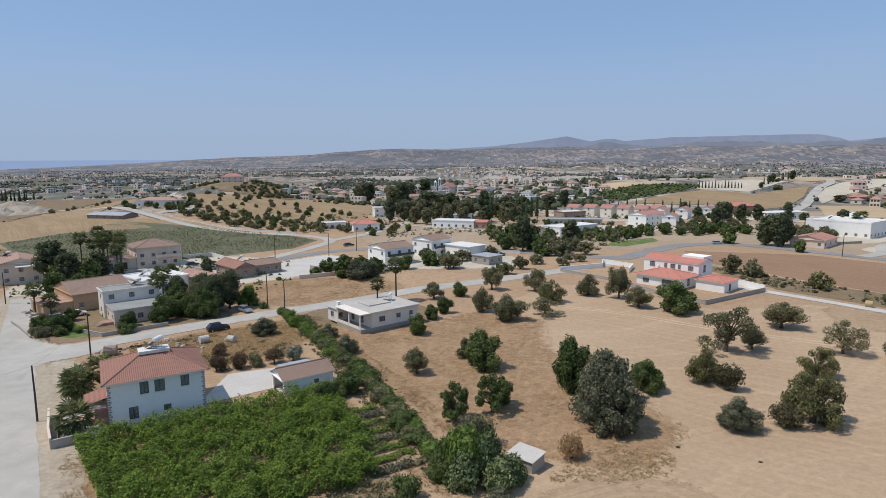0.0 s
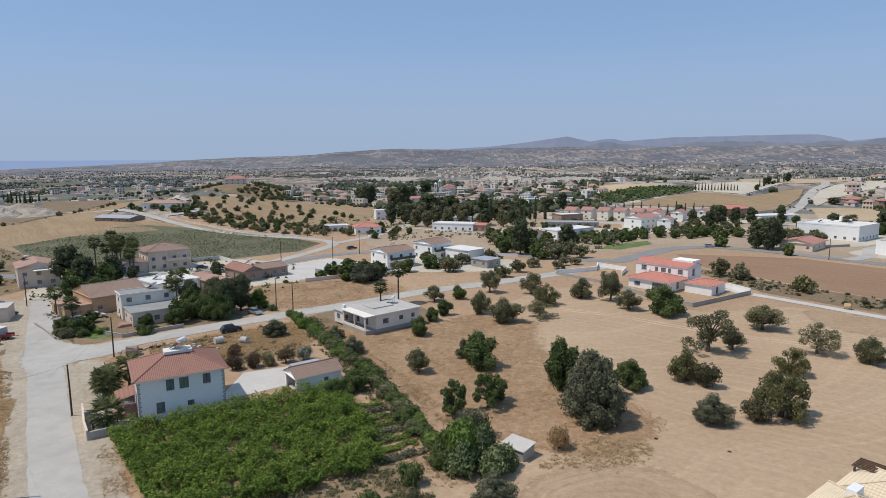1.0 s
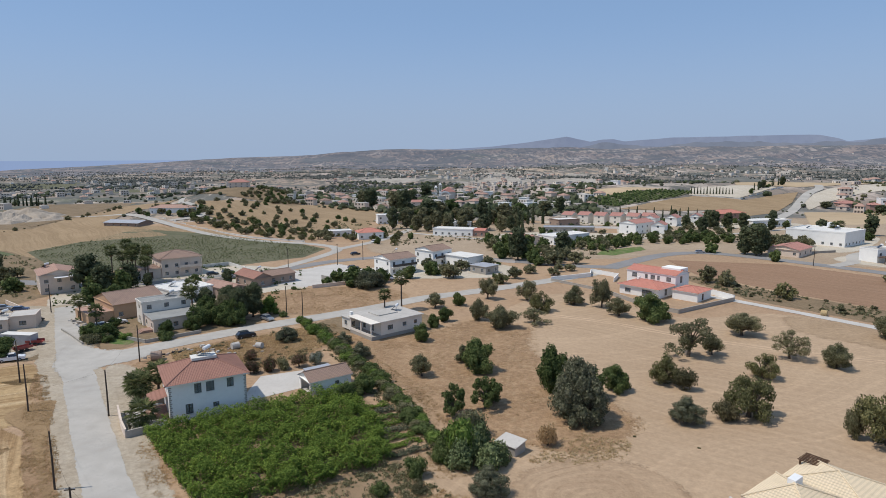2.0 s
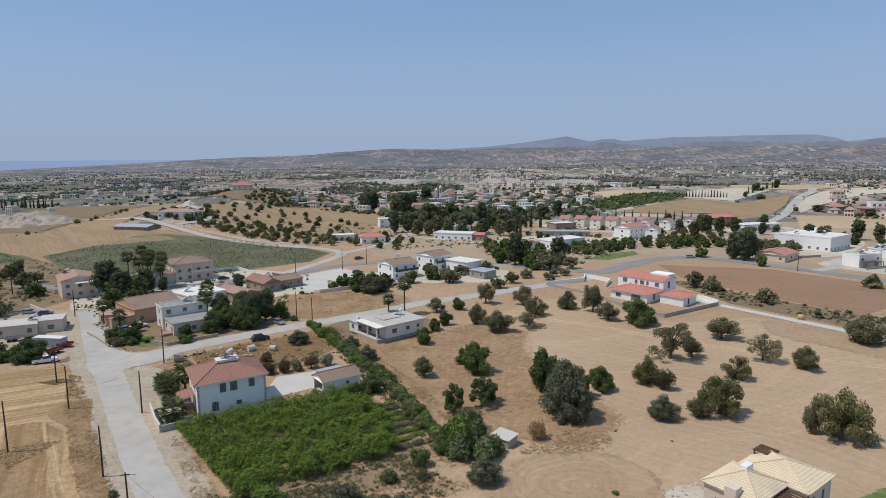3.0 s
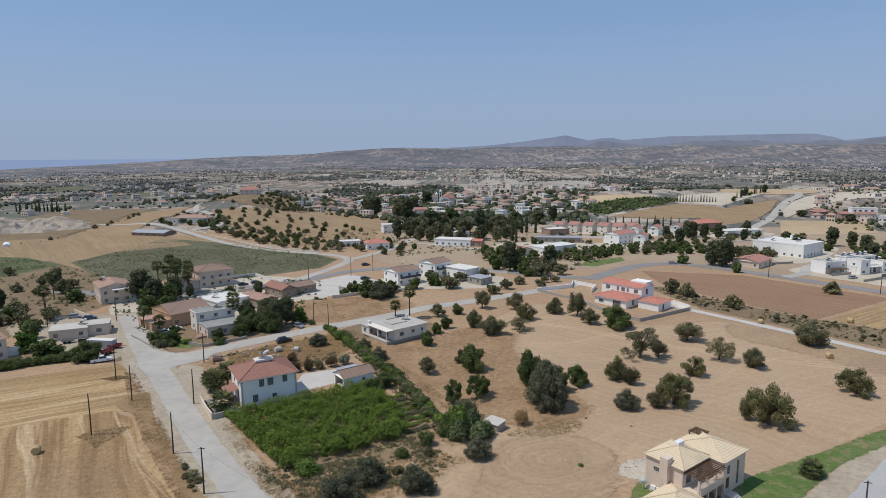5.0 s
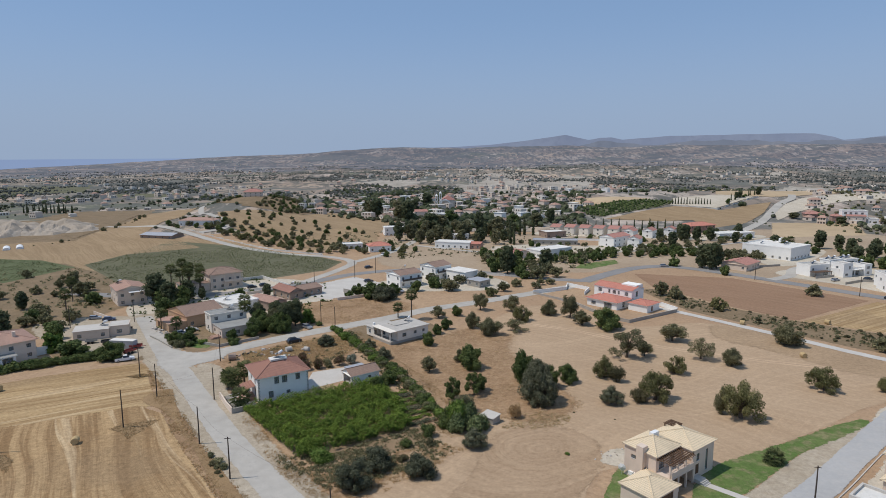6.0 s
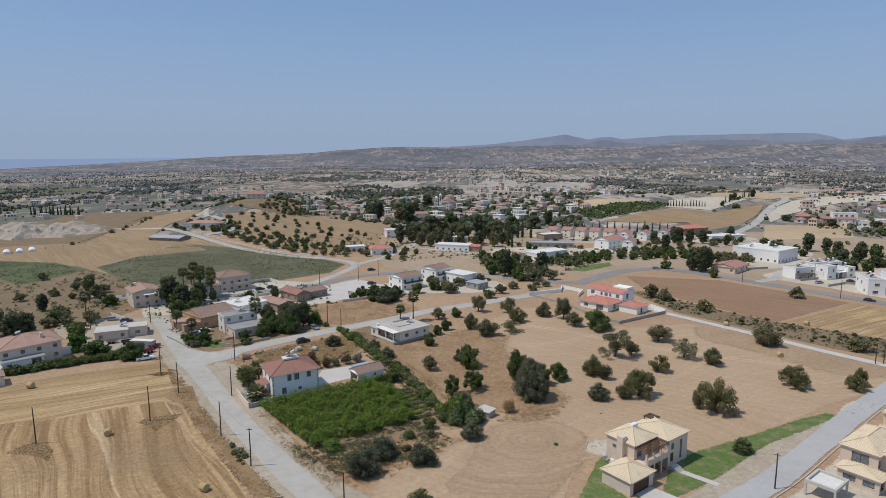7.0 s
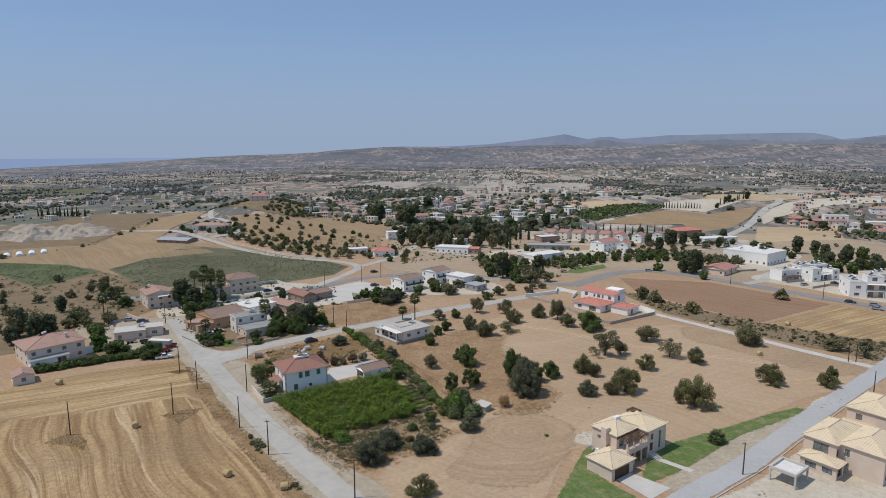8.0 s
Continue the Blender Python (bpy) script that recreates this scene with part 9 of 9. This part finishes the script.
car(-50.0, 129.6, 38, "car_black", "black off-road car parked on the street", "car", 4.7, 1.8)
car(-96.8, 112.5, 28, "car_white", "white pickup truck beside the machine yard", "pickup_truck", 5.3, 1.75)
car(-49.6, 146.4, -40, "car_silver", "silver car parked by the trees")
car(-91.6, 139.6, 50, "car_white", "white car beside the cream house")
car(-113.9, 145.6, 60, "car_black", "dark car beside a low house")
car(-126.5, 158.0, 20, "car_blue", "dark blue car in a yard")
car(-42.0, 262.5, 35, "car_black", "black car on the road")
car(-37.5, 226, 30, "car_black", "dark car on the concrete yard")
car(185.5, 184.5, -38, "car_black", "black car at the kerb")
car(192.5, 178.5, -38, "car_silver", "silver car at the kerb")
car(189.0, 172.0, -38, "car_silver", "silver car on the main road")
car(186.5, 222, 20, "car_silver", "silver car in front of a white house")

car(-89.4, 143.2, 45, "car_white", "white car beside the workshop house")
car(-133, 160, 15, "car_silver", "silver car in a dusty yard")
car(-90.5, 214, 35, "car_black", "black car parked in a gateway")
car(-86, 218, 40, "car_black", "dark car parked on the concrete yard")
car(-80.5, 206, 40, "car_silver", "silver car between houses")
car(-20.5, 203.5, -50, "car_silver", "silver car before the two-storey house")
car(203.5, 224, 18, "car_black", "dark car before the white house")
car(211, 219, 18, "car_red", "red car before the white house")
car(-38, 306, 60, "car_white", "white car at the road bend")
car(119, 262, 0, "car_silver", "silver car on the main road")

box = thing("shipping_container", pose(-108, 124.6, 0, 0, 0, -8), "grey-blue steel container in the machine yard", "container")
b = Build()
b.box(0, 0, 0.12, 8.2, 2.4, 2.6)
for i in range(26):
    b.box(0.1 + i * 0.31, -0.03, 0.25, 0.25 + i * 0.31, -0.002, 2.5)
    b.box(0.1 + i * 0.31, 2.402, 0.25, 0.25 + i * 0.31, 2.43, 2.5)
part("shell", b, "metalroof", box)
b = Build()
b.box(-0.05, -0.05, 2.6, 8.25, 2.45, 2.7)
part("roof", b, "whiteroof", box)


def trailer(x, y, rz, mat_, label):
    t = thing("farm_trailer", pose(x, y, 0, 0, 0, rz), label, "trailer", "farm machines")
    b = Build()
    b.box(-1.8, -0.9, 0.7, 1.8, 0.9, 0.85)
    for yy in (-0.9, 0.82):
        b.box(-1.8, yy, 0.85, 1.8, yy + 0.08, 1.35)
    b.box(1.8, -0.06, 0.7, 3.0, 0.06, 0.8)
    b.box(-1.8, -0.82, 0.85, -1.72, 0.82, 1.35)
    part("load_bed", b, mat_, t)
    for sx in (-0.9, 0.3):
        for sy in (-1, 1):
            w = Build()
            w.tube((sx, sy * 0.95, 0.42), (sx, sy * 1.2, 0.42), 0.42, 0.42, 14)
            part("wheel", w, "rubber", t)


trailer(-99.5, 124.5, 12, "car_red", "old red farm trailer on dusty ground")
trailer(-99.0, 119.5, 60, "car_red", "old red farm trailer on dusty ground")
trailer(-103, 117.2, -20, "car_red", "rusty red cultivator frame in the yard")
trailer(-117, 130.2, 24, "block", "grey farm trailer beside the low house")
trailer(-111.5, 129.6, 24, "car_black", "dark farm trailer beside the low house")


def barrel(x, y, r, ln, mat_, label, rz=0):
    t = thing("water_barrel", pose(x, y, r, 0, 90, rz), label, "barrel", "yard clutter")
    b = Build()
    b.tube((0, 0, -ln / 2), (0, 0, ln / 2), r, r, 14)
    for k in (-0.5, -0.17, 0.17, 0.5):
        b.tube((0, 0, k * ln * 0.9 - 0.03), (0, 0, k * ln * 0.9 + 0.03), r * 1.04, r * 1.04, 14)
    part("drum", b, mat_, t)


barrel(-64.5, 112.8, 1.0, 2.2, "brown", "rusty round water tank lying in weeds", 20)
barrel(-49.5, 120.5, 0.8, 1.8, "concrete", "pale concrete pipe lying in weeds", 40)
barrel(-44, 121, 0.7, 1.6, "concrete", "pale concrete pipe lying in weeds", -20)
for i in range(22):
    x, y = -60 + pick.uniform(-4, 18), 117 + i * 0.25 + pick.uniform(-1.5, 1.5)
    b = Build()
    s = pick.uniform(0.2, 0.55)
    b.box(-s, -s * 0.7, 0, s, s * 0.7, s * 0.8, s * 0.25)
    o = tagged(part("rubble", b, pick.choice(("block", "concrete", "brown", "rock"))), "broken block lying in dry weeds", "rubble", "yard clutter")
    o.matrix_basis = pose(x, y, 0, 0, 0, pick.uniform(0, 180))

# polytunnels and pale cliffs of the western valley
for i in range(6):
    t = thing("polytunnel", pose(-312 + 5.2 * i, 312 + 5.4 * i, 0, 0, 0, 35), "white plastic polytunnel in a row", "greenhouse", "polytunnels")
    b = Build()
    n = 10
    vs = [(2.1 * math.cos(math.pi * k / n), yy, 1.7 * math.sin(math.pi * k / n)) for yy in (0, 14) for k in range(n + 1)]
    b.add(vs, [(k, k + 1, n + 2 + k, n + 1 + k) for k in range(n)] + [tuple(range(n + 1)), tuple(range(2 * n + 1, n, -1))])
    part("cover", b, "tank", t)


def outcrop(x, y, w, d, h, seed):
    n = 22
    vs, fs = [], []
    for i in range(n + 1):
        for j in range(n + 1):
            u, v = i / n * 2 - 1, j / n * 2 - 1
            e = max(0.0, 1 - max(abs(u), abs(v)) ** 2.2)
            k = 0.6 + 0.7 * noise.fractal(Vector((u * 1.6, v * 1.6, seed)), 1.1, 2.1, 3)
            vs.append((u * w, v * d, h * e * max(0.05, k) - 0.6))
    fs = [(i * (n + 1) + j, (i + 1) * (n + 1) + j, (i + 1) * (n + 1) + j + 1, i * (n + 1) + j + 1) for i in range(n) for j in range(n)]
    b = Build()
    b.add(vs, fs)
    o = tagged(part("rock_outcrop", b, "rock"), "eroded pale limestone outcrop", "rock", "limestone outcrops")
    o.matrix_basis = pose(x, y, land(x, y), 0, 0, seed * 31)


for x, y, w, d, h, sd_ in ((-372, 425, 22, 18, 10, 1), (-348, 422, 20, 18, 11, 2), (-326, 430, 20, 16, 9, 3), (-306, 444, 16, 14, 7, 4), (-380, 462, 30, 24, 11, 5), (-340, 466, 28, 22, 10, 6)):
    outcrop(x, y, w, d, h, sd_)

# weeds along the road
for x, y in ((-46.8, 50.2), (-44.5, 47), (-32, 31.5)):
    plant("dustbush", x, y, pick.uniform(0.7, 1.1), 0.7)
    plant("olivebush", x + 1.2, y - 1.4, pick.uniform(0.5, 0.8), 0.7)


def stones(x0, y0, x1, y1, n, spread, lo, hi, label, mats):
    """Loose blocks lying along a line."""
    for i in range(n):
        t = (i + pick.uniform(-0.3, 0.3)) / n
        b = Build()
        s = pick.uniform(lo, hi)
        b.box(-s, -s * pick.uniform(0.6, 0.9), -0.03, s, s * 0.7, s * pick.uniform(0.6, 1.0), s * 0.28)
        o = tagged(part("stone", b, pick.choice(mats)), label, "stone", "loose stones")
        o.matrix_basis = pose(x0 + (x1 - x0) * t + pick.uniform(-spread, spread), y0 + (y1 - y0) * t + pick.uniform(-spread, spread), 0.03, 0, 0, pick.uniform(0, 180))


stones(-104, 147, -92, 134, 20, 1.0, 0.3, 0.7, "pale boulder heaped beside the street", ("rock", "concrete", "block"))
stones(-67, 114.5, -55, 123.5, 18, 0.9, 0.2, 0.5, "rubble block along the street", ("block", "brown", "rock", "rubber"))
stones(31, 53, 37, 55, 16, 1.6, 0.1, 0.28, "white rubble beside the villa's lawn", ("rock", "concrete"))
stones(101, 69, 110, 75, 16, 1.5, 0.12, 0.32, "white rubble at the end of the lawn", ("rock", "concrete"))
stones(60, 22, 66, 30, 10, 1.5, 0.12, 0.3, "builders' rubble on dusty ground", ("rock", "concrete", "brown"))
plant("freshbush", 24.4, 53.7, 0.75, 0.5, label="small fresh green weed on tilled soil")
for x, y in ((38.6, 70), (30, 74), (46, 58)):
    plant("olivebush", x, y, 0.3, 0.6)
# satellite dish beside the villa
dish = thing("satellite_dish", pose(33.2, 45.8, 0, 0, 0, 150), "white satellite dish on a short post", "dish")
b = Build()
b.tube((0, 0, 0), (0, 0, 1.3), 0.05, 0.05, 8)
part("post", b, "metalroof", dish)
b = Build()
rim, hub = [], (0, 0.3, 1.6)
for k in range(16):
    a_ = 2 * math.pi * k / 16
    rim.append((0.75 * math.cos(a_), 0.1 + 0.25 * math.sin(a_) * 0.4, 1.6 + 0.75 * math.sin(a_)))
b.add(rim + [hub], [(k, (k + 1) % 16, 16) for k in range(16)])
part("reflector", b, "tank", dish)
